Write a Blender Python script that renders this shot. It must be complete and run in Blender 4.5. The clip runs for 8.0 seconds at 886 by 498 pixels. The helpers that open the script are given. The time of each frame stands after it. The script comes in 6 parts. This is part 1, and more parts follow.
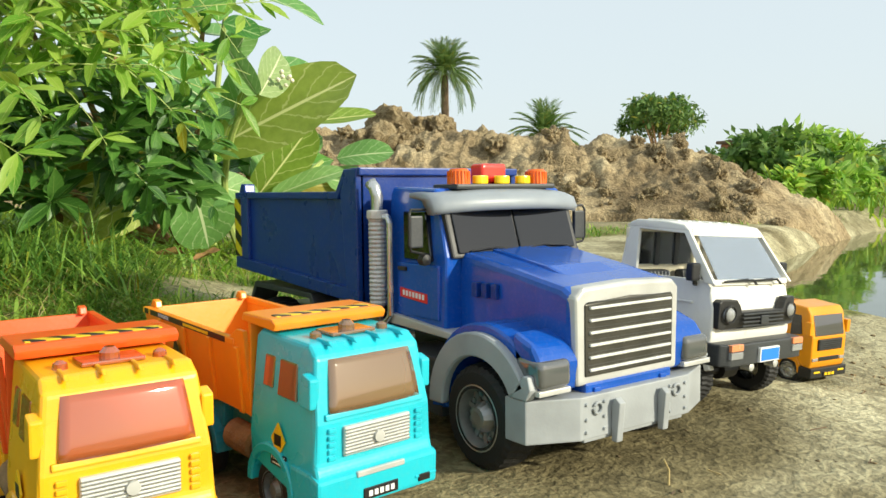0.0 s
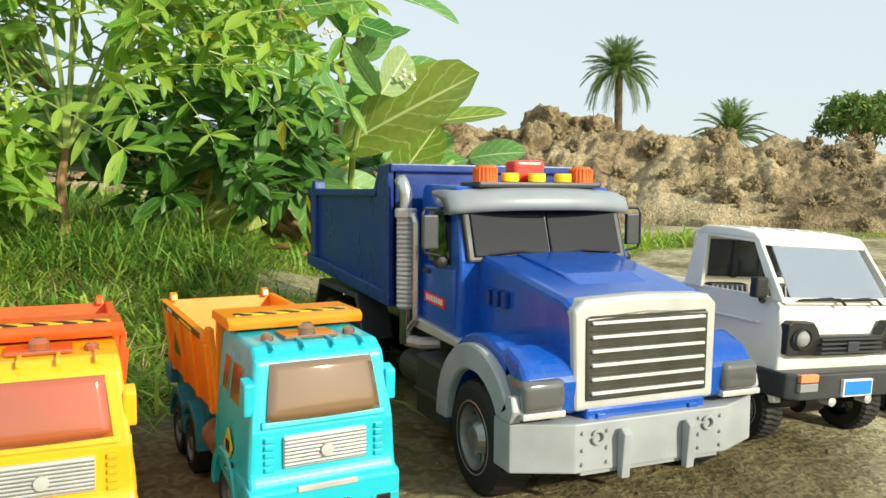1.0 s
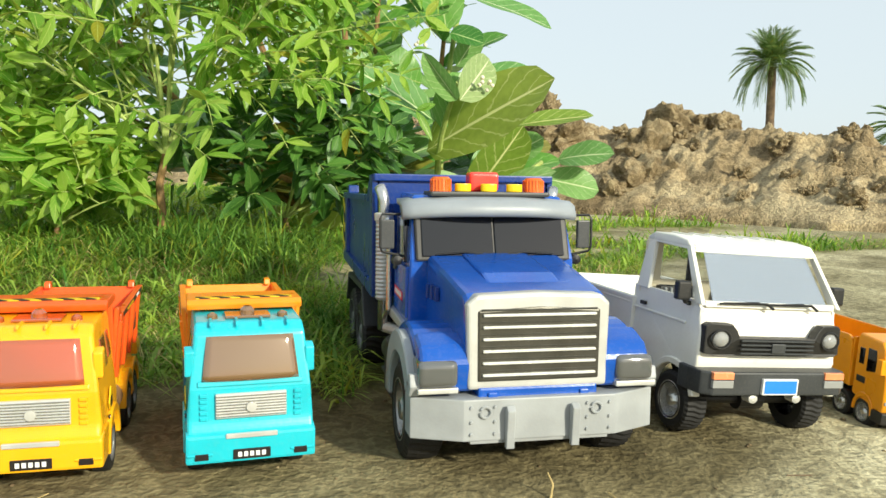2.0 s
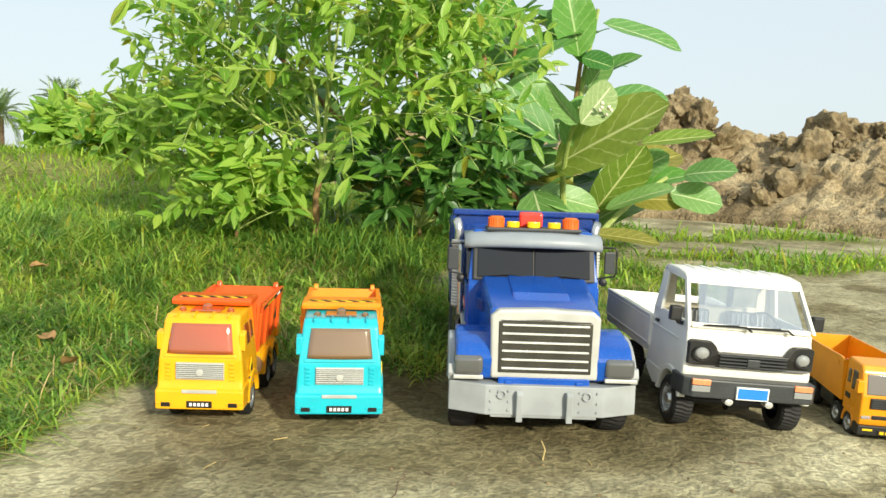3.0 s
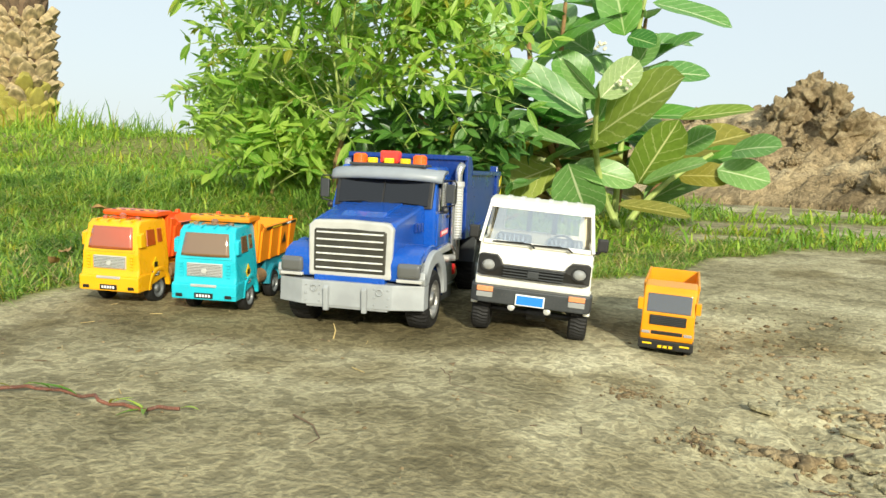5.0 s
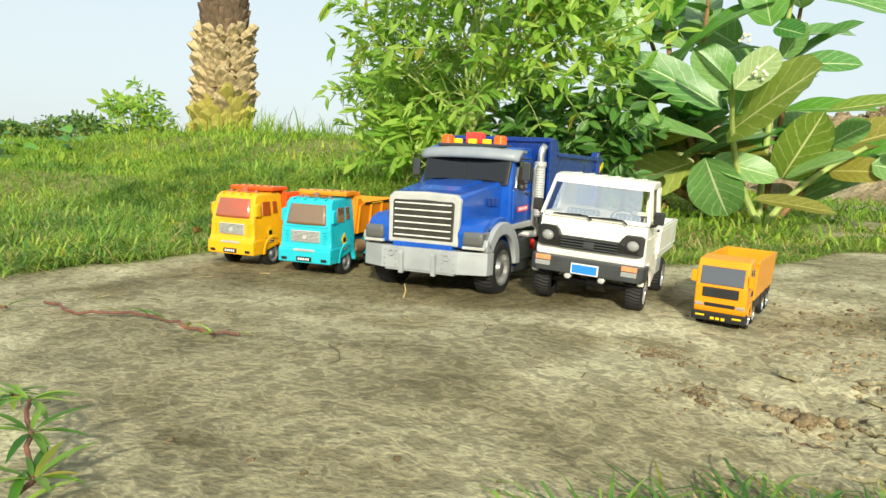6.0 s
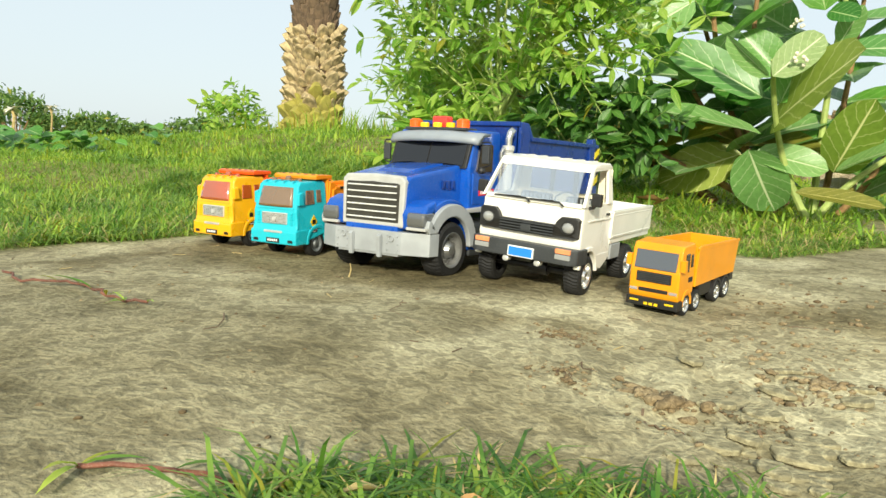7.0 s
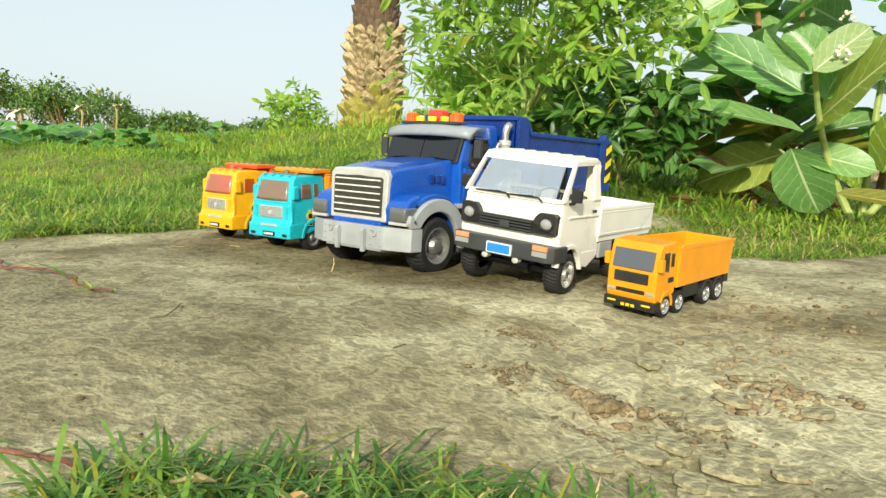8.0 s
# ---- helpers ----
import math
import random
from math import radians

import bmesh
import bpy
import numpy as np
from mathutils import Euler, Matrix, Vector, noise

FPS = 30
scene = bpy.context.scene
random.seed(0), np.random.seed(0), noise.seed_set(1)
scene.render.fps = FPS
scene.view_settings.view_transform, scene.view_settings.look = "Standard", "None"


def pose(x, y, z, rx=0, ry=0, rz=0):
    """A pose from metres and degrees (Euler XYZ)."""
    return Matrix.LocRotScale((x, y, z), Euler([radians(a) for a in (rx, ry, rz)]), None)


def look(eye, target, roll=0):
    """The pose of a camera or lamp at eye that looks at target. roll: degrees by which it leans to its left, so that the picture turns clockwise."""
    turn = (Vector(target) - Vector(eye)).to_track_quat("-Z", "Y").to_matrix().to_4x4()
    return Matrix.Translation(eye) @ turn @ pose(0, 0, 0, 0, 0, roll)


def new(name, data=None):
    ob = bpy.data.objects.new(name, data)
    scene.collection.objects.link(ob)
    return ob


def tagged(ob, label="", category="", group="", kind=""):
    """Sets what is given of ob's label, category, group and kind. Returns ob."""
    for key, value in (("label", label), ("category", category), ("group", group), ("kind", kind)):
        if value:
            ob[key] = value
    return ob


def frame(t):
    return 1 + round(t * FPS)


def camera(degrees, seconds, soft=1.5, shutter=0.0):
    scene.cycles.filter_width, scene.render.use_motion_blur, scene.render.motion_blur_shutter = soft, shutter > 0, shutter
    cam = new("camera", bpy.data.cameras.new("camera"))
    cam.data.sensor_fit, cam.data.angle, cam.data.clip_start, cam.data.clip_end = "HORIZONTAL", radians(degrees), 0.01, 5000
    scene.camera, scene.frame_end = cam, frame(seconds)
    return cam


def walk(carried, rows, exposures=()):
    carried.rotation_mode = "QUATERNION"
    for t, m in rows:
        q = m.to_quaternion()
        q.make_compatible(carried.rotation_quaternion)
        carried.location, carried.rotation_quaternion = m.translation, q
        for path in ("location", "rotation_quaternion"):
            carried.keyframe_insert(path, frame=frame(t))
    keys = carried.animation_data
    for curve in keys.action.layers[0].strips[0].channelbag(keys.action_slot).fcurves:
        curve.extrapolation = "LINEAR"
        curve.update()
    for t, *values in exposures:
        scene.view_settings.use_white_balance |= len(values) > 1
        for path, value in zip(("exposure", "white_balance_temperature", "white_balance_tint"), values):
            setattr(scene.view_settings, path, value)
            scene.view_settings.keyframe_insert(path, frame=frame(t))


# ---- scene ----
cam = camera(57.6, 8.0)
PATH = [
    (0, (-0.509, -0.448, 0.232), (0.656, 1.172, 0.086), -0.6),
    (0.5, (-0.437, -0.439, 0.226), (0.631, 1.246, 0.083), -0.2),
    (1, (-0.362, -0.472, 0.228), (0.424, 1.361, 0.088), 0.3),
    (1.2, (-0.315, -0.455, 0.233), (0.375, 1.417, 0.094), 0.4),
    (2.3, (-0.21, -0.736, 0.253), (0.099, 1.233, 0.089), 1.2),
    (2.5, (-0.198, -0.799, 0.269), (0.003, 1.183, 0.098), 1.6),
    (3, (-0.123, -0.898, 0.302), (-0.114, 1.094, 0.121), 1.9),
    (3.5, (-0.017, -0.964, 0.275), (-0.084, 1.026, 0.095), 1.9),
    (4, (0.085, -1.014, 0.256), (-0.104, 0.968, 0.073), 2.1),
    (4.5, (0.245, -1.033, 0.249), (-0.116, 0.925, 0.061), 2.2),
    (4.7, (0.308, -1.038, 0.247), (-0.1, 0.91, 0.053), 2.4),
    (5.8, (0.549, -1.09, 0.183), (-0.226, 0.744, -0.005), 2.6),
    (6, (0.587, -1.087, 0.192), (-0.314, 0.688, -0.005), 2.8),
    (6.5, (0.71, -1.045, 0.208), (-0.353, 0.636, -0.004), 2.9),
    (7, (0.805, -0.963, 0.175), (-0.33, 0.67, -0.033), 3.0),
    (7.5, (0.85, -0.894, 0.172), (-0.378, 0.67, -0.043), 3.4),
    (8, (0.896, -0.865, 0.173), (-0.378, 0.66, -0.044), 3.4),
]
walk(cam, [(t, look(eye, target, roll)) for t, eye, target, roll in PATH])

# ---- world, sun ----
SUN_DIR = Vector((0.44, -0.82, 0.39)).normalized()      # from the ground towards the sun
world = bpy.data.worlds.new("hazy_sky")
scene.world = world
world.use_nodes = True
wn, wl = world.node_tree.nodes, world.node_tree.links
sky = wn.new("ShaderNodeTexSky")
sky.sky_type, sky.sun_disc = "NISHITA", False
sky.sun_elevation = math.asin(SUN_DIR.z)
sky.sun_rotation = math.atan2(SUN_DIR.x, SUN_DIR.y)
sky.dust_density, sky.air_density = 2.0, 1.0
haze = wn.new("ShaderNodeMix")
haze.data_type = "RGBA"
haze.inputs[0].default_value = 0.72
haze.inputs[7].default_value = (8.9, 10.0, 10.3, 1)       # thin white haze over the whole sky
wl.new(sky.outputs[0], haze.inputs[6])
wl.new(haze.outputs[2], wn["Background"].inputs[0])
wn["Background"].inputs[1].default_value = 0.105
sun = new("sun", bpy.data.lights.new("sun", "SUN"))
sun.data.energy, sun.data.angle, sun.data.color = 5.2, radians(3.0), (1.0, 0.945, 0.75)
sun.matrix_world = look(SUN_DIR * 20, (0, 0, 0))

# ---- small noise for shapes ----
def hash2(i, j, seed):
    v = np.sin(i * 127.1 + j * 311.7 + seed * 74.7) * 43758.5453
    return v - np.floor(v)


def vnoise(x, y, seed=0):
    xi, yi = np.floor(x), np.floor(y)
    fx, fy = x - xi, y - yi
    fx, fy = fx * fx * (3 - 2 * fx), fy * fy * (3 - 2 * fy)
    a, b = hash2(xi, yi, seed), hash2(xi + 1, yi, seed)
    c, d = hash2(xi, yi + 1, seed), hash2(xi + 1, yi + 1, seed)
    return (a * (1 - fx) + b * fx) * (1 - fy) + (c * (1 - fx) + d * fx) * fy


def fbm(x, y, octaves=4, seed=0):
    total, amp = 0, 0.5
    for k in range(octaves):
        total = total + amp * (vnoise(x * 2 ** k, y * 2 ** k, seed + k) - 0.5) * 2
        amp *= 0.5
    return total


def step(v, a, b):
    t = np.clip((v - a) / (b - a), 0, 1)
    return t * t * (3 - 2 * t)


# ---- lie of the land ----
def pond_mask(x, y):
    c, s = math.cos(radians(20)), math.sin(radians(20))
    u, v = (x - 3.6) * c + (y - 0.6) * s, -(x - 3.6) * s + (y - 0.6) * c
    return 1 - step((u / 2.3) ** 4 + v ** 4 + 0.25 * fbm(x * 2, y * 2, 3, 5), 0.5, 1.75)


def land(x, y):
    x, y = np.asarray(x, float), np.asarray(y, float)
    h = 0.035 * np.clip(y, -1.2, 3.2) * (1 - 0.6 * step(-x, 0.8, 3.0))
    h = h - 0.045 * step(x, 0.25, 0.7) * step(-y, -0.35, 0.3) - 0.008 * step(x, 0.19, 0.33) * step(-y, -0.5, -0.1)
    h = h + 0.09 * step(-x, -0.25, 0.4) * step(y, 0.4, 1.0)
    h = h + 0.05 * step(-x, 0.8, 2.0) * step(y, 1.2, 3.0)
    h = h + 0.16 * step(-x, 0.9, 2.2) * step(y, 1.5, 3.0) * (1 - 0.65 * step(-x, 3.2, 5.0))
    h = h + 0.02 * np.exp(-((x - 0.6) ** 2 + (y + 0.68) ** 2) / 0.02)
    h = h + 0.007 * np.exp(-((x - 0.33) / 0.17) ** 2 - ((y - 0.1) / 0.25) ** 2)
    h = h - 0.24 * pond_mask(x, y)
    h = h - 0.55 * step(np.hypot(x, y), 7.5, 16)
    rough = step(np.abs(x - 0.62) / 0.3 + np.abs(y + 0.2) / 0.3 + 0.5 * fbm(x * 9, y * 9, 3, 3), 1.0, 0.5)
    h = h + 0.004 * fbm(x * 7, y * 7, 4, 1) + 0.02 * rough * np.abs(fbm(x * 22, y * 34, 4, 8))
    h = h + 0.03 * fbm(x * 0.8, y * 0.8, 3, 2) * step(np.hypot(x, y), 1.0, 2.5)
    return h


def edge_of_mud(x):
    return np.interp(x, [-0.62, -0.55, -0.45, -0.3, -0.14, 0, 0.3, 0.45, 0.6, 0.9, 1.3, 3],
                     [-0.1, 0.1, 0.25, 0.3, 0.22, 0.4, 0.58, 0.72, 1.1, 1.35, 1.5, 1.6])


def grass_mask(x, y):
    """1 where grass grows, 0 on the bare dried mud."""
    w = 0.09 * fbm(x * 6, y * 6, 3, 11)
    e = edge_of_mud(x)
    back = step(y + w - e, -0.02, 0.07)
    bare = step(x, 0.3, 0.6) * step(y - e + 2 * w, 0.2, 0.4) * (1 - step(fbm(x * 2.2, y * 4.1, 2, 21), 0.16, 0.3))
    bare = np.maximum(bare, 0.9 * step(x, -0.2, -0.1) * step(-x, -0.16, -0.06) * step(y, 0.7, 0.85) * step(-y, -1.15, -1.0))
    g = back * (1 - bare)
    left = step(-x + w, 0.56, 0.63) * step(y, -0.9, -0.3)
    u, v = (x - 0.605) * 0.78 + (y + 0.545) * 0.62, -(x - 0.605) * 0.62 + (y + 0.545) * 0.78
    front = step(-(u / 0.195) ** 2 - (v / 0.095) ** 2 + 2.0 * w, -1.1, -0.7)
    g = np.maximum(np.maximum(g, left), front)
    g = np.maximum(g, step(-((x - 0.92) / 0.12) ** 2 - ((y - 0.36) / 0.1) ** 2 + 2 * w, -1, -0.6))
    return g * (1 - step(pond_mask(x, y), 0.05, 0.3))


# ---- materials ----
def nodes_of(name):
    m = bpy.data.materials.new(name)
    m.use_nodes = True
    return m, m.node_tree.nodes, m.node_tree.links, m.node_tree.nodes["Principled BSDF"]


def noise_node(n, l, scale, detail=4, coord="Object"):
    tc = n.new("ShaderNodeTexCoord")
    t = n.new("ShaderNodeTexNoise")
    t.inputs["Scale"].default_value, t.inputs["Detail"].default_value = scale, detail
    l.new(tc.outputs[coord], t.inputs["Vector"])
    return t


def ramp(n, l, source, stops):
    r = n.new("ShaderNodeValToRGB")
    els = r.color_ramp.elements
    while len(els) < len(stops):
        els.new(0.5)
    for e, (p, c) in zip(els, stops):
        e.position, e.color = p, (*c, 1)
    l.new(source, r.inputs[0])
    return r


def bump(n, l, source, b, strength, distance):
    k = n.new("ShaderNodeBump")
    k.inputs["Strength"].default_value, k.inputs["Distance"].default_value = strength, distance
    l.new(source, k.inputs["Height"])
    l.new(k.outputs[0], b.inputs["Normal"])
    return k


def paint(name, c, rough=0.35, var=0.1, scale=25, metal=0.0, relief=0.0004, coat=0.0, dust=0.12):
    """Moulded plastic, rubber or metal: slight mottling and a thin dusting."""
    m, n, l, b = nodes_of(name)
    big, fine = noise_node(n, l, scale), noise_node(n, l, scale * 14, 3)
    lo, hi = [v * (1 - var) for v in c], [min(1, v * (1 + var)) for v in c]
    r = ramp(n, l, big.outputs[0], [(0.35, lo), (0.65, hi)])
    mx = n.new("ShaderNodeMix")
    mx.data_type = "RGBA"
    f = n.new("ShaderNodeMapRange")
    f.inputs["From Min"].default_value, f.inputs["From Max"].default_value = 0.5, 0.75
    f.inputs["To Max"].default_value = dust
    l.new(fine.outputs[0], f.inputs[0])
    l.new(f.outputs[0], mx.inputs[0])
    l.new(r.outputs[0], mx.inputs[6])
    mx.inputs[7].default_value = (0.42, 0.36, 0.26, 1)
    l.new(mx.outputs[2], b.inputs["Base Color"])
    q = n.new("ShaderNodeMapRange")
    q.inputs["To Min"].default_value, q.inputs["To Max"].default_value = max(0.03, rough - 0.1), rough + 0.12
    l.new(big.outputs[0], q.inputs[0])
    l.new(q.outputs[0], b.inputs["Roughness"])
    b.inputs["Metallic"].default_value, b.inputs["Coat Weight"].default_value = metal, coat
    bump(n, l, fine.outputs[0], b, 0.25, relief)
    return m


def leafy(name, dark, light, vein=None, rough=0.45, glow=0.35, veins=9.0, yellow=0.0, patch=0.0):
    """Leaf: colour varies by piece, translucent, pale midrib and side veins from the leaf's own UV."""
    m, n, l, b = nodes_of(name)
    info, geo = n.new("ShaderNodeObjectInfo"), n.new("ShaderNodeNewGeometry")
    add = n.new("ShaderNodeMath")
    add.operation = "ADD"
    l.new(info.outputs["Random"], add.inputs[0])
    l.new(geo.outputs["Random Per Island"], add.inputs[1])
    fr = n.new("ShaderNodeMath")
    fr.operation = "FRACT"
    l.new(add.outputs[0], fr.inputs[0])
    stops = [(0.0, dark), (0.75, light)]
    if yellow:
        stops += [(1 - yellow, light), (1.0, (0.42, 0.36, 0.03))]
    r = ramp(n, l, fr.outputs[0], stops)
    tex = noise_node(n, l, 18, 4)
    mot = n.new("ShaderNodeMix")
    mot.data_type, mot.blend_type = "RGBA", "MULTIPLY"
    mot.inputs[0].default_value = 0.5
    l.new(r.outputs[0], mot.inputs[6])
    mr = ramp(n, l, tex.outputs[0], [(0.3, (0.55, 0.6, 0.5)), (0.7, (1, 1, 1))])
    l.new(mr.outputs[0], mot.inputs[7])
    col = mot.outputs[2]
    if patch:
        wide = ramp(n, l, noise_node(n, l, patch, 3).outputs[0], [(0.36, (0.5, 0.62, 0.5)), (0.5, (0.95, 1, 0.9)), (0.64, (1.25, 1.12, 0.9))])
        mp = n.new("ShaderNodeMix")
        mp.data_type, mp.blend_type = "RGBA", "MULTIPLY"
        mp.inputs[0].default_value = 1.0
        l.new(col, mp.inputs[6])
        l.new(wide.outputs[0], mp.inputs[7])
        col = mp.outputs[2]
    if vein:
        uv = n.new("ShaderNodeUVMap")
        sep = n.new("ShaderNodeSeparateXYZ")
        l.new(uv.outputs[0], sep.inputs[0])
        def calc(op, a, c=None):
            k = n.new("ShaderNodeMath")
            k.operation = op
            for s, v in zip(k.inputs, (a, c)):
                if v is not None:
                    if isinstance(v, (int, float)):
                        s.default_value = v
                    else:
                        l.new(v, s)
            return k.outputs[0]
        across = calc("ABSOLUTE", calc("SUBTRACT", sep.outputs[0], 0.5))
        mid = calc("LESS_THAN", across, 0.022)
        wave = calc("FRACT", calc("MULTIPLY", calc("ADD", calc("SUBTRACT", sep.outputs[1], calc("MULTIPLY", across, 0.6)), calc("MULTIPLY", tex.outputs[0], 0.09)), veins))
        side = calc("MULTIPLY", calc("LESS_THAN", calc("ABSOLUTE", calc("SUBTRACT", wave, 0.5)), 0.045), 0.45)
        v = n.new("ShaderNodeMix")
        v.data_type = "RGBA"
        l.new(calc("MAXIMUM", mid, side), v.inputs[0])
        l.new(col, v.inputs[6])
        v.inputs[7].default_value = (*vein, 1)
        col = v.outputs[2]
    l.new(col, b.inputs["Base Color"])
    b.inputs["Roughness"].default_value = rough
    tr = n.new("ShaderNodeBsdfTranslucent")
    l.new(col, tr.inputs[0])
    mix = n.new("ShaderNodeMixShader")
    mix.inputs[0].default_value = glow
    l.new(b.outputs[0], mix.inputs[1])
    l.new(tr.outputs[0], mix.inputs[2])
    l.new(mix.outputs[0], n["Material Output"].inputs[0])
    bump(n, l, tex.outputs[0], b, 0.3, 0.002)
    return m


def earth(name, pale, mid, dark, grass=False, size=1.0, relief=0.006):
    """Dried mud and soil: pale crust in a net of thin lines over darker damp patches, crumbs and cracks."""
    m, n, l, b = nodes_of(name)
    a = noise_node(n, l, 4.5 / size, 6)
    c = noise_node(n, l, 46 / size, 8)
    d = noise_node(n, l, 170 / size, 4)
    a.inputs["Distortion"].default_value = 0.8
    c.inputs["Distortion"].default_value = 0.9
    r = ramp(n, l, a.outputs[0], [(0.32, dark), (0.5, mid), (0.68, pale)])
    crust = ramp(n, l, c.outputs[0], [(0.34, (0.68, 0.68, 0.65)), (0.47, (0.88, 0.88, 0.85)), (0.53, (1.42, 1.43, 1.38)), (0.6, (1.03, 1.03, 1.01)), (0.75, (0.85, 0.84, 0.8))])
    mx = n.new("ShaderNodeMix")
    mx.data_type, mx.blend_type = "RGBA", "MULTIPLY"
    mx.inputs[0].default_value = 0.85
    l.new(r.outputs[0], mx.inputs[6])
    l.new(crust.outputs[0], mx.inputs[7])
    grain = ramp(n, l, d.outputs[0], [(0.3, (0.72, 0.7, 0.66)), (0.6, (1.06, 1.06, 1.05))])
    mg = n.new("ShaderNodeMix")
    mg.data_type, mg.blend_type = "RGBA", "MULTIPLY"
    mg.inputs[0].default_value = 0.7
    l.new(mx.outputs[2], mg.inputs[6])
    l.new(grain.outputs[0], mg.inputs[7])
    col = mg.outputs[2]
    if grass:
        at = n.new("ShaderNodeAttribute")
        at.attribute_name = "turf"
        mt = n.new("ShaderNodeMix")
        mt.data_type = "RGBA"
        l.new(at.outputs["Fac"], mt.inputs[0])
        l.new(col, mt.inputs[6])
        soil = ramp(n, l, c.outputs[0], [(0.35, (0.11, 0.12, 0.035)), (0.6, (0.26, 0.27, 0.08)), (0.75, (0.36, 0.33, 0.14))])
        l.new(soil.outputs[0], mt.inputs[7])
        # multiplies the ground colour down where the mesh's mask is high
        darkened = n.new("ShaderNodeAttribute")
        darkened.attribute_name = "darkened"
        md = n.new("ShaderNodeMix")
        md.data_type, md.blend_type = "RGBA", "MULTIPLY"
        l.new(darkened.outputs["Fac"], md.inputs[0])
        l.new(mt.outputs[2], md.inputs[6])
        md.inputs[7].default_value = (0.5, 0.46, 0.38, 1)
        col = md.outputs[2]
    l.new(col, b.inputs["Base Color"])
    b.inputs["Roughness"].default_value = 0.95
    b.inputs["Specular IOR Level"].default_value = 0.15
    hgt = n.new("ShaderNodeMath")
    hgt.operation = "ADD"
    l.new(c.outputs[0], hgt.inputs[0])
    l.new(d.outputs[0], hgt.inputs[1])
    bump(n, l, hgt.outputs[0], b, 0.6, relief)
    return m


def glass(name, tint=(1, 1, 1), rough=0.02, solid=0.0, body=(0.02, 0.02, 0.02), ior=1.5):
    """Clear or smoked plastic glazing; solid: how far it hides what is behind."""
    m, n, l, b = nodes_of(name)
    b.inputs["Base Color"].default_value = (*body, 1)
    b.inputs["Roughness"].default_value = rough
    b.inputs["Coat Weight"].default_value, b.inputs["Coat Roughness"].default_value = 1.0, rough * 0.7
    tr = n.new("ShaderNodeBsdfTransparent")
    tr.inputs[0].default_value = (*tint, 1)
    gl = n.new("ShaderNodeBsdfGlossy")
    gl.inputs["Roughness"].default_value = rough
    fr = n.new("ShaderNodeFresnel")
    fr.inputs[0].default_value = ior
    b.inputs["Coat IOR"].default_value = ior
    mix = n.new("ShaderNodeMixShader")
    l.new(fr.outputs[0], mix.inputs[0])
    l.new(tr.outputs[0], mix.inputs[1])
    l.new(gl.outputs[0], mix.inputs[2])
    m2 = n.new("ShaderNodeMixShader")
    m2.inputs[0].default_value = solid
    l.new(mix.outputs[0], m2.inputs[1])
    l.new(b.outputs[0], m2.inputs[2])
    l.new(m2.outputs[0], n["Material Output"].inputs[0])
    sm = noise_node(n, l, 60, 3)
    bump(n, l, sm.outputs[0], b, 0.05, 0.0003)
    return m


def striped(name, c1, c2, freq, slope=1.0, axes=(1, 2)):
    m, n, l, b = nodes_of(name)
    tc = n.new("ShaderNodeTexCoord")
    sep = n.new("ShaderNodeSeparateXYZ")
    l.new(tc.outputs["Object"], sep.inputs[0])
    k = n.new("ShaderNodeMath")
    k.operation = "MULTIPLY_ADD"
    l.new(sep.outputs[axes[0]], k.inputs[0])
    k.inputs[1].default_value = slope
    l.new(sep.outputs[axes[1]], k.inputs[2])
    f = n.new("ShaderNodeMath")
    f.operation = "MULTIPLY"
    l.new(k.outputs[0], f.inputs[0])
    f.inputs[1].default_value = freq
    g = n.new("ShaderNodeMath")
    g.operation = "FRACT"
    l.new(f.outputs[0], g.inputs[0])
    r = ramp(n, l, g.outputs[0], [(0.0, c1), (0.5, c2)])
    r.color_ramp.interpolation = "CONSTANT"
    l.new(r.outputs[0], b.inputs["Base Color"])
    b.inputs["Roughness"].default_value = 0.4
    return m


BLUE = paint("blue_plastic", (0.004, 0.08, 0.42), 0.22, 0.1, 20, coat=0.25, dust=0.05)
BLUE_DULL = paint("blue_plastic_bed", (0.003, 0.036, 0.22), 0.28, 0.12, 18, dust=0.06)
GREY = paint("grey_plastic", (0.33, 0.35, 0.36), 0.45, 0.1, 30)
SILVER = paint("silver_plastic", (0.55, 0.55, 0.52), 0.38, 0.08, 30, metal=0.25)
CHROME = paint("chrome_plastic", (0.62, 0.62, 0.6), 0.22, 0.1, 40, metal=0.85)
GRILLE_DARK = paint("dark_bronze_grille", (0.065, 0.062, 0.05), 0.36, 0.15, 40, metal=0.45, dust=0.04)
DARK = paint("black_plastic", (0.014, 0.014, 0.014), 0.45, 0.2, 30, dust=0.03)
VISOR = paint("visor_plastic", (0.27, 0.3, 0.33), 0.4, 0.06, 30, dust=0.05)
CHARCOAL = paint("charcoal_plastic", (0.036, 0.04, 0.043), 0.45, 0.15, 30, dust=0.05)
RUBBER = paint("tyre_rubber", (0.008, 0.008, 0.008), 0.7, 0.3, 60, relief=0.001, dust=0.025)
RIM = paint("grey_rim", (0.18, 0.195, 0.2), 0.4, 0.15, 50, metal=0.4)
RIM_STEEL = paint("steel_rim", (0.36, 0.36, 0.35), 0.32, 0.15, 50, metal=0.75)
WHITE = paint("white_plastic", (0.82, 0.8, 0.72), 0.3, 0.04, 18, coat=0.15, dust=0.05)
CREAM = paint("cream_lining", (0.84, 0.76, 0.56), 0.55, 0.08, 20)
YELLOW = paint("yellow_plastic", (0.86, 0.42, 0.008), 0.28, 0.06, 22, coat=0.2, dust=0.04)
CYAN = paint("turquoise_plastic", (0.014, 0.48, 0.58), 0.28, 0.07, 22, coat=0.2, dust=0.05)
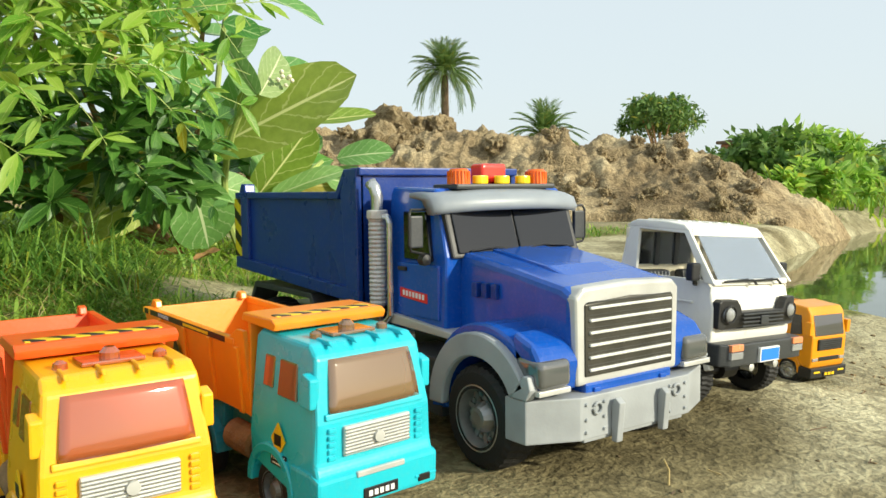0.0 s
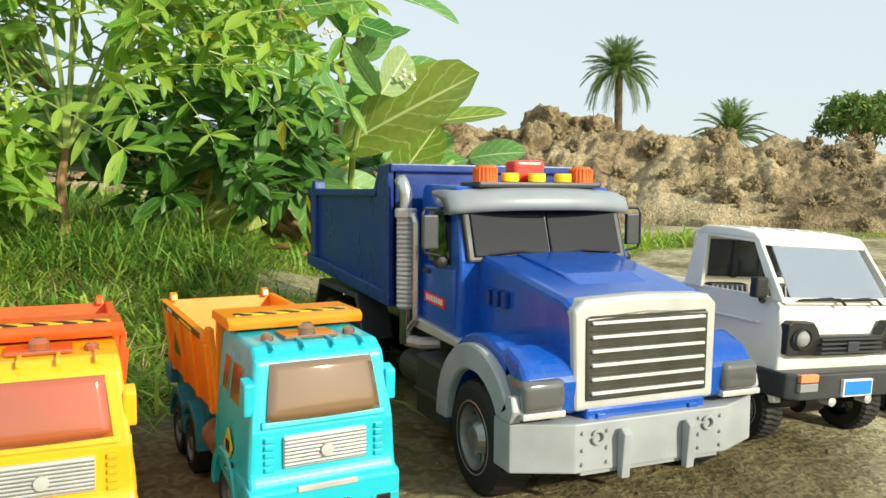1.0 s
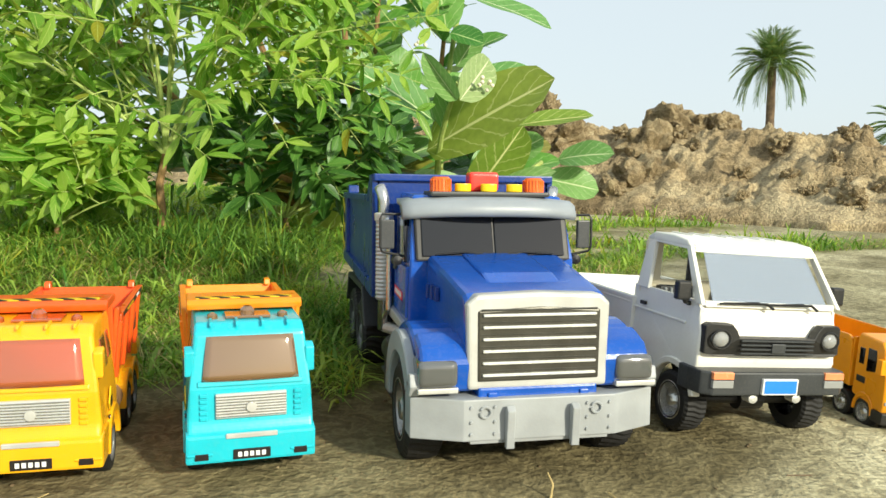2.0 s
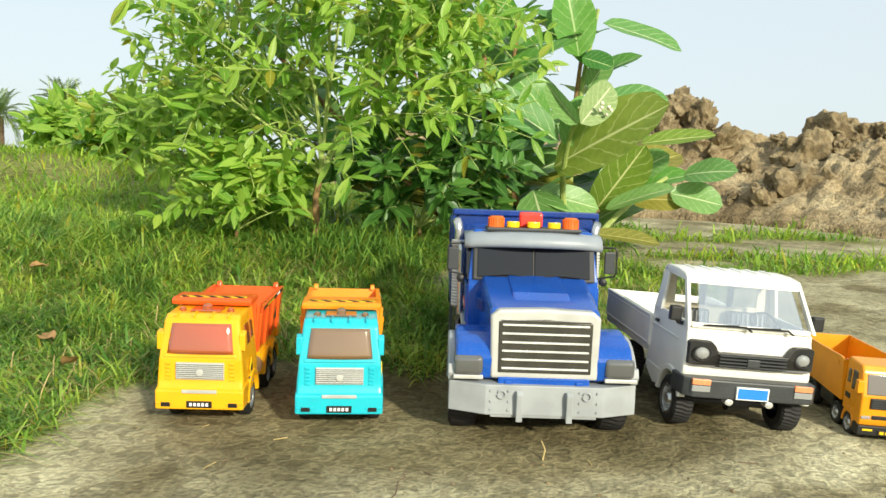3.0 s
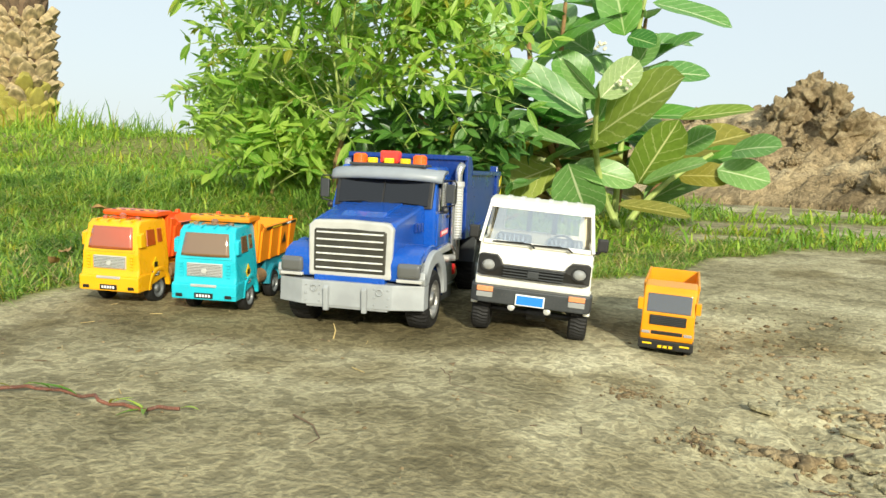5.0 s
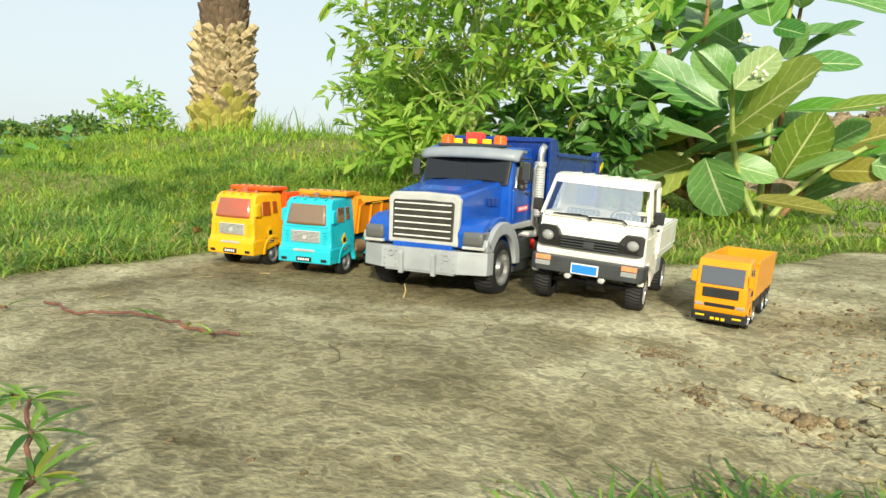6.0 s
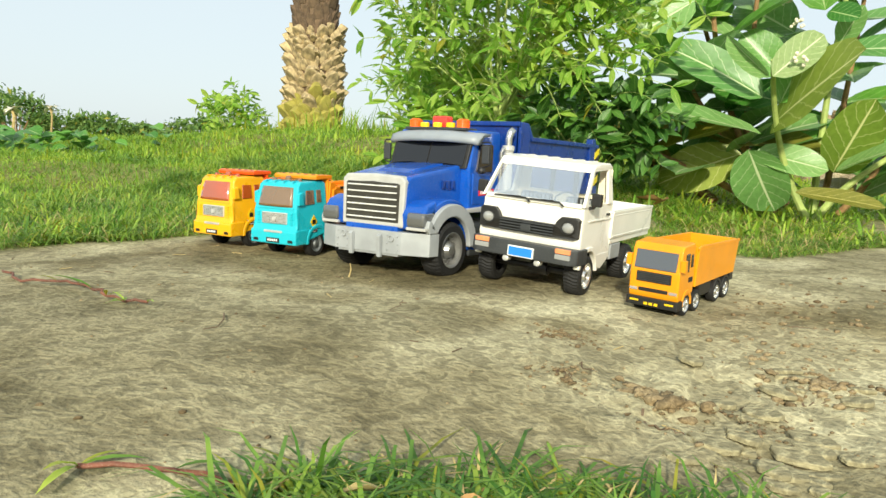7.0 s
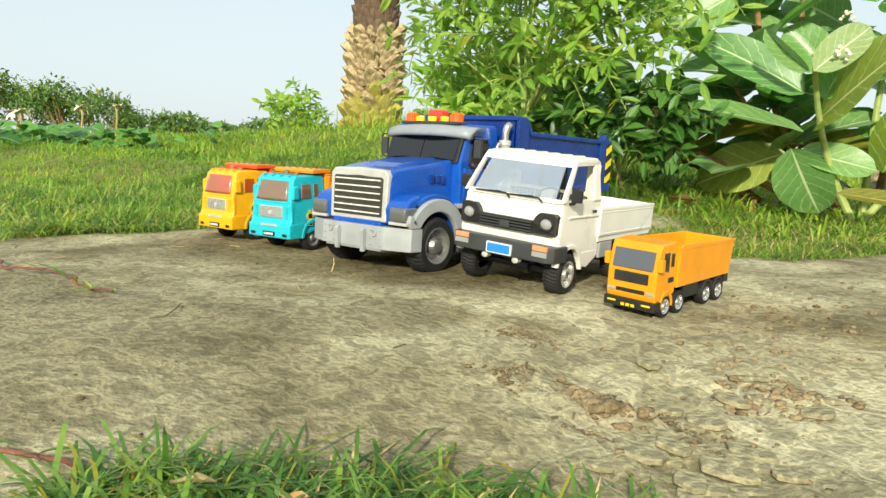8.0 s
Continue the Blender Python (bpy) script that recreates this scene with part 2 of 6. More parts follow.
TEAL = paint("teal_plastic", (0.01, 0.2, 0.27), 0.4, 0.1, 22, dust=0.1)
ORANGE = paint("orange_plastic", (0.88, 0.27, 0.01), 0.3, 0.06, 22, dust=0.04)
RED = paint("red_orange_plastic", (0.8, 0.1, 0.012), 0.3, 0.06, 22, dust=0.04)
AMBER = paint("amber_yellow_plastic", (0.78, 0.3, 0.005), 0.3, 0.07, 22, dust=0.05)
BEACON_ORANGE = paint("orange_beacon", (0.78, 0.13, 0.008), 0.2, 0.1, 60, coat=0.3, dust=0.02)
BEACON_RED = paint("red_beacon", (0.85, 0.05, 0.035), 0.2, 0.08, 60, coat=0.3, dust=0.02)
BEACON_YELLOW = paint("yellow_beacon", (0.9, 0.62, 0.01), 0.2, 0.08, 60, coat=0.3, dust=0.02)
STICK_RED = paint("red_sticker", (0.7, 0.02, 0.02), 0.35, 0.05, 30, dust=0.02)
STICK_WHITE = paint("white_print", (0.8, 0.8, 0.78), 0.4, 0.03, 30, dust=0.02)
STICK_BLACK = paint("black_sticker", (0.015, 0.012, 0.012), 0.35, 0.1, 30, dust=0.03)
STICK_YELLOW = paint("yellow_sticker", (0.85, 0.55, 0.01), 0.35, 0.05, 30, dust=0.02)
PLATE_BLUE = paint("blue_number_plate", (0.02, 0.22, 0.75), 0.35, 0.05, 30, dust=0.03)
SMOKE = glass("smoked_glazing", (0.08, 0.08, 0.08), 0.05, 0.75, (0.006, 0.006, 0.007), 1.5)
THIN = glass("thin_glazing", (0.95, 0.96, 0.96), 0.05, 0.03, (0.5, 0.5, 0.5))
SLAT = paint("bright_trim", (0.78, 0.78, 0.73), 0.25, 0.05, 40, metal=0.2, dust=0.02)
CLEAR = glass("clear_glazing", (0.96, 0.97, 0.97), 0.04, 0.27, (0.5, 0.58, 0.7))
PANE = glass("reflective_glazing", (0.2, 0.2, 0.2), 0.03, 0.4, (0.1, 0.105, 0.11), 2.7)
BRONZE = glass("brown_tinted_glazing", (0.6, 0.32, 0.12), 0.05, 0.55, (0.36, 0.2, 0.09), 2.2)
RUST = glass("red_tinted_glazing", (0.75, 0.2, 0.04), 0.06, 0.6, (0.62, 0.13, 0.025), 2.2)
LENS = glass("headlamp_lens", (0.8, 0.8, 0.8), 0.05, 0.6, (0.5, 0.51, 0.5))
LENS_DARK = glass("smoked_headlamp", (0.3, 0.3, 0.3), 0.08, 0.75, (0.13, 0.135, 0.135), 1.9)
LAMP_ORANGE = paint("orange_lamp", (0.8, 0.28, 0.12), 0.25, 0.08, 60)
HAZARD = striped("hazard_stripes", (0.75, 0.6, 0.02), (0.012, 0.012, 0.012), 36, -0.6)
HAZARD_FINE = striped("hazard_print", (0.75, 0.5, 0.02), (0.012, 0.012, 0.012), 60, 1.0, (0, 1))
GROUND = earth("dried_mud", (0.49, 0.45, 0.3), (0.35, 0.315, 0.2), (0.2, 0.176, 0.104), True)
CLAY = earth("clay_soil", (0.47, 0.385, 0.245), (0.35, 0.27, 0.16), (0.19, 0.14, 0.08), False, 1.6, 0.03)
CRUMB = earth("mud_crumbs", (0.3, 0.235, 0.14), (0.22, 0.165, 0.095), (0.12, 0.085, 0.05), False, 0.5, 0.003)
GRASS = leafy("grass_blades", (0.085, 0.26, 0.03), (0.46, 0.63, 0.12), None, 0.5, 0.42, yellow=0.16, patch=9.0)
GRASS_DEEP = leafy("tuft_blades", (0.06, 0.19, 0.025), (0.27, 0.44, 0.08), None, 0.5, 0.35, yellow=0.14, patch=22.0)
GRASS_FAR = leafy("meadow_blades", (0.17, 0.36, 0.03), (0.45, 0.62, 0.085), None, 0.5, 0.42, yellow=0.12, patch=3.0)
STRAW = paint("dry_straw", (0.45, 0.34, 0.14), 0.8, 0.25, 60, dust=0.2)
DRY_LEAF = paint("dry_leaf", (0.36, 0.2, 0.07), 0.8, 0.3, 60, dust=0.2)
BROAD = leafy("broad_leaf", (0.12, 0.31, 0.07), (0.27, 0.48, 0.15), (0.6, 0.7, 0.4), 0.38, 0.3, 6.5)
# dark leaf green; among the milkweed's rear leaves it paints in their shade
BROAD_DARK = leafy("broad_leaf_dark_green_and_shade", (0.05, 0.2, 0.025), (0.13, 0.34, 0.045), (0.4, 0.55, 0.22), 0.36, 0.28, 6.5)
BROAD_PALE = leafy("broad_leaf_pale", (0.34, 0.47, 0.18), (0.42, 0.53, 0.24), (0.75, 0.76, 0.5), 0.5, 0.35, 6.5)
BROAD_YELLOW = leafy("broad_leaf_yellowing", (0.24, 0.37, 0.05), (0.42, 0.5, 0.09), (0.8, 0.8, 0.36), 0.42, 0.4, 6.5)
BROAD_OLIVE = leafy("broad_leaf_olive", (0.2, 0.21, 0.03), (0.34, 0.3, 0.04), (0.55, 0.5, 0.16), 0.5, 0.35, 6.5)
SHRUB = leafy("narrow_leaf", (0.17, 0.41, 0.04), (0.51, 0.73, 0.12), (0.6, 0.72, 0.2), 0.42, 0.55, 6, yellow=0.1)
# narrow leaf darkened in its colour, for the shade under the shrub
SHRUB_SHADE = leafy("narrow_leaf_painted_shade", (0.03, 0.11, 0.015), (0.1, 0.25, 0.04), (0.2, 0.34, 0.08), 0.42, 0.3, 6)
FARLEAF = leafy("distant_leaf", (0.06, 0.16, 0.03), (0.2, 0.32, 0.07), None, 0.6, 0.3, yellow=0.05)
FRONDS = leafy("palm_frond", (0.08, 0.18, 0.04), (0.22, 0.32, 0.09), None, 0.5, 0.3, yellow=0.1)
BARK = paint("brown_bark", (0.26, 0.15, 0.06), 0.85, 0.35, 40, relief=0.004, dust=0.2)
STEM = paint("green_stem", (0.34, 0.42, 0.12), 0.6, 0.2, 40, relief=0.001, dust=0.05)
PALM_BARK = paint("palm_bark", (0.44, 0.34, 0.18), 0.9, 0.5, 16, relief=0.01, dust=0.35)
MOSSY = paint("mossy_palm_bark", (0.34, 0.3, 0.06), 0.9, 0.35, 9, relief=0.01, dust=0.2)
PALM_DARK = paint("dark_palm_fibre", (0.13, 0.085, 0.05), 0.95, 0.35, 14, relief=0.01, dust=0.2)
VINE = paint("red_runner", (0.17, 0.06, 0.035), 0.7, 0.35, 50, dust=0.3)
PETAL = paint("pale_flower", (0.75, 0.7, 0.55), 0.6, 0.1, 60, dust=0.1)
BRICK = paint("far_brickwork", (0.32, 0.14, 0.07), 0.9, 0.25, 6)


def water(name):
    m, n, l, b = nodes_of(name)
    b.inputs["Base Color"].default_value = (0.06, 0.075, 0.03, 1)
    b.inputs["Roughness"].default_value = 0.03
    t = noise_node(n, l, 6, 4)
    bump(n, l, t.outputs[0], b, 0.06, 0.01)
    return m


WATER = water("still_pond_water")


# ---- mesh helpers ----
def part(name, bm, material, parent, label="", smooth=False):
    """One mesh object out of a bmesh, under a thing or a part."""
    me = bpy.data.meshes.new(name)
    bm.normal_update()
    bm.to_mesh(me)
    bm.free()
    if smooth:
        me.polygons.foreach_set("use_smooth", [True] * len(me.polygons))
    me.materials.append(material)
    ob = new(name, me)
    ob.parent = parent
    if label:
        tagged(ob, label)
    return ob


def thing(name, label, category, group="", m=None):
    ob = tagged(new(name), label, category, group)
    ob.empty_display_size = 0.05
    if m is not None:
        ob.matrix_world = m
    return ob


def join(bm, other):
    me = bpy.data.meshes.new("tmp")
    other.to_mesh(me)
    other.free()
    bm.from_mesh(me)
    bpy.data.meshes.remove(me)
    return bm


def bevelled(bm, w, seg=2):
    if w:
        bmesh.ops.bevel(bm, geom=[e for e in bm.edges if e.calc_face_angle(0) > 0.35], offset=w, segments=seg, profile=0.6, affect="EDGES", clamp_overlap=True)
    return bm


def box(x0, x1, y0, y1, z0, z1, bev=0.0012, seg=2, bm=None):
    b = bmesh.new()
    bmesh.ops.create_cube(b, size=1)
    for v in b.verts:
        v.co = Vector((x0 if v.co.x < 0 else x1, y0 if v.co.y < 0 else y1, z0 if v.co.z < 0 else z1))
    bevelled(b, bev, seg)
    return join(bm, b) if bm else b


def prism(outline, a0, a1, axis="x", bev=0.0012, seg=2, bm=None, shape=None):
    """A closed outline, in the two other axes, drawn out from a0 to a1 along axis."""
    b = bmesh.new()
    def place(p, a):
        return {"x": (a, p[0], p[1]), "y": (p[0], a, p[1]), "z": (p[0], p[1], a)}[axis]
    lo = [b.verts.new(place(p, a0)) for p in outline]
    hi = [b.verts.new(place(p, a1)) for p in outline]
    b.faces.new(lo)
    b.faces.new(hi[::-1])
    for i in range(len(outline)):
        j = (i + 1) % len(outline)
        b.faces.new((lo[i], hi[i], hi[j], lo[j]))
    bmesh.ops.recalc_face_normals(b, faces=b.faces)
    if shape:
        for v in b.verts:
            v.co = Vector(shape(v.co))
    bevelled(b, bev, seg)
    return join(bm, b) if bm else b


def turned(profile, seg=28, axis="x", centre=(0, 0, 0), bm=None, caps=True):
    """A profile of (along, radius) turned round an axis."""
    b = bmesh.new()
    rings = []
    for a, r in profile:
        ring = []
        for k in range(seg):
            t = 2 * math.pi * k / seg
            c, s = r * math.cos(t), r * math.sin(t)
            ring.append(b.verts.new(Vector({"x": (a, c, s), "y": (s, a, c), "z": (c, s, a)}[axis]) + Vector(centre)))
        rings.append(ring)
    for p, q in zip(rings, rings[1:]):
        for k in range(seg):
            b.faces.new((p[k], p[(k + 1) % seg], q[(k + 1) % seg], q[k]))
    if caps:
        for ring in (rings[0], rings[-1]):
            b.faces.new(ring)
    bmesh.ops.recalc_face_normals(b, faces=b.faces)
    return join(bm, b) if bm else b


def tube(points, r, seg=8, bm=None, taper=1.0):
    """A round bar along points."""
    b = bmesh.new()
    pts = [Vector(p) for p in points]
    rings = []
    for i, p in enumerate(pts):
        d = (pts[min(i + 1, len(pts) - 1)] - pts[max(i - 1, 0)]).normalized()
        side = d.orthogonal().normalized() if not rings else (side - d * side.dot(d)).normalized()
        up = d.cross(side)
        rr = r * (1 + (taper - 1) * i / (len(pts) - 1))
        rings.append([b.verts.new(p + rr * (math.cos(2 * math.pi * k / seg) * side + math.sin(2 * math.pi * k / seg) * up)) for k in range(seg)])
    for p, q in zip(rings, rings[1:]):
        for k in range(seg):
            b.faces.new((p[k], p[(k + 1) % seg], q[(k + 1) % seg], q[k]))
    b.faces.new(rings[0])
    b.faces.new(rings[-1])
    bmesh.ops.recalc_face_normals(b, faces=b.faces)
    return join(bm, b) if bm else b


def letters(text, size, m, material, parent, name="lettering"):
    cu = bpy.data.curves.new(name, "FONT")
    cu.body, cu.size, cu.align_x, cu.align_y, cu.extrude = text, size, "CENTER", "CENTER", 0.0002
    tmp = bpy.data.objects.new(name, cu)
    me = bpy.data.meshes.new_from_object(tmp)
    bpy.data.objects.remove(tmp)
    me.materials.clear()
    me.materials.append(material)
    ob = new(name, me)
    ob.parent = parent
    ob.matrix_basis = m
    return ob


def wheel(parent, x, y, z, r, width, out, rim_material=RIM, holes=10, lugs=True):
    """A tyre with tread and a dished rim. out: +1 or -1, the side that faces outwards in x."""
    w = width / 2
    root = new("wheel")
    root.parent = parent
    root.location = (x, y, z)
    t = turned([(-w, r * 0.55), (-w, r * 0.86), (-w * 0.8, r * 0.97), (-w * 0.3, r), (w * 0.3, r), (w * 0.8, r * 0.97), (w, r * 0.86), (w * 1.0, r * 0.62), (w * 0.8, r * 0.55)], 72 if lugs else 36, caps=False)
    if lugs:
        for v in t.verts:
            rad = math.hypot(v.co.y, v.co.z)
            if rad > r * 0.9:
                ang = math.atan2(v.co.z, v.co.y) + (0.06 if v.co.x > 0 else 0)
                f = 1.0 + 0.0006 / r if int(round((ang + 7) / (2 * math.pi) * 72)) % 2 else 0.982
                v.co.y, v.co.z = v.co.y * f, v.co.z * f
    part("tyre", t, RUBBER, root)
    f = w * out
    rim = turned([(f * 0.2, r * 0.1), (f * 0.25, r * 0.5), (f * 0.9, r * 0.56), (f * 1.02, r * 0.62), (f * 1.0, r * 0.64), (f * 0.3, r * 0.63)], 28)
    turned([(f * 0.2, r * 0.33), (f * 0.55, r * 0.3), (f * 0.95, r * 0.2), (f * 1.0, r * 0.12), (f * 1.0, 0.0004)], 16, bm=rim)
    for k in range(holes):
        a = 2 * math.pi * k / holes
        c = (0, math.cos(a) * r * 0.42, math.sin(a) * r * 0.42)
        turned([(f * 0.15, r * 0.05), (f * 0.48, r * 0.05), (f * 0.5, r * 0.03)], 6, centre=c, bm=rim)
        b = box(f * 0.2 if f > 0 else f * 0.44, f * 0.44 if f > 0 else f * 0.2, r * 0.28, r * 0.57, -r * 0.05, r * 0.05, 0)
        bmesh.ops.rotate(b, verts=b.verts, cent=(0, 0, 0), matrix=Matrix.Rotation(a + math.pi / holes, 3, "X"))
        join(rim, b)
    part("rim", rim, rim_material, root, smooth=False)
    return root


def ring_sector(cy, cz, r0, r1, a0, a1, x0, x1, steps=14, bev=0.001, bm=None):
    """A curved band, seen from the side, between two radii and two angles (degrees, 0 to the back, 90 up)."""
    arc = [radians(a0 + (a1 - a0) * k / steps) for k in range(steps + 1)]
    pts = [(cy + r1 * math.cos(a), cz + r1 * math.sin(a)) for a in arc] + [(cy + r0 * math.cos(a), cz + r0 * math.sin(a)) for a in arc[::-1]]
    return prism(pts, x0, x1, "x", bev, 1, bm)


# ---- big blue dump truck ----
def blue_truck():
    T = thing("dump_truck", "large blue toy dump truck with grey bumper and roof beacons", "toy truck")
    # bumper
    bm = prism([(-0.107, 0.006), (-0.066, -0.012), (0.066, -0.012), (0.107, 0.006), (0.107, 0.03), (-0.107, 0.03)], 0.036, 0.0705, "z", 0.0012)
    box(-0.06, 0.06, -0.010, 0.01, 0.033, 0.045, 0.001, bm=bm)
    bumper = part("bumper", bm, GREY, T, "grey plastic front bumper with raised ribs and bolts")
    for s in (-1, 1):
        part("rib", prism([(-0.021, 0.062), (-0.016, 0.066), (-0.012, 0.06), (-0.0125, 0.03), (-0.018, 0.03)], s * 0.028 - 0.0035, s * 0.028 + 0.0035, "x", 0.001), GREY, bumper)
        part("tow_hook", tube([(s * 0.048 + 0.0045 * math.cos(a), -0.0135, 0.06 + 0.0045 * math.sin(a)) for a in [k * math.pi / 6 for k in range(-6, 6)]], 0.0012, 6), GREY, bumper)
        for dx, dz in ((0.04, 0.064), (0.04, 0.052), (0.04, 0.042), (0.06, 0.064), (0.06, 0.052), (0.06, 0.042)):
            part("bolt", turned([(-0.0138, 0.0011), (-0.0125, 0.0016), (-0.011, 0.0016)], 8, "y", (s * dx, 0, dz)), GREY, bumper)
    # chassis
    bm = box(-0.045, 0.045, 0.02, 0.56, 0.045, 0.085, 0.002)
    box(-0.03, 0.03, 0.02, 0.12, 0.03, 0.05, 0.002, bm=bm)
    for y in (0.068, 0.405, 0.495):
        z = 0.044 + (0.012 if y > 0.3 else 0.001)
        turned([(-0.09, 0.007), (0.09, 0.007)], 10, "x", (0, y, z), bm)
    part("chassis", bm, DARK, T)
    for s in (-1, 1):
        wheel(T, s * 0.089, 0.068, 0.0435, 0.044, 0.034, s, RIM_STEEL)
        for y, z in ((0.405, 0.053), (0.495, 0.056)):
            wheel(T, s * 0.084, y, z, 0.043, 0.036, s)
    # bonnet
    half = lambda p: (p.x * (0.92 + 0.08 * min(1, max(0, (p.y) / 0.13))), p.y, p.z)
    bm = prism([(0.0, 0.078), (0.0, 0.148), (0.012, 0.1545), (0.07, 0.165), (0.14, 0.176), (0.15, 0.10), (0.03, 0.078)], -0.068, 0.068, "x", 0.007, 3, shape=half)
    prism([(0.035, 0.158), (0.06, 0.166), (0.14, 0.178), (0.14, 0.165)], -0.034, 0.034, "x", 0.003, 2, bm=bm)
    part("bonnet", bm, BLUE, T, "glossy blue bonnet")
    bm = box(-0.052, 0.052, -0.004, 0.02, 0.064, 0.078, 0.002)
    for s in (-1, 1):
        box(s * 0.04 - 0.004, s * 0.04 + 0.004, -0.006, 0.01, 0.066, 0.074, 0.001, bm=bm)
    part("lower_apron", bm, BLUE, T)
    # grille
    fr = prism([(-0.0605, 0.076), (0.0605, 0.076), (0.0625, 0.147), (0.054, 0.1545), (0, 0.1565), (-0.054, 0.1545), (-0.0625, 0.147)], -0.003, 0.014, "y", 0.0035, 3)
    frame_ob = part("grille_surround", fr, SILVER, T, "pale silver grille surround")
    part("grille_panel", prism([(-0.0525, 0.083), (0.0525, 0.083), (0.0532, 0.1415), (0, 0.1445), (-0.0532, 0.1415)], -0.0045, 0.0, "y", 0.0015), GRILLE_DARK, frame_ob, "dark grille panel")
    for k in range(6):
        z = 0.0885 + k * 0.0099
        part("slat", box(-0.049, 0.049, -0.0068, -0.0035, z - 0.0011, z + 0.0011, 0.0005, 1), SLAT, frame_ob)
    for k in range(12):
        z = 0.0862 + k * 0.005
        part("louvre", prism([(-0.0042, z), (-0.0050, z + 0.0008), (-0.0042, z + 0.0018)], -0.0505, 0.0505, "x", 0), GRILLE_DARK, frame_ob)
    # front wings and lamps
    for s in (-1, 1):
        a, b = sorted((s * 0.052, s * 0.1005))
        bm = ring_sector(0.066, 0.048, 0.050, 0.0745, -8, 150, a, b, 18, 0.002)
        prism([(0.0, 0.074), (-0.003, 0.1), (0.006, 0.112), (0.03, 0.121), (0.03, 0.095), (0.016, 0.074)], a, b, "x", 0.006, 3, bm=bm)
        part("wing", bm, BLUE, T)
        a, b = sorted((s * 0.0995, s * 0.1085))
        bm = ring_sector(0.066, 0.048, 0.0475, 0.0675, -2, 152, a, b, 18, 0.0015)
        prism([(0.004, 0.071), (-0.001, 0.08), (0.002, 0.09), (0.008, 0.09), (0.022, 0.071)], a, b, "x", 0.0015, bm=bm)
        part("wing_trim", bm, GREY, T, "grey wheel-arch trim")
        a, b = sorted((s * 0.069, s * 0.1025))
        part("headlamp", prism([(-0.0065, 0.0795), (-0.006, 0.101), (0.024, 0.103), (0.024, 0.0795)], a, b, "x", 0.006, 4), LENS_DARK, T, "smoky clear headlamp", True)
        part("headlamp_bezel", prism([(-0.005, 0.0745), (-0.005, 0.079), (0.022, 0.079), (0.022, 0.0745)], a, b + (0.003 if s > 0 else 0), "x", 0.001), SILVER, T)
        for k in range(3):
            y = 0.085 + 0.012 * k
            a, b = sorted((s * 0.066, s * (0.0705 + 0.0012 * k)))
            part("bonnet_vent", box(a, b, y, y + 0.007, 0.137, 0.15, 0.001), BLUE_DULL, T)
    # cab
    def cab_shape(p):
        k = min(1, max(0, (p.z - 0.16) / 0.075))
        return (p.x * (1 - 0.09 * k), p.y, p.z)
    bm = prism([(0.138, 0.098), (0.138, 0.171), (0.155, 0.218), (0.163, 0.2335), (0.236, 0.236), (0.24, 0.228), (0.24, 0.098)], -0.086, 0.086, "x", 0.006, 3, shape=cab_shape)
    cab = part("cab", bm, BLUE, T, "blue cab")
    part("windscreen_frame", prism([(0.1335, 0.170), (0.150, 0.219), (0.158, 0.219), (0.14, 0.170)], -0.079, 0.079, "x", 0.002), DARK, cab)
    for s in (-1, 1):
        a, b = sorted((s * 0.0012, s * 0.0725))
        part("windscreen_pane", prism([(0.1325, 0.1745), (0.1465, 0.2145), (0.15, 0.2145), (0.136, 0.1745)], a, b, "x", 0.0006, 1), SMOKE, cab, "dark glossy windscreen pane")
        part("wiper", tube([(s * 0.008, 0.1305, 0.1755), (s * 0.03, 0.1315, 0.1785), (s * 0.06, 0.131, 0.1765)], 0.0009, 6), DARK, cab)
        a, b = sorted((s * 0.0795, s * 0.0865))
        part("side_window", prism([(0.158, 0.166), (0.168, 0.212), (0.205, 0.212), (0.205, 0.166)], a, b, "x", 0.001, 1), SMOKE, cab, "dark cab side window")
        a, b = sorted((s * 0.08, s * 0.0872))
        bm = prism([(0.146, 0.112), (0.146, 0.163), (0.216, 0.163), (0.216, 0.112)], a, b, "x", 0.0018)
        door = part("door", bm, BLUE, cab)
        part("door_handle", box(*sorted((s * 0.086, s * 0.0895)), 0.198, 0.212, 0.155, 0.159, 0.001), DARK, door)
        a, b = sorted((s * 0.0868, s * 0.0878))
        label = part("sticker", prism([(0.164, 0.1265), (0.164, 0.1355), (0.21, 0.1385), (0.21, 0.1295)], a, b, "x", 0), STICK_RED, door, "red sticker with white bars")
        for k in range(7):
            y = 0.1685 + k * 0.0055
            part("bar", box(*sorted((s * 0.0876, s * 0.0881)), y, y + 0.0035, 0.1295 + k * 0.0003, 0.1345 + k * 0.0003, 0), STICK_WHITE, label)
        # door mirror on a bent frame
        X = s * 0.111
        mir = part("mirror_frame", tube([(s * 0.083, 0.163, 0.214), (X * 0.98, 0.158, 0.2145), (X, 0.157, 0.21), (X, 0.157, 0.182), (X * 0.98, 0.158, 0.177), (s * 0.085, 0.163, 0.172)], 0.0013, 8), DARK, cab)
        part("mirror_head", box(X - 0.008 - s * 0.008, X + 0.006 - s * 0.008, 0.155, 0.160, 0.180, 0.209, 0.0015), CHARCOAL, mir)
        part("mirror_glass", box(X - 0.0065 - s * 0.008, X + 0.0045 - s * 0.008, 0.1595, 0.161, 0.183, 0.206, 0.0005), CHROME, mir)
        part("spot_mirror", turned([(0.152, 0.0005), (0.154, 0.005), (0.162, 0.0055), (0.163, 0.003)], 12, "y", (s * 0.094, 0, 0.1685)), DARK, cab)
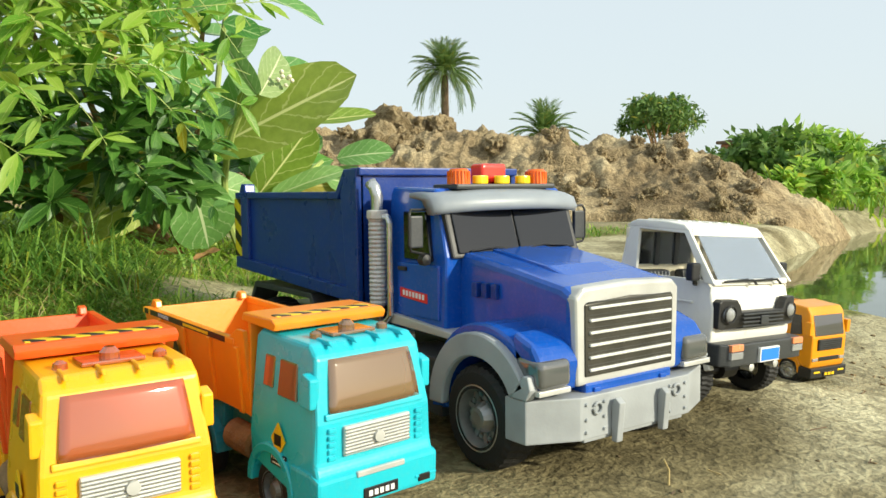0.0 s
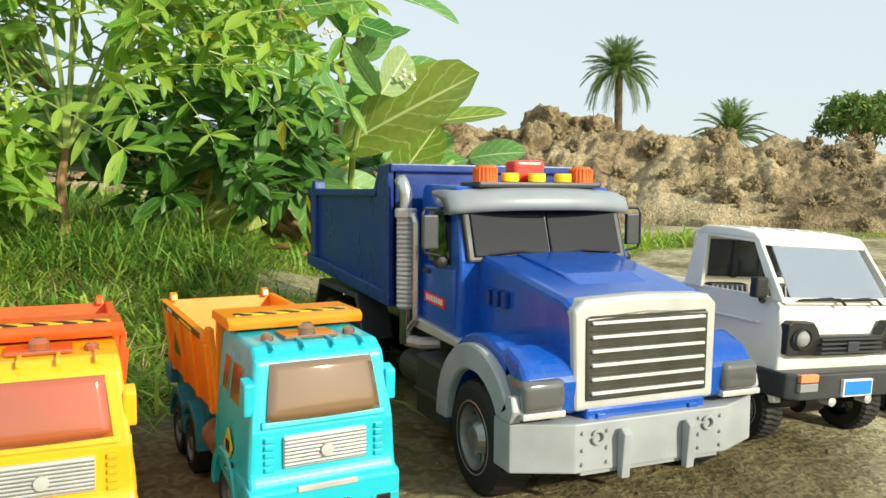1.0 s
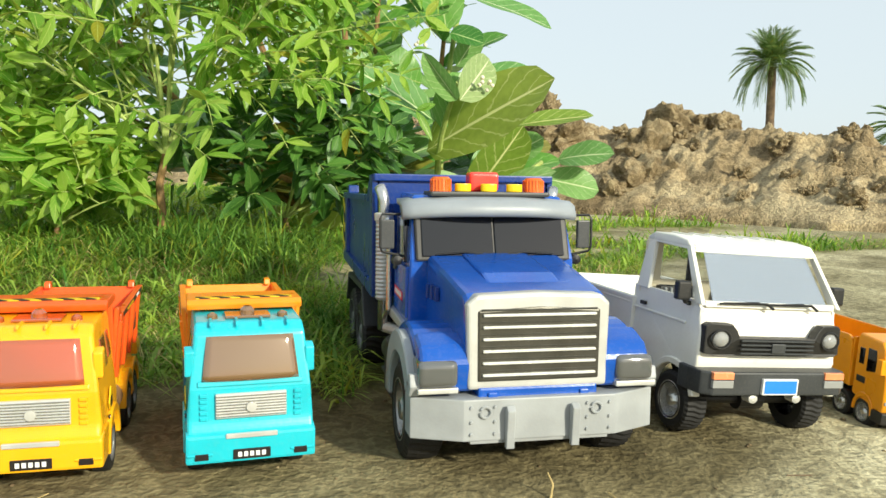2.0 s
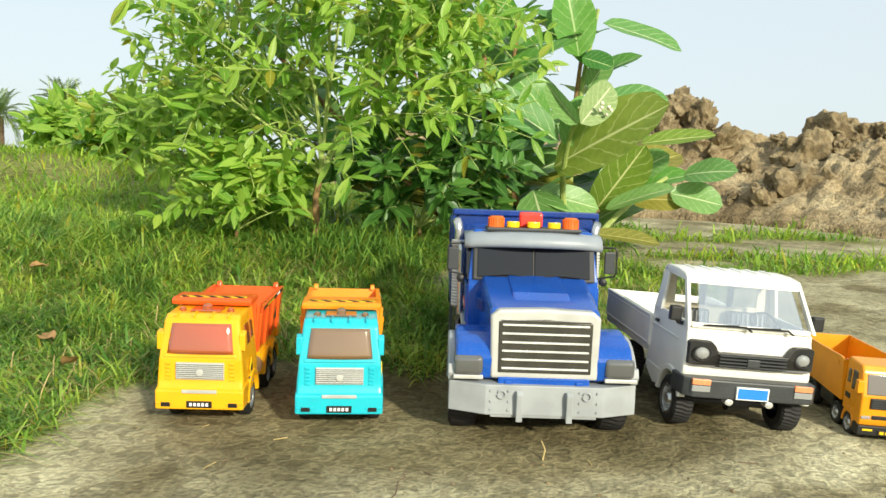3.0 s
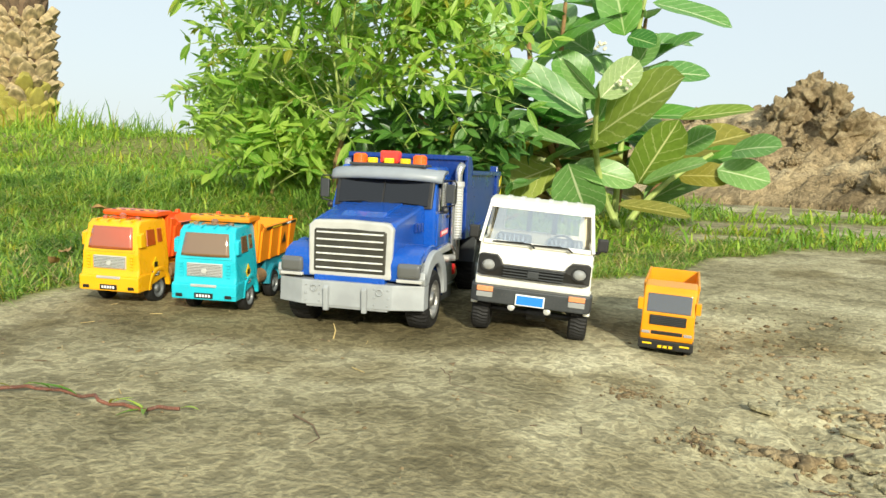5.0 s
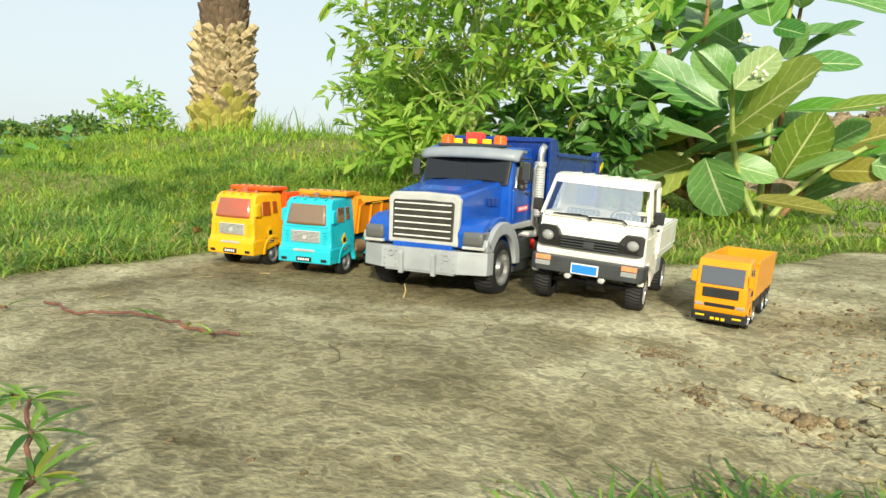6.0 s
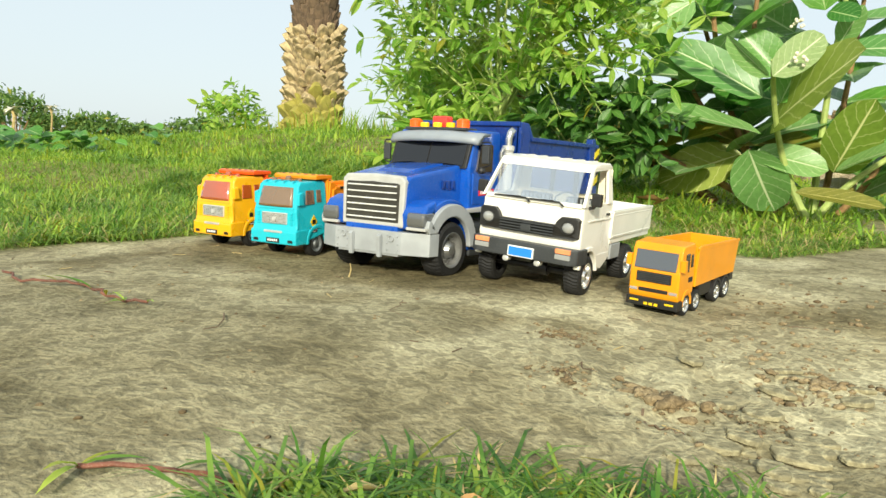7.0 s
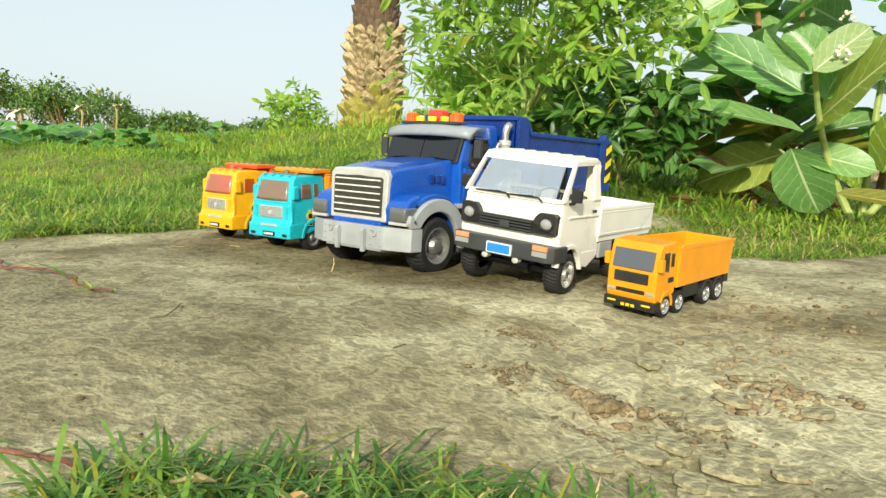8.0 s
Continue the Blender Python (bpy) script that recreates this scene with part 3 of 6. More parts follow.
        # pale sill and dark steps
        a, b = sorted((s * 0.06, s * 0.0905))
        part("sill", prism([(0.112, 0.0985), (0.112, 0.1045), (0.232, 0.1125), (0.232, 0.1015)], a, b, "x", 0.0015), SILVER, cab, "pale grey cab sill")
        a, b = sorted((s * 0.052, s * 0.1))
        bm = prism([(0.125, 0.03), (0.125, 0.082), (0.2, 0.084), (0.2, 0.03)], a, b, "x", 0.003)
        box(*sorted((s * 0.06, s * 0.103)), 0.128, 0.198, 0.05, 0.054, 0.001, bm=bm)
        part("step_box", bm, CHARCOAL, T)
        part("fuel_tank", turned([(0.205, 0.012), (0.207, 0.016), (0.262, 0.016), (0.264, 0.012)], 18, "y", (s * 0.078, 0, 0.06)), CHARCOAL, T)
        part("exhaust_elbow", tube([(s * 0.07, 0.212, 0.088), (s * 0.085, 0.222, 0.087), (s * 0.094, 0.238, 0.088)], 0.006, 10), SILVER, T)
        # upright exhaust
        X = s * 0.0955
        bm = tube([(X, 0.238, 0.085), (X, 0.238, 0.21), (X, 0.238, 0.226), (X + s * 0.002, 0.2395, 0.235), (X + s * 0.004, 0.244, 0.2405)], 0.0062, 14)
        stack = part("exhaust_pipe", bm, CHROME, T, "grey chrome exhaust stack", True)
        ribs = [(0.119 + k * 0.00215, 0.0093 if k % 2 else 0.0083) for k in range(40)]
        bm = turned([(0.118, 0.0072)] + ribs + [(0.206, 0.0072)], 14, "z", (X, 0.238, 0))
        part("heat_shield", bm, SILVER, stack)
        part("collar", turned([(0.204, 0.0095), (0.205, 0.0105), (0.212, 0.0105), (0.213, 0.0095)], 14, "z", (X, 0.238, 0)), SILVER, stack)
        part("side_pipe", tube([(X + s * 0.001, 0.238, 0.208), (X - s * 0.002, 0.222, 0.206), (X - s * 0.003, 0.220, 0.2), (X - s * 0.003, 0.220, 0.11), (X, 0.23, 0.1)], 0.0032, 10), CHROME, stack)
        # rear mudguard frame
        a, b = sorted((s * 0.07, s * 0.104))
        out = [(0.345, 0.07), (0.372, 0.118), (0.53, 0.118), (0.56, 0.075), (0.552, 0.075), (0.526, 0.111), (0.376, 0.111), (0.354, 0.07)]
        part("mudguard", prism(out, a, b, "x", 0.0015), CHARCOAL, T)
    part("red_cap", turned([(0.085, 0.007), (0.088, 0.009), (0.1, 0.009), (0.102, 0.006)], 12, "x", (0, 0.212, 0.072)), STICK_RED, T, "small red cap")
    # visor
    def visor_shape(p):
        return (p.x, p.y + 0.016 * (abs(p.x) / 0.09) ** 2.4, p.z - 0.004 * (abs(p.x) / 0.09) ** 3)
    b = bmesh.new()
    xs = [-0.09 + 0.18 * k / 18 for k in range(19)]
    prof = [(0.134, 0.213), (0.131, 0.218), (0.136, 0.228), (0.15, 0.2325), (0.172, 0.2335), (0.172, 0.229), (0.152, 0.2265), (0.142, 0.2135)]
    rows = [[b.verts.new(visor_shape(Vector((x, y, z)))) for y, z in prof] for x in xs]
    for p, q in zip(rows, rows[1:]):
        for k in range(len(prof)):
            j = (k + 1) % len(prof)
            b.faces.new((p[k], q[k], q[j], p[j]))
    b.faces.new(rows[0][::-1])
    b.faces.new(rows[-1])
    bmesh.ops.recalc_face_normals(b, faces=b.faces)
    part("sun_visor", b, VISOR, cab, "pale grey sun visor", True)
    bar = part("beacon_base", box(-0.062, 0.062, 0.15, 0.19, 0.2325, 0.2375, 0.002), CHARCOAL, cab)
    for x in (-0.049, 0.049):
        bm = turned([(0.237, 0.0108), (0.25, 0.0098), (0.252, 0.008)], 20, "z", (x, 0.165, 0))
        for k in range(20):
            a = 2 * math.pi * k / 20
            box(x + 0.0103 * math.cos(a) - 0.0006, x + 0.0103 * math.cos(a) + 0.0006, 0.165 + 0.0103 * math.sin(a) - 0.0006, 0.165 + 0.0103 * math.sin(a) + 0.0006, 0.2375, 0.2495, 0, bm=bm)
        part("orange_beacon", bm, BEACON_ORANGE, bar, "ribbed orange beacon")
    part("red_beacon", box(-0.018, 0.013, 0.168, 0.188, 0.2375, 0.2575, 0.004, 3), BEACON_RED, bar, "square red beacon button")
    for x in (-0.027, 0.0, 0.027):
        part("yellow_beacon", prism([(x + 0.0068 * math.cos(a) * (1.25), 0.16 + 0.0065 * math.sin(a)) for a in [k * math.pi / 8 for k in range(16)]], 0.2375, 0.2455, "z", 0.0012), BEACON_YELLOW, bar, "yellow beacon button")
    # tipper body
    bed = part("bed_floor", prism([(0.262, 0.118), (0.262, 0.13), (0.585, 0.146), (0.585, 0.134)], -0.094, 0.094, "x", 0.002), BLUE_DULL, T)
    for s in (-1, 1):
        a, b = sorted((s * 0.0965, s * 0.1005))
        side = prism([(0.262, 0.119), (0.262, 0.2535), (0.285, 0.2535), (0.302, 0.229), (0.582, 0.229), (0.588, 0.135)], a, b, "x", 0.001)
        wall_ = part("bed_side", side, BLUE_DULL, T, "blue tipper side wall with raised rails")
        a, b = sorted((s * 0.096, s * 0.1055))
        part("top_rail", prism([(0.262, 0.2475), (0.262, 0.2545), (0.288, 0.2545), (0.306, 0.2315), (0.586, 0.2315), (0.586, 0.2235), (0.302, 0.2235), (0.284, 0.2475)], a, b, "x", 0.0015), BLUE_DULL, wall_)
        part("bottom_rail", prism([(0.262, 0.117), (0.262, 0.131), (0.588, 0.147), (0.588, 0.132)], a, b, "x", 0.0015), BLUE_DULL, wall_)
        part("front_post", prism([(0.262, 0.13), (0.262, 0.25), (0.284, 0.25), (0.296, 0.23), (0.285, 0.13)], a, b, "x", 0.0015), BLUE_DULL, wall_)
        part("rear_post", prism([(0.545, 0.145), (0.545, 0.225), (0.568, 0.225), (0.568, 0.146)], a, b, "x", 0.0015), BLUE_DULL, wall_)
        part("hazard_strip", prism([(0.567, 0.148), (0.567, 0.2235), (0.587, 0.2235), (0.587, 0.148)], *sorted((s * 0.097, s * 0.1062)), "x", 0.0005), HAZARD, wall_, "yellow and black hazard stripes")
        part("hinge_ear", prism([(0.565, 0.231), (0.568, 0.242), (0.578, 0.243), (0.586, 0.231)], *sorted((s * 0.085, s * 0.1)), "x", 0.0015), BLUE_DULL, wall_)
    part("headboard", box(-0.097, 0.097, 0.2625, 0.267, 0.12, 0.252, 0.001), BLUE_DULL, T)
    part("headboard_lip", box(-0.104, 0.104, 0.257, 0.276, 0.2475, 0.2555, 0.0015), BLUE_DULL, T)
    part("tailgate", prism([(0.58, 0.136), (0.578, 0.228), (0.584, 0.228), (0.586, 0.136)], -0.096, 0.096, "x", 0.001), BLUE_DULL, T)
    return T


# ---- white pickup ----
def pickup():
    T = thing("pickup_truck", "white toy pickup truck with black grille and blue plate", "toy truck")
    W = 0.0715
    # nose, lower body
    def nose(p):
        k = max(0, (p.z - 0.09) / 0.1)
        return (p.x * (1 - 0.07 * k), p.y + 0.02 * (abs(p.x) / W) ** 4 * 0.35, p.z)
    bm = prism([(0.004, 0.06), (-0.002, 0.078), (-0.001, 0.11), (0.004, 0.131), (0.012, 0.137), (0.03, 0.135), (0.028, 0.06)], -W, W, "x", 0.004, 3, shape=nose)
    part("nose", bm, WHITE, T, "white nose panel", True)
    for s in (-1, 1):
        a, b = sorted((s * (W - 0.004), s * W))
        arch = [(0.042 + 0.036 * math.cos(t), 0.034 + 0.036 * math.sin(t)) for t in [radians(150 - 12 * k) for k in range(12)]]
        out = [(0.006, 0.048), (0.004, 0.131), (0.012, 0.138), (0.127, 0.138), (0.127, 0.05)] + [(0.076, 0.05)] + arch[::-1]
        door = part("door", prism(out, a, b, "x", 0.0012, shape=nose), WHITE, T, "white side door")
        part("body_line", box(*sorted((s * (W - 0.001), s * (W + 0.0006))), 0.03, 0.127, 0.112, 0.1145, 0.0005, 1), WHITE, door)
        part("door_handle", box(*sorted((s * (W - 0.001), s * (W + 0.002))), 0.104, 0.113, 0.118, 0.122, 0.0007), DARK, door)
        ar = ring_sector(0.042, 0.034, 0.034, 0.041, 0, 165, *sorted((s * (W - 0.006), s * (W + 0.002))), 14, 0.001)
        part("wheel_arch", ar, WHITE, T)
        part("sill_panel", prism([(0.078, 0.04), (0.078, 0.06), (0.128, 0.06), (0.128, 0.048), (0.1, 0.035)], *sorted((s * (W - 0.005), s * (W + 0.0005))), "x", 0.0015), WHITE, T)
        # pillars
        def lean(p):
            k = max(0, (p.z - 0.137) / 0.06)
            return (p.x - s * 0.0065 * k, p.y, p.z)
        part("front_pillar", prism([(0.006, 0.135), (0.044, 0.189), (0.054, 0.193), (0.018, 0.135)], a, b, "x", 0.001, shape=lean), WHITE, T)
        part("rear_pillar", prism([(0.104, 0.136), (0.108, 0.192), (0.122, 0.192), (0.127, 0.136)], a, b, "x", 0.001, shape=lean), WHITE, T)
        part("window_rail", prism([(0.048, 0.186), (0.052, 0.194), (0.116, 0.196), (0.116, 0.188)], a, b, "x", 0.001, shape=lean), WHITE, T)
    bm = prism([(0.042, 0.188), (0.05, 0.1955), (0.075, 0.1985), (0.112, 0.1985), (0.122, 0.194), (0.122, 0.189)], -W * 0.925, W * 0.925, "x", 0.003, 3)
    roof = part("roof", bm, WHITE, T, "white cab roof", True)
    for k in range(6):
        x = -0.045 + 0.018 * k
        part("roof_rib", prism([(0.07, 0.1975), (0.074, 0.1995), (0.112, 0.1998), (0.114, 0.1975)], x - 0.003, x + 0.003, "x", 0.0008), WHITE, roof)
    # rear wall of the cab with its window
    bm = box(-W * 0.97, W * 0.97, 0.1215, 0.1255, 0.06, 0.145, 0.0008)
    box(-W * 0.92, W * 0.92, 0.1205, 0.1245, 0.184, 0.193, 0.0008, bm=bm)
    for s in (-1, 1):
        box(*sorted((s * 0.05, s * W * 0.94)), 0.1205, 0.1245, 0.14, 0.188, 0.0008, bm=bm)
    part("cab_rear_wall", bm, CREAM, T, "cream cab rear wall with window bars")
    part("rear_glass", box(-0.05, 0.05, 0.1222, 0.123, 0.144, 0.186, 0), THIN, T)
    for x in (-0.017, 0.017):
        part("window_bar", box(x - 0.0035, x + 0.0035, 0.1208, 0.1238, 0.144, 0.186, 0), CHARCOAL, T)
    part("cab_floor", box(-W * 0.95, W * 0.95, 0.02, 0.122, 0.07, 0.075, 0.001), CREAM, T)
    part("dashboard", prism([(0.018, 0.1), (0.018, 0.136), (0.03, 0.137), (0.038, 0.128), (0.034, 0.1)], -0.066, 0.066, "x", 0.002), CHARCOAL, T)
    part("steering_wheel", tube([(0.03 + 0.015 * math.cos(a), 0.05 + 0.009 * math.sin(a), 0.139 + 0.011 * math.sin(a)) for a in [k * math.pi / 8 for k in range(17)]], 0.0014, 6), DARK, T)
    for s in (-1, 1):
        seat = part("seat", prism([(0.075, 0.076), (0.075, 0.103), (0.1, 0.106), (0.106, 0.14), (0.118, 0.14), (0.12, 0.076)], s * 0.034 - 0.023, s * 0.034 + 0.023, "x", 0.004), CHARCOAL, T, "dark ribbed seat")
        for k in range(7):
            x = s * 0.034 - 0.018 + 0.006 * k
            part("seat_rib", prism([(0.0985, 0.108), (0.1035, 0.138), (0.107, 0.138), (0.102, 0.108)], x - 0.001, x + 0.001, "x", 0), GREY, seat)
    part("windscreen", prism([(0.0095, 0.1375), (0.0425, 0.186), (0.0437, 0.186), (0.0107, 0.1375)], -0.0585, 0.0585, "x", 0, shape=lambda p: (p.x * (1 - 0.09 * (p.z - 0.137) / 0.05), p.y, p.z)), CLEAR, T, "clear windscreen")
    bm = prism([(0.0085, 0.133), (0.0092, 0.139), (0.016, 0.139), (0.016, 0.133)], -0.066, 0.066, "x", 0.0008)
    prism([(0.041, 0.184), (0.043, 0.1915), (0.05, 0.1915), (0.05, 0.185)], -0.062, 0.062, "x", 0.0008, bm=bm)
    part("windscreen_surround", bm, WHITE, T)
    for x0 in (-0.02, 0.026):
        part("wiper", tube([(x0 + 0.018, 0.003, 0.1335), (x0 + 0.012, 0.004, 0.1385), (x0 - 0.03, 0.0065, 0.1375)], 0.0014, 6), DARK, T)
        part("wiper_blade", tube([(x0 + 0.004, 0.005, 0.1395), (x0 - 0.034, 0.006, 0.1372)], 0.0011, 6), DARK, T)
    # black grille band with round lamps
    band = prism([(-0.069, 0.089), (-0.069, 0.116), (-0.065, 0.119), (-0.046, 0.119), (-0.041, 0.113), (-0.038, 0.106), (0.038, 0.106), (0.041, 0.113), (0.046, 0.119), (0.065, 0.119), (0.069, 0.116), (0.069, 0.089), (0.063, 0.087), (-0.063, 0.087)], -0.0062, 0.004, "y", 0.0012, shape=lambda p: (p.x, p.y + 0.007 * (abs(p.x) / W) ** 4, p.z))
    band = part("grille", band, DARK, T, "black grille band")
    for k in range(4):
        part("grille_bar", box(-0.037, 0.037, -0.0075, -0.006, 0.0895 + k * 0.0042, 0.0915 + k * 0.0042, 0.0004, 1), CHARCOAL, band)
    part("badge", box(-0.007, 0.007, -0.0088, -0.006, 0.091, 0.101, 0.001), CHARCOAL, band)
    for s in (-1, 1):
        lamp = part("headlamp", turned([(-0.0085, 0.0005), (-0.0075, 0.005), (-0.005, 0.008), (0.0, 0.0088)], 22, "y", (s * 0.0555, 0.0012, 0.1035)), LENS, band, "round clear headlamp", True)
        part("lamp_rim", tube([(s * 0.0555 + 0.0091 * math.cos(a), -0.0046, 0.1035 + 0.0091 * math.sin(a)) for a in [k * math.pi / 12 for k in range(25)]], 0.001, 6), DARK, lamp)
        # door mirror
        X = s * (W + 0.0085)
        arm = part("mirror_arm", tube([(s * (W - 0.002), 0.03, 0.133), (s * (W + 0.004), 0.026, 0.135), (X * 0.98, 0.025, 0.14)], 0.0026, 8), DARK, T)
        part("mirror_head", box(X - 0.0065, X + 0.0065, 0.021, 0.03, 0.137, 0.156, 0.0025, 3), DARK, arm, "black door mirror")
    # bumper
    bm = prism([(-0.075, 0.012), (-0.073, -0.006), (-0.064, -0.014), (0.064, -0.014), (0.073, -0.006), (0.075, 0.012), (0.075, 0.028), (-0.075, 0.028)], 0.05, 0.0735, "z", 0.002)
    bmp = part("bumper", bm, CHARCOAL, T, "dark grey front bumper")
    for s in (-1, 1):
        part("indicator", box(*sorted((s * 0.046, s * 0.066)), -0.0158, -0.01, 0.0665, 0.0735, 0.0008), LAMP_ORANGE, bmp, "orange indicator lamp")
        part("fog_lamp", box(*sorted((s * 0.046, s * 0.066)), -0.0158, -0.01, 0.058, 0.0655, 0.0008), LENS, bmp)
        part("tow_eye", turned([(-0.012, 0.002), (-0.011, 0.0045), (0, 0.0045)], 10, "y", (s * 0.022, 0, 0.046)), SILVER, T)
    pl = part("number_plate", box(-0.0178, 0.0178, -0.0172, -0.0135, 0.0515, 0.0675, 0.0008), STICK_WHITE, bmp, "blue number plate with white border")
    part("plate_field", box(-0.0162, 0.0162, -0.0177, -0.0165, 0.0531, 0.0659, 0.0003, 1), PLATE_BLUE, pl)
    # load bed
    W += 0.0005
    bed = part("bed_floor", box(-W, W, 0.1275, 0.335, 0.08, 0.087, 0.001), WHITE, T)
    for s in (-1, 1):
        a, b = sorted((s * (W - 0.002), s * (W + 0.002)))
        side = part("bed_side", box(a, b, 0.1275, 0.335, 0.08, 0.1225, 0.001), WHITE, T, "white drop side of the load bed")
        part("side_rail", box(*sorted((s * (W - 0.004), s * (W + 0.0028))), 0.1275, 0.336, 0.119, 0.1235, 0.001), WHITE, side)
        for z in (0.1165, 0.0835):
            part("side_ridge", box(*sorted((s * W, s * (W + 0.0026))), 0.132, 0.333, z - 0.0012, z + 0.0012, 0.0006, 1), WHITE, side)
        part("under_rail", box(*sorted((s * (W - 0.012), s * W)), 0.13, 0.334, 0.071, 0.08, 0.001), WHITE, T)
    part("tailgate", box(-W, W, 0.333, 0.337, 0.08, 0.1225, 0.001), WHITE, T)
    part("bed_front", box(-W, W, 0.13, 0.133, 0.08, 0.1225, 0.001), WHITE, T)
    # running gear
    bm = box(-0.03, 0.03, 0.01, 0.33, 0.052, 0.07, 0.002)
    for y in (0.042, 0.232):
        turned([(-0.06, 0.005), (0.06, 0.005)], 10, "x", (0, y, 0.031), bm)
        turned([(-0.012, 0.011), (0.012, 0.011)], 12, "x", (0.008, y, 0.031), bm)
    for s in (-1, 1):
        tube([(s * 0.03, 0.02, 0.06), (s * 0.05, 0.04, 0.036)], 0.0025, 6, bm)
    part("chassis", bm, DARK, T)
    for s in (-1, 1):
        for y in (0.042, 0.232):
            wheel(T, s * 0.061, y, 0.0305, 0.031, 0.024, s, CHROME, 6).scale = (0.95, 0.985, 1)
    # small tank box behind the door
    part("tool_box", box(0.045, 0.072, 0.14, 0.185, 0.045, 0.07, 0.002), GREY, T)
    return T


def bowed_pane(half, z0, z1, y0, y1, bulge, thick):
    """A windscreen pane, bowed outwards both ways."""
    b = bmesh.new()
    sheets = []
    for back in (0, thick):
        rows = []
        for i in range(9):
            t = i / 8
            row = []
            for j in range(13):
                u = j / 6 - 1
                w = half * (1 - 0.1 * t)
                bow = bulge * ((1 - u * u) * 0.8 + (1 - (2 * t - 1) ** 2) * 0.5)
                row.append(b.verts.new((u * w, y0 + (y1 - y0) * t - bow * (0 if back else 1) + back, z0 + (z1 - z0) * t)))
            rows.append(row)
        sheets.append(rows)
    for rows in sheets:
        for p, q in zip(rows, rows[1:]):
            for k in range(12):
                b.faces.new((p[k], p[k + 1], q[k + 1], q[k]))
    f, g = sheets
    loop_f = f[0] + [r[-1] for r in f[1:]] + f[-1][-2::-1] + [r[0] for r in f[-2:0:-1]]
    loop_g = g[0] + [r[-1] for r in g[1:]] + g[-1][-2::-1] + [r[0] for r in g[-2:0:-1]]
    for k in range(len(loop_f)):
        j = (k + 1) % len(loop_f)
        b.faces.new((loop_f[k], loop_g[k], loop_g[j], loop_f[j]))
    bmesh.ops.recalc_face_normals(b, faces=b.faces)
    return b


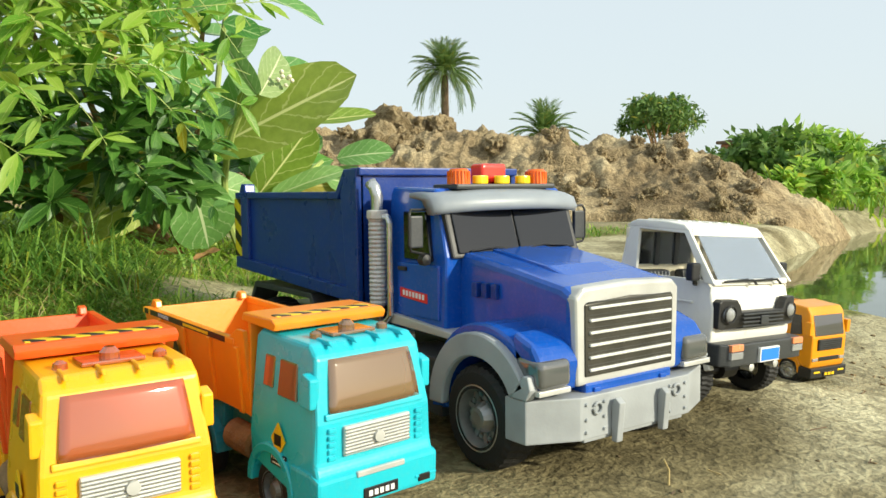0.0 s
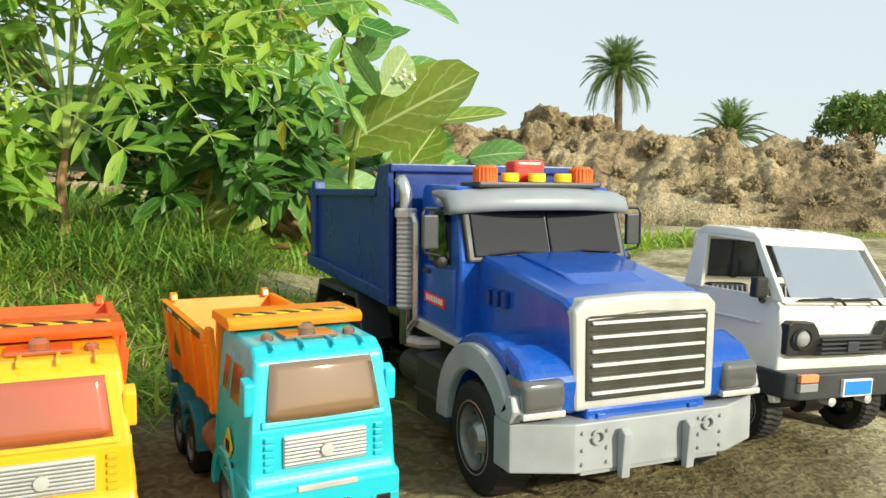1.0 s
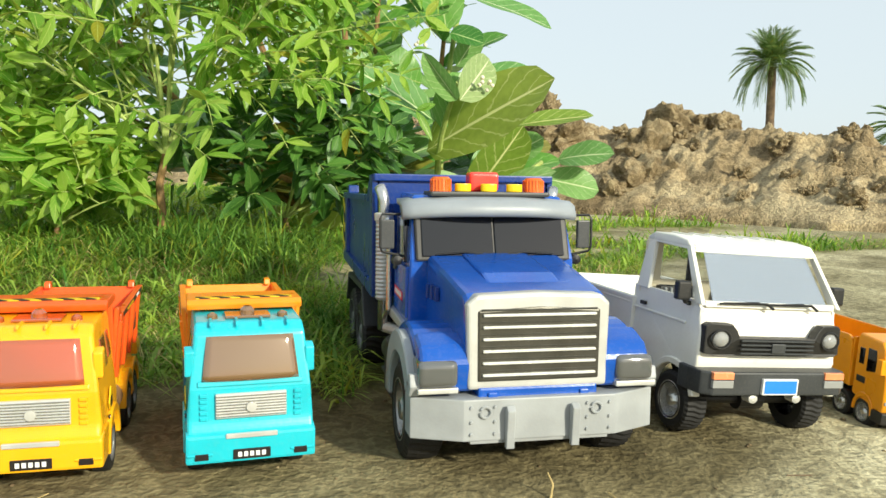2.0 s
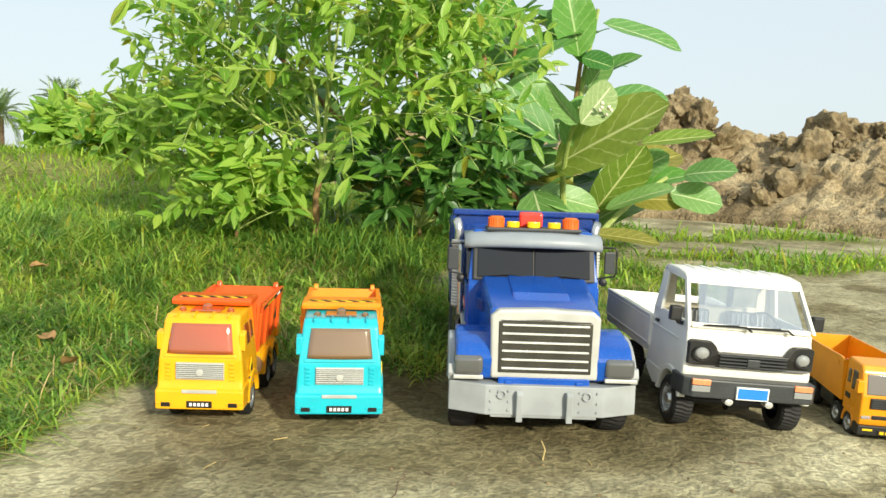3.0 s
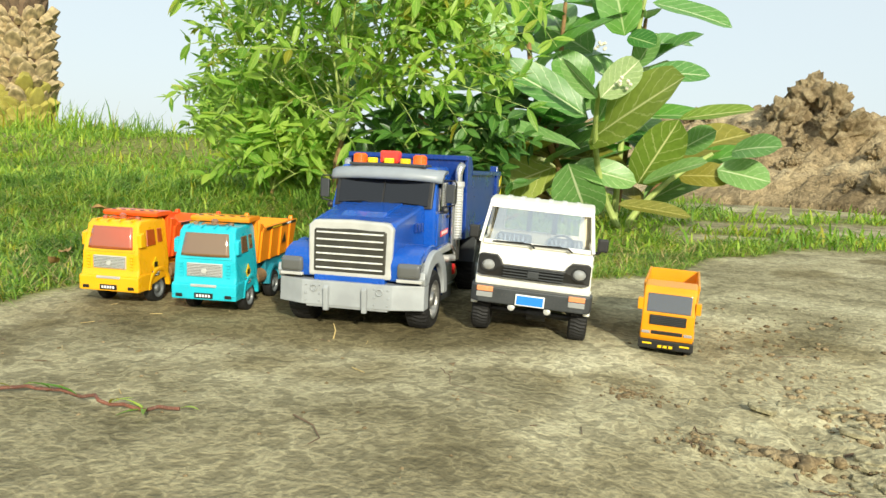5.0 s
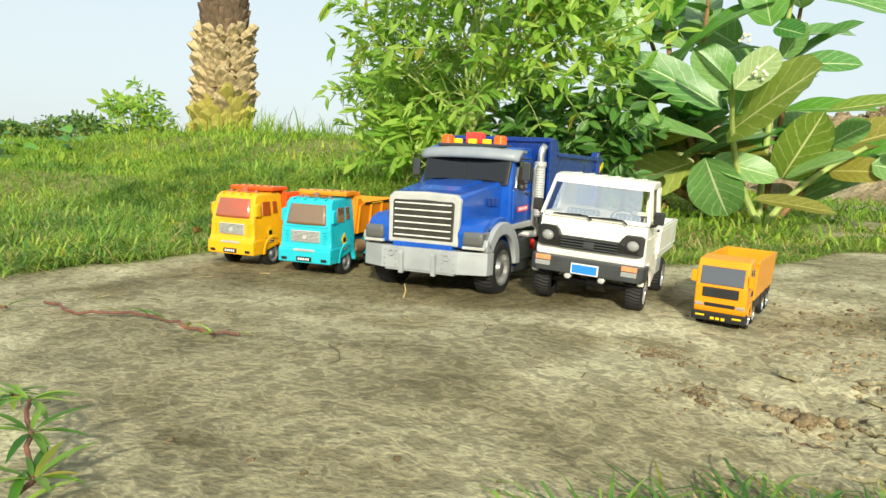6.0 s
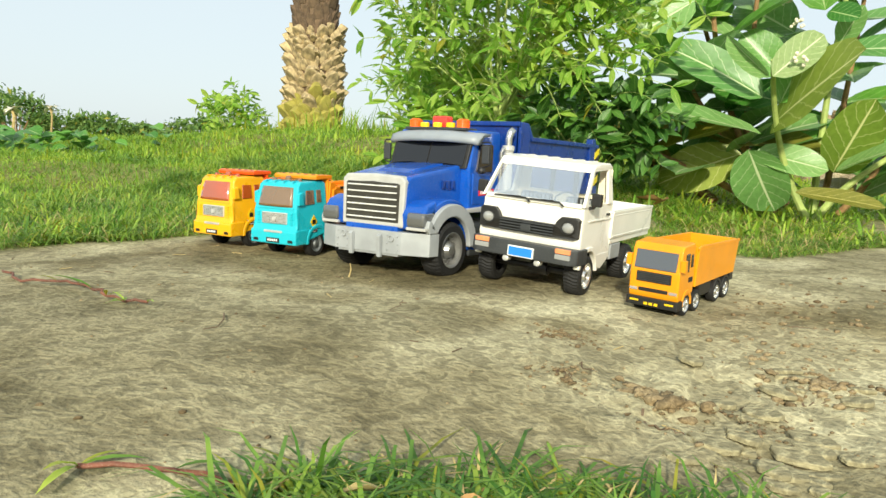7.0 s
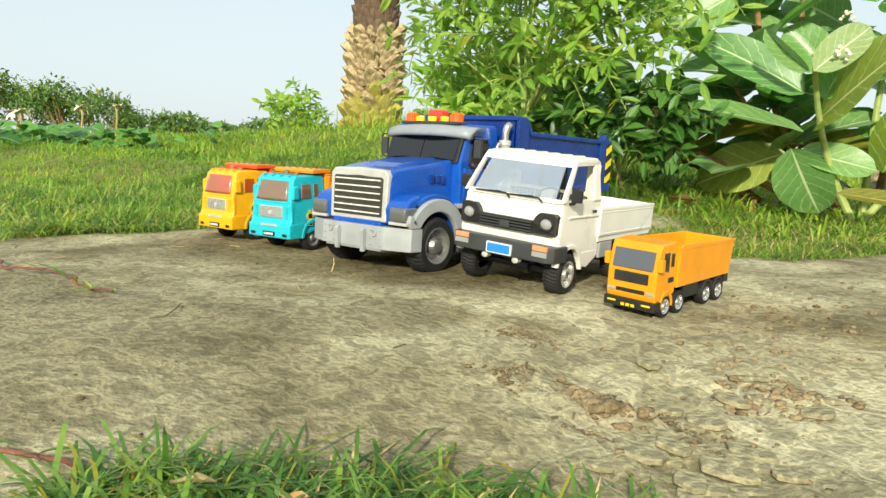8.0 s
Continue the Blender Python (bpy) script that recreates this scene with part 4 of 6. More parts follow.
# ---- small friction tippers ----
def tipper(label, cab_material, chassis_material, bed_material, glass_material):
    T = thing("tipper_truck", label, "toy truck", "pair of small tippers")
    def cabshape(p):
        k = max(0, (p.z - 0.075) / 0.06)
        return (p.x * (1 - 0.14 * k), p.y + 0.006 * k * (1 if p.y < 0.03 else 0), p.z)
    bm = prism([(0.002, 0.022), (-0.003, 0.03), (-0.003, 0.048), (0.0, 0.056), (0.0, 0.082), (0.004, 0.125), (0.012, 0.132), (0.08, 0.133), (0.086, 0.128), (0.086, 0.06), (0.084, 0.04)], -0.049, 0.049, "x", 0.0035, 3, shape=cabshape)
    cab = part("cab", bm, cab_material, T)
    bm = prism([(-0.0055, 0.024), (-0.0055, 0.047), (0.004, 0.05), (0.03, 0.05), (0.03, 0.024)], -0.0505, 0.0505, "x", 0.0025)
    for s in (-1, 1):
        box(*sorted((s * 0.03, s * 0.0495)), -0.0065, 0.0, 0.0305, 0.0325, 0.0006, 1, bm=bm)
    bmp = part("front_skirt", bm, cab_material, cab)
    part("windscreen", bowed_pane(0.0375, 0.0885, 0.1225, 0.0, 0.0085, 0.0022, 0.004), glass_material, cab, "brown tinted windscreen", True)
    fr = prism([(-0.001, 0.0845), (0.0, 0.0885), (0.006, 0.0885), (0.005, 0.0845)], -0.041, 0.041, "x", 0.001)
    part("windscreen_frame", fr, cab_material, cab)
    g = part("grille", box(-0.0275, 0.0275, -0.0022, 0.002, 0.0585, 0.0785, 0.0006, 1), SILVER, cab, "silver ribbed grille")
    for k in range(8):
        z = 0.0605 + k * 0.0023
        part("slat", box(-0.0272, 0.0272, -0.0034, -0.002, z - 0.0006, z + 0.0006, 0.0003, 1), CHROME, g)
    part("badge", turned([(-0.0046, 0.0006), (-0.0044, 0.004), (-0.002, 0.0042)], 16, "y", (0, 0, 0.0675)), SILVER, g)
    part("trim_strip", box(-0.02, 0.02, -0.0068, -0.004, 0.0435, 0.0475, 0.0006, 1), SILVER, bmp)
    pl = part("number_plate", box(-0.0145, 0.0145, -0.0066, -0.004, 0.0265, 0.0345, 0.0004, 1), STICK_BLACK, bmp, "black number plate with white bars")
    for k in range(5):
        part("bar", box(-0.0108 + 0.0046 * k, -0.0078 + 0.0046 * k, -0.0071, -0.006, 0.0287, 0.0325, 0), STICK_WHITE, pl)
    for s in (-1, 1):
        part("fog_lamp", box(*sorted((s * 0.033, s * 0.0435)), -0.0066, -0.004, 0.0275, 0.0325, 0.0004, 1), STICK_BLACK, bmp)
        for k in range(5):
            part("cheek_rib", box(*sorted((s * 0.0335, s * 0.0395)), -0.0018, 0.002, 0.0575 + k * 0.0046, 0.0605 + k * 0.0046, 0.0005, 1), cab_material, cab)
        # side windows, mirror, roof bits
        lean = lambda p: (p.x * (1 - 0.14 * max(0, (p.z - 0.075) / 0.06)), p.y, p.z)
        part("side_window", prism([(0.026, 0.092), (0.028, 0.117), (0.05, 0.117), (0.05, 0.092)], *sorted((s * 0.045, s * 0.0496)), "x", 0.0008, 1, shape=lean), glass_material, cab)
        part("quarter_window", prism([(0.057, 0.095), (0.057, 0.117), (0.07, 0.117), (0.07, 0.095)], *sorted((s * 0.045, s * 0.0496)), "x", 0.0008, 1, shape=lean), glass_material, cab)
        part("mirror", prism([(0.004, 0.092), (0.004, 0.112), (0.014, 0.115), (0.018, 0.092)], *sorted((s * 0.043, s * 0.0505)), "x", 0.0015), cab_material, cab)
        part("marker_lamp", turned([(0.131, 0.0045), (0.1355, 0.004), (0.137, 0.0015)], 12, "z", (s * 0.028, 0.032, 0)), glass_material, cab, "red roof marker lamp")
        st = part("diamond_sticker", prism([(0.036, 0.062), (0.045, 0.074), (0.054, 0.062), (0.045, 0.05)], *sorted((s * 0.049, s * 0.0500)), "x", 0), STICK_YELLOW, cab, "yellow diamond warning sticker")
        part("sign_figure", box(*sorted((s * 0.0499, s * 0.0503)), 0.0405, 0.0495, 0.058, 0.066, 0.0003, 1), STICK_BLACK, st)
        lb = part("word_sticker", box(*sorted((s * 0.049, s * 0.05005)), 0.035, 0.0545, 0.0435, 0.0525, 0), STICK_BLACK, cab)
        letters("TRUCK", 0.0058, pose(s * 0.0502, 0.0448, 0.0495, 90, 0, 90 if s > 0 else -90), STICK_WHITE, lb)
        part("print_bar", box(*sorted((s * 0.0499, s * 0.0503)), 0.038, 0.0515, 0.0448, 0.0458, 0), STICK_WHITE, lb)
        ar = ring_sector(0.055, 0.026, 0.0245, 0.031, -5, 185, *sorted((s * 0.04, s * 0.0515)), 14, 0.001)
        part("wheel_arch", ar, cab_material, cab)
    for k in range(4):
        x = -0.03 + 0.02 * k
        part("roof_rib", prism([(0.008, 0.1305), (0.012, 0.1335), (0.026, 0.1338), (0.028, 0.1305)], x - 0.0012, x + 0.0012, "x", 0.0004, 1), cab_material, cab)
    part("lamp_plate", box(-0.018, 0.018, 0.026, 0.048, 0.1325, 0.1348, 0.0008), glass_material, cab)
    part("roof_lamp", turned([(0.1345, 0.006), (0.138, 0.0058), (0.141, 0.003)], 14, "z", (0, 0.036, 0)), glass_material, cab, "red dome roof lamp")
    # chassis and wheels
    bm = box(-0.034, 0.034, 0.03, 0.26, 0.03, 0.06, 0.003)
    box(-0.048, 0.048, 0.245, 0.272, 0.052, 0.066, 0.0015, bm=bm)
    prism([(0.14, 0.045), (0.14, 0.066), (0.25, 0.066), (0.25, 0.045)], -0.042, 0.042, "x", 0.002, bm=bm)
    for s in (-1, 1):
        for y in (0.168, 0.214):
            ring_sector(y, 0.026, 0.0245, 0.031, 0, 180, *sorted((s * 0.034, s * 0.0495)), 12, 0.0008, bm)
    part("chassis", bm, chassis_material, T)
    for s in (-1, 1):
        part("side_tank", turned([(0.094, 0.009), (0.096, 0.012), (0.13, 0.012), (0.132, 0.009)], 16, "y", (s * 0.036, 0, 0.042)), BARK, T)
        for y in (0.055, 0.168, 0.214):
            wheel(T, s * 0.041, y, 0.0225, 0.0228, 0.015, s, RIM, 8, False)
    # tipper body
    flare = lambda p: (p.x * (1 + 0.1 * (p.z - 0.07) / 0.05), p.y, p.z)
    bed = part("bed_floor", box(-0.042, 0.042, 0.09, 0.262, 0.0665, 0.072, 0.001), bed_material, T)
    for s in (-1, 1):
        side = part("bed_side", prism([(0.09, 0.067), (0.09, 0.13), (0.1, 0.13), (0.115, 0.121), (0.272, 0.121), (0.262, 0.067)], *sorted((s * 0.0425, s * 0.046)), "x", 0.0008, shape=flare), bed_material, T)
        part("top_rail", box(*sorted((s * 0.0455, s * 0.0515)), 0.105, 0.273, 0.1165, 0.122, 0.001), bed_material, side)
        for y in (0.1, 0.145, 0.19, 0.235):
            part("side_rib", prism([(y - 0.003, 0.067), (y - 0.003, 0.117), (y + 0.003, 0.117), (y + 0.003, 0.067)], *sorted((s * 0.0445, s * 0.0485)), "x", 0.0008, 1, shape=flare), bed_material, side)
        strip = part("print_strip", box(*sorted((s * 0.0513, s * 0.0518)), 0.118, 0.256, 0.1172, 0.1215, 0), STICK_BLACK, side, "black printed strip")
        letters("POWERFUL", 0.0042, pose(s * 0.0519, 0.228, 0.1193, 90, 0, 90 if s > 0 else -90), STICK_WHITE, strip)
        part("print_bar", box(*sorted((s * 0.0515, s * 0.052)), 0.145, 0.19, 0.1182, 0.1204, 0), STICK_YELLOW, strip)
        part("hazard_strip", box(*sorted((s * 0.0513, s * 0.0518)), 0.257, 0.272, 0.1172, 0.1215, 0), HAZARD_FINE, side)
        part("triangle_sticker", prism([(0.195, 0.088), (0.205, 0.106), (0.215, 0.088)], *sorted((s * 0.0485, s * 0.0488)), "x", 0, shape=flare), STICK_BLACK, side)
        part("rear_ear", prism([(0.262, 0.121), (0.264, 0.127), (0.27, 0.128), (0.275, 0.121)], *sorted((s * 0.038, s * 0.044)), "x", 0.001), bed_material, T)
    part("headboard", box(-0.0465, 0.0465, 0.088, 0.0915, 0.067, 0.14, 0.0008), bed_material, T)
    wing = part("canopy", prism([(0.054, 0.135), (0.052, 0.1402), (0.057, 0.1432), (0.098, 0.1425), (0.1, 0.136)], -0.0475, 0.0475, "x", 0.0015), bed_material, T, "bed canopy over the cab roof")
    part("canopy_strip", box(-0.04, 0.04, 0.062, 0.07, 0.1428, 0.1437, 0), HAZARD_FINE, wing, "black strip with yellow chevrons")
    part("tailgate", prism([(0.258, 0.067), (0.268, 0.121), (0.272, 0.121), (0.262, 0.067)], -0.047, 0.047, "x", 0.0008), bed_material, T)
    return T


# ---- smallest amber tipper on four axles ----
def small_tipper():
    T = thing("small_tipper_truck", "small amber-yellow toy tipper with black chassis and chrome wheels", "toy truck")
    bm = prism([(0.0, 0.022), (-0.003, 0.03), (-0.002, 0.06), (0.006, 0.09), (0.012, 0.097), (0.056, 0.099), (0.06, 0.094), (0.06, 0.03)], -0.034, 0.034, "x", 0.003, 3)
    cab = part("cab", bm, AMBER, T, "amber-yellow cab")
    part("windscreen", prism([(-0.0025, 0.0625), (0.0042, 0.0875), (0.008, 0.0875), (0.001, 0.0625)], -0.0285, 0.0285, "x", 0.001), PANE, cab, "pale reflective windscreen")
    g = part("grille", box(-0.0235, 0.0235, -0.0048, 0, 0.045, 0.0585, 0.0008), DARK, cab)
    for k in range(5):
        part("grille_bar", box(-0.022, 0.022, -0.0056, -0.004, 0.0465 + k * 0.0025, 0.0475 + k * 0.0025, 0, 1), CHARCOAL, g)
    part("lower_grille", box(-0.02, 0.02, -0.0042, 0, 0.0315, 0.0365, 0.0008), DARK, cab)
    for s in (-1, 1):
        part("headlamp", box(*sorted((s * 0.0215, s * 0.0325)), -0.0042, 0, 0.0315, 0.0355, 0.0006, 1), LENS, cab)
        part("side_window", prism([(0.016, 0.063), (0.02, 0.086), (0.036, 0.086), (0.036, 0.06)], *sorted((s * 0.0325, s * 0.0346)), "x", 0.0006, 1), SMOKE, cab)
        part("quarter_window", box(*sorted((s * 0.0325, s * 0.0346)), 0.042, 0.052, 0.066, 0.084, 0.0006, 1), SMOKE, cab)
        part("side_vent", box(*sorted((s * 0.0325, s * 0.0348)), 0.036, 0.053, 0.046, 0.053, 0.0006, 1), DARK, cab)
        part("mirror", prism([(-0.002, 0.064), (-0.002, 0.08), (0.008, 0.08), (0.009, 0.064)], *sorted((s * 0.0335, s * 0.0405)), "x", 0.0012), AMBER, cab)
        part("wheel_arch", ring_sector(0.034, 0.016, 0.0155, 0.021, -5, 185, *sorted((s * 0.026, s * 0.0352)), 12, 0.0008), AMBER, cab)
    bmp = part("bumper", box(-0.0355, 0.0355, -0.006, 0.016, 0.011, 0.0235, 0.0015), DARK, T, "black front bumper")
    pl = part("number_plate", box(-0.012, 0.012, -0.0072, -0.005, 0.0125, 0.0185, 0.0004, 1), STICK_BLACK, bmp)
    for k in range(3):
        part("bar", box(-0.0098 + 0.007 * k, -0.0048 + 0.007 * k, -0.0077, -0.006, 0.0138, 0.0175, 0), STICK_YELLOW, pl)
    for s in (-1, 1):
        part("bumper_lamp", box(*sorted((s * 0.018, s * 0.03)), -0.0066, -0.004, 0.017, 0.0195, 0.0003, 1), STICK_YELLOW, bmp)
    bm = box(-0.02, 0.02, 0.02, 0.255, 0.018, 0.036, 0.0015)
    box(-0.033, 0.033, 0.245, 0.262, 0.024, 0.036, 0.001, bm=bm)
    for s in (-1, 1):
        box(*sorted((s * 0.02, s * 0.032)), 0.098, 0.15, 0.018, 0.037, 0.0015, bm=bm)
        for y in (0.18, 0.222):
            ring_sector(y, 0.0155, 0.0165, 0.021, 10, 170, *sorted((s * 0.02, s * 0.034)), 10, 0.0006, bm)
    part("chassis", bm, DARK, T)
    for s in (-1, 1):
        for y in (0.034, 0.08, 0.178, 0.224):
            wheel(T, s * 0.0285, y, 0.0152, 0.0155, 0.011, s, CHROME, 8, False).scale = (1, 1.34, 1)
    flare = lambda p: (p.x * (1 + 0.06 * (p.z - 0.04) / 0.05), p.y, p.z)
    part("bed_floor", box(-0.033, 0.033, 0.066, 0.256, 0.0365, 0.041, 0.001), AMBER, T)
    for s in (-1, 1):
        side = part("bed_side", prism([(0.066, 0.0365), (0.066, 0.09), (0.074, 0.093), (0.264, 0.087), (0.256, 0.0365)], *sorted((s * 0.0325, s * 0.035)), "x", 0.0006, 1, shape=flare), AMBER, T)
        part("top_rail", prism([(0.066, 0.0865), (0.066, 0.0905), (0.074, 0.0935), (0.266, 0.0875), (0.266, 0.0835)], *sorted((s * 0.0345, s * 0.0375)), "x", 0.0005, 1), AMBER, side)
    part("headboard", box(-0.0345, 0.0345, 0.065, 0.068, 0.0365, 0.0925, 0.0006, 1), AMBER, T)
    part("tailgate", prism([(0.252, 0.0365), (0.26, 0.087), (0.264, 0.087), (0.256, 0.0365)], -0.035, 0.035, "x", 0.0006, 1), AMBER, T)
    return T


def seat_on_ground(ob, x, y, turn, back, lean=0.0, stretch=(1, 1, 1)):
    """Stand a truck on the mud: front at (x, y), turned by so many degrees, wheels along the slope."""
    c, s = math.cos(radians(turn)), math.sin(radians(turn))
    z0 = float(land(x - s * 0.05, y + c * 0.05))
    z1 = float(land(x - s * back, y + c * back))
    pitch = math.degrees(math.atan2(z1 - z0, back - 0.05))
    z = z0 - 0.05 * (z1 - z0) / (back - 0.05)
    ob.matrix_world = pose(x, y, z - 0.0008, 0, 0, turn) @ pose(0, 0, 0, pitch, lean, 0) @ Matrix.Diagonal((*stretch, 1))


blue_truck()
seat_on_ground(pickup(), 0.2447, 0.044, 4.6, 0.25, 3.6, (1.117, 0.965, 0.95))
seat_on_ground(tipper("small turquoise toy tipper with orange bed and brown windows", CYAN, TEAL, ORANGE, BRONZE), -0.2335, 0.018, 6.0, 0.2)
seat_on_ground(tipper("small yellow toy tipper with red bed and red-brown windows", YELLOW, YELLOW, RED, RUST), -0.394, 0.017, 2.0, 0.2)
seat_on_ground(small_tipper(), 0.4315, 0.068, -3.2, 0.17, 2.1, (1.02, 0.79, 0.98))


# ---- ground and pond ----
def spaced(fine0, fine1, d, far0, far1, grow=1.13):
    v = list(np.arange(fine0, fine1 + d / 2, d))
    for sign, end in ((-1, far0), (1, far1)):
        s = d
        while (v[0] > end if sign < 0 else v[-1] < end):
            s *= grow
            if sign < 0:
                v.insert(0, v[0] - s)
            else:
                v.append(v[-1] + s)
    return np.array(v)


def grid_mesh(name, X, Y, Z, material):
    ny, nx = X.shape
    co = np.stack([X, Y, Z], -1).reshape(-1, 3)
    i = np.arange(ny * nx).reshape(ny, nx)
    q = np.stack([i[:-1, :-1], i[:-1, 1:], i[1:, 1:], i[1:, :-1]], -1).reshape(-1, 4)
    me = bpy.data.meshes.new(name)
    me.from_pydata(co.tolist(), [], q.tolist())
    me.polygons.foreach_set("use_smooth", [True] * len(me.polygons))
    me.materials.append(material)
    return me


gx, gy = spaced(-1.0, 1.2, 0.012, -900, 900), spaced(-1.0, 1.1, 0.012, -900, 900)
GX, GY = np.meshgrid(gx, gy)
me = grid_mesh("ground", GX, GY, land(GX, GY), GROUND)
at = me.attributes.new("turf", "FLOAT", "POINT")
dm = me.attributes.new("darkened", "FLOAT", "POINT")
# damp patch in the foreground, then damp blotches at random
darkened = 0.55 * step(fbm(GX * 3.4, GY * 3.4, 3, 61) + 0.9 - np.hypot((GX - 0.3) / 0.5, (GY + 0.45) / 0.32), -0.15, 0.45)
darkened = np.maximum(darkened, 0.8 * step(fbm(GX * 5, GY * 5, 3, 67), 0.12, 0.4))
# darker brown ellipse under and around the trucks' fronts
darkened = np.maximum(darkened, 0.95 * step(0.16 * fbm(GX * 7, GY * 7, 3, 71) + 1.0 - np.hypot((GX + 0.12) / 0.45, (GY - 0.12) / 0.28), -0.05, 0.3))
dm.data.foreach_set("value", darkened.reshape(-1).astype(np.float32))
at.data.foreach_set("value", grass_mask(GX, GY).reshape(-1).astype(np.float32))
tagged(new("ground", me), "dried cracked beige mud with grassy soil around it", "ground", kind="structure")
WATER_Z = -0.045
bm = bmesh.new()
bmesh.ops.create_grid(bm, x_segments=120, y_segments=80, size=1.0)
for v in bm.verts:
    v.co = Vector((3.75 + 2.7 * v.co.x, 0.6 + 2.3 * v.co.y, WATER_Z))
bmesh.ops.delete(bm, geom=[f for f in bm.faces if pond_mask(*np.array(f.calc_center_median())[:2]) < 0.12], context="FACES")
wat = part("pond_water", bm, WATER, None)
tagged(wat, "still greenish pond water mirroring sky and bushes", "water", kind="structure")


# ---- leaves and blades, gathered as arrays ----
class Soup:
    """Gathers many small pieces into one mesh."""
    def __init__(self):
        self.v, self.f, self.uv, self.n = [], [], [], 0

    def add(self, verts, faces, uvs):
        self.v.append(verts)
        self.f.extend([tuple(i + self.n for i in f) for f in faces])
        self.uv.append(np.concatenate([uvs[list(f)] for f in faces]))
        self.n += len(verts)

    def mesh(self, name, material):
        me = bpy.data.meshes.new(name)
        me.from_pydata(np.concatenate(self.v).tolist(), [], self.f)
        layer = me.uv_layers.new(name="UVMap")
        layer.data.foreach_set("uv", np.concatenate(self.uv).astype(np.float32).reshape(-1))
        me.polygons.foreach_set("use_smooth", [True] * len(me.polygons))
        me.materials.append(material)
        return me


def leaf_shape(length, width, along=6, across=4, fold=0.25, droop=0.15, blunt=0.6, wavy=0.0, seed=0):
    """A leaf along +Y from its base, upper side +Z: verts, faces, uvs."""
    rng = random.Random(seed)
    vs, us = [], []
    ph = rng.random() * 6
    for i in range(along + 1):
        s = i / along
        w = width / 2 * max(0.0, math.sin(math.pi * min(1, s ** (0.85 + 0.3 * (1 - blunt))))) ** blunt
        w = max(w, width * 0.012)
        for j in range(across + 1):
            u = j / across * 2 - 1
            z = fold * abs(u) * w - droop * length * s * s + wavy * width * math.sin(s * 9 + ph + u) * abs(u)
            vs.append((u * w, s * length, z))
            us.append((j / across, s))
    fs = []
    k = across + 1
    for i in range(along):
        for j in range(across):
            a = i * k + j
            fs.append((a, a + 1, a + k + 1, a + k))
    return np.array(vs), fs, np.array(us)


def aim(base, tip, up):
    """The turn that takes +Y to the way from base to tip, with +Z near up."""
    y = (Vector(tip) - Vector(base)).normalized()
    z = Vector(up) - y * Vector(up).dot(y)
    z = z.normalized() if z.length > 1e-4 else y.orthogonal().normalized()
    x = y.cross(z)
    return Matrix((x, y, z)).transposed()


def moved(shape, turn, base, scale=1.0):
    v, f, u = shape
    return (v * scale) @ np.array(turn).T + np.array(base), f, u


# ---- dirt mound ----
RIDGE = [(-0.6, 5.6, 0.45), (0.6, 4.75, 0.6), (1.3, 4.2, 0.64), (1.85, 3.7, 0.5), (2.3, 3.2, 0.48), (2.6, 2.75, 0.45), (2.95, 2.3, 0.4), (3.2, 2.08, 0.24), (3.4, 1.95, 0.1), (3.6, 1.85, 0.0)]


def mound_height(x, y):
    best = np.zeros_like(x)
    for (x0, y0, h0), (x1, y1, h1) in zip(RIDGE, RIDGE[1:]):
        dx, dy = x1 - x0, y1 - y0
        t = np.clip(((x - x0) * dx + (y - y0) * dy) / (dx * dx + dy * dy), 0, 1)
        d = np.hypot(x - x0 - t * dx, y - y0 - t * dy)
        h = h0 + t * (h1 - h0)
        w = 0.35 + 1.05 * h
        k = np.clip(1 - d / w, 0, 1)
        best = np.maximum(best, h * k ** 0.85)
    lump = np.abs(fbm(x * 2.6, y * 2.6, 3, 31)) * 0.1 + (0.5 - np.abs(fbm(x * 6, y * 6, 4, 37))) * 0.06 + 0.03 * fbm(x * 22, y * 22, 4, 39)
    gully = np.abs(fbm((x - y) * 7, (x + y) * 1.8, 5, 41)) * 0.085 + np.abs(fbm((x - y) * 17, (x + y) * 5, 4, 43)) * 0.03
    return best + np.where(best > 0.02, (lump + gully - 0.09) * np.minimum(1, best * 4), -0.06)


mx, my = np.meshgrid(np.arange(-1.2, 4.4, 0.016), np.arange(1.2, 6.6, 0.016))
MH = mound_height(mx, my)
wx, wy = mx + 0.05 * fbm(mx * 5, my * 5, 3, 51), my + 0.05 * fbm(mx * 5, my * 5, 3, 57)
me = grid_mesh("dirt_mound", wx, wy, land(mx, my) + MH, CLAY)
keep = bmesh.new()
keep.from_mesh(me)
near = MH.copy()
for sx, sy in ((1, 0), (-1, 0), (0, 1), (0, -1)):
    near = np.maximum(near, np.roll(np.roll(MH, sx * 2, 0), sy * 2, 1))
flat = (near.reshape(-1) < -0.03)
keep.verts.ensure_lookup_table()
bmesh.ops.delete(keep, geom=[v for v, k in zip(keep.verts, flat) if k], context="VERTS")
keep.to_mesh(me)
keep.free()
tagged(new("dirt_mound", me), "long heap of rough brown dug-out earth", "earth mound", kind="stuff")


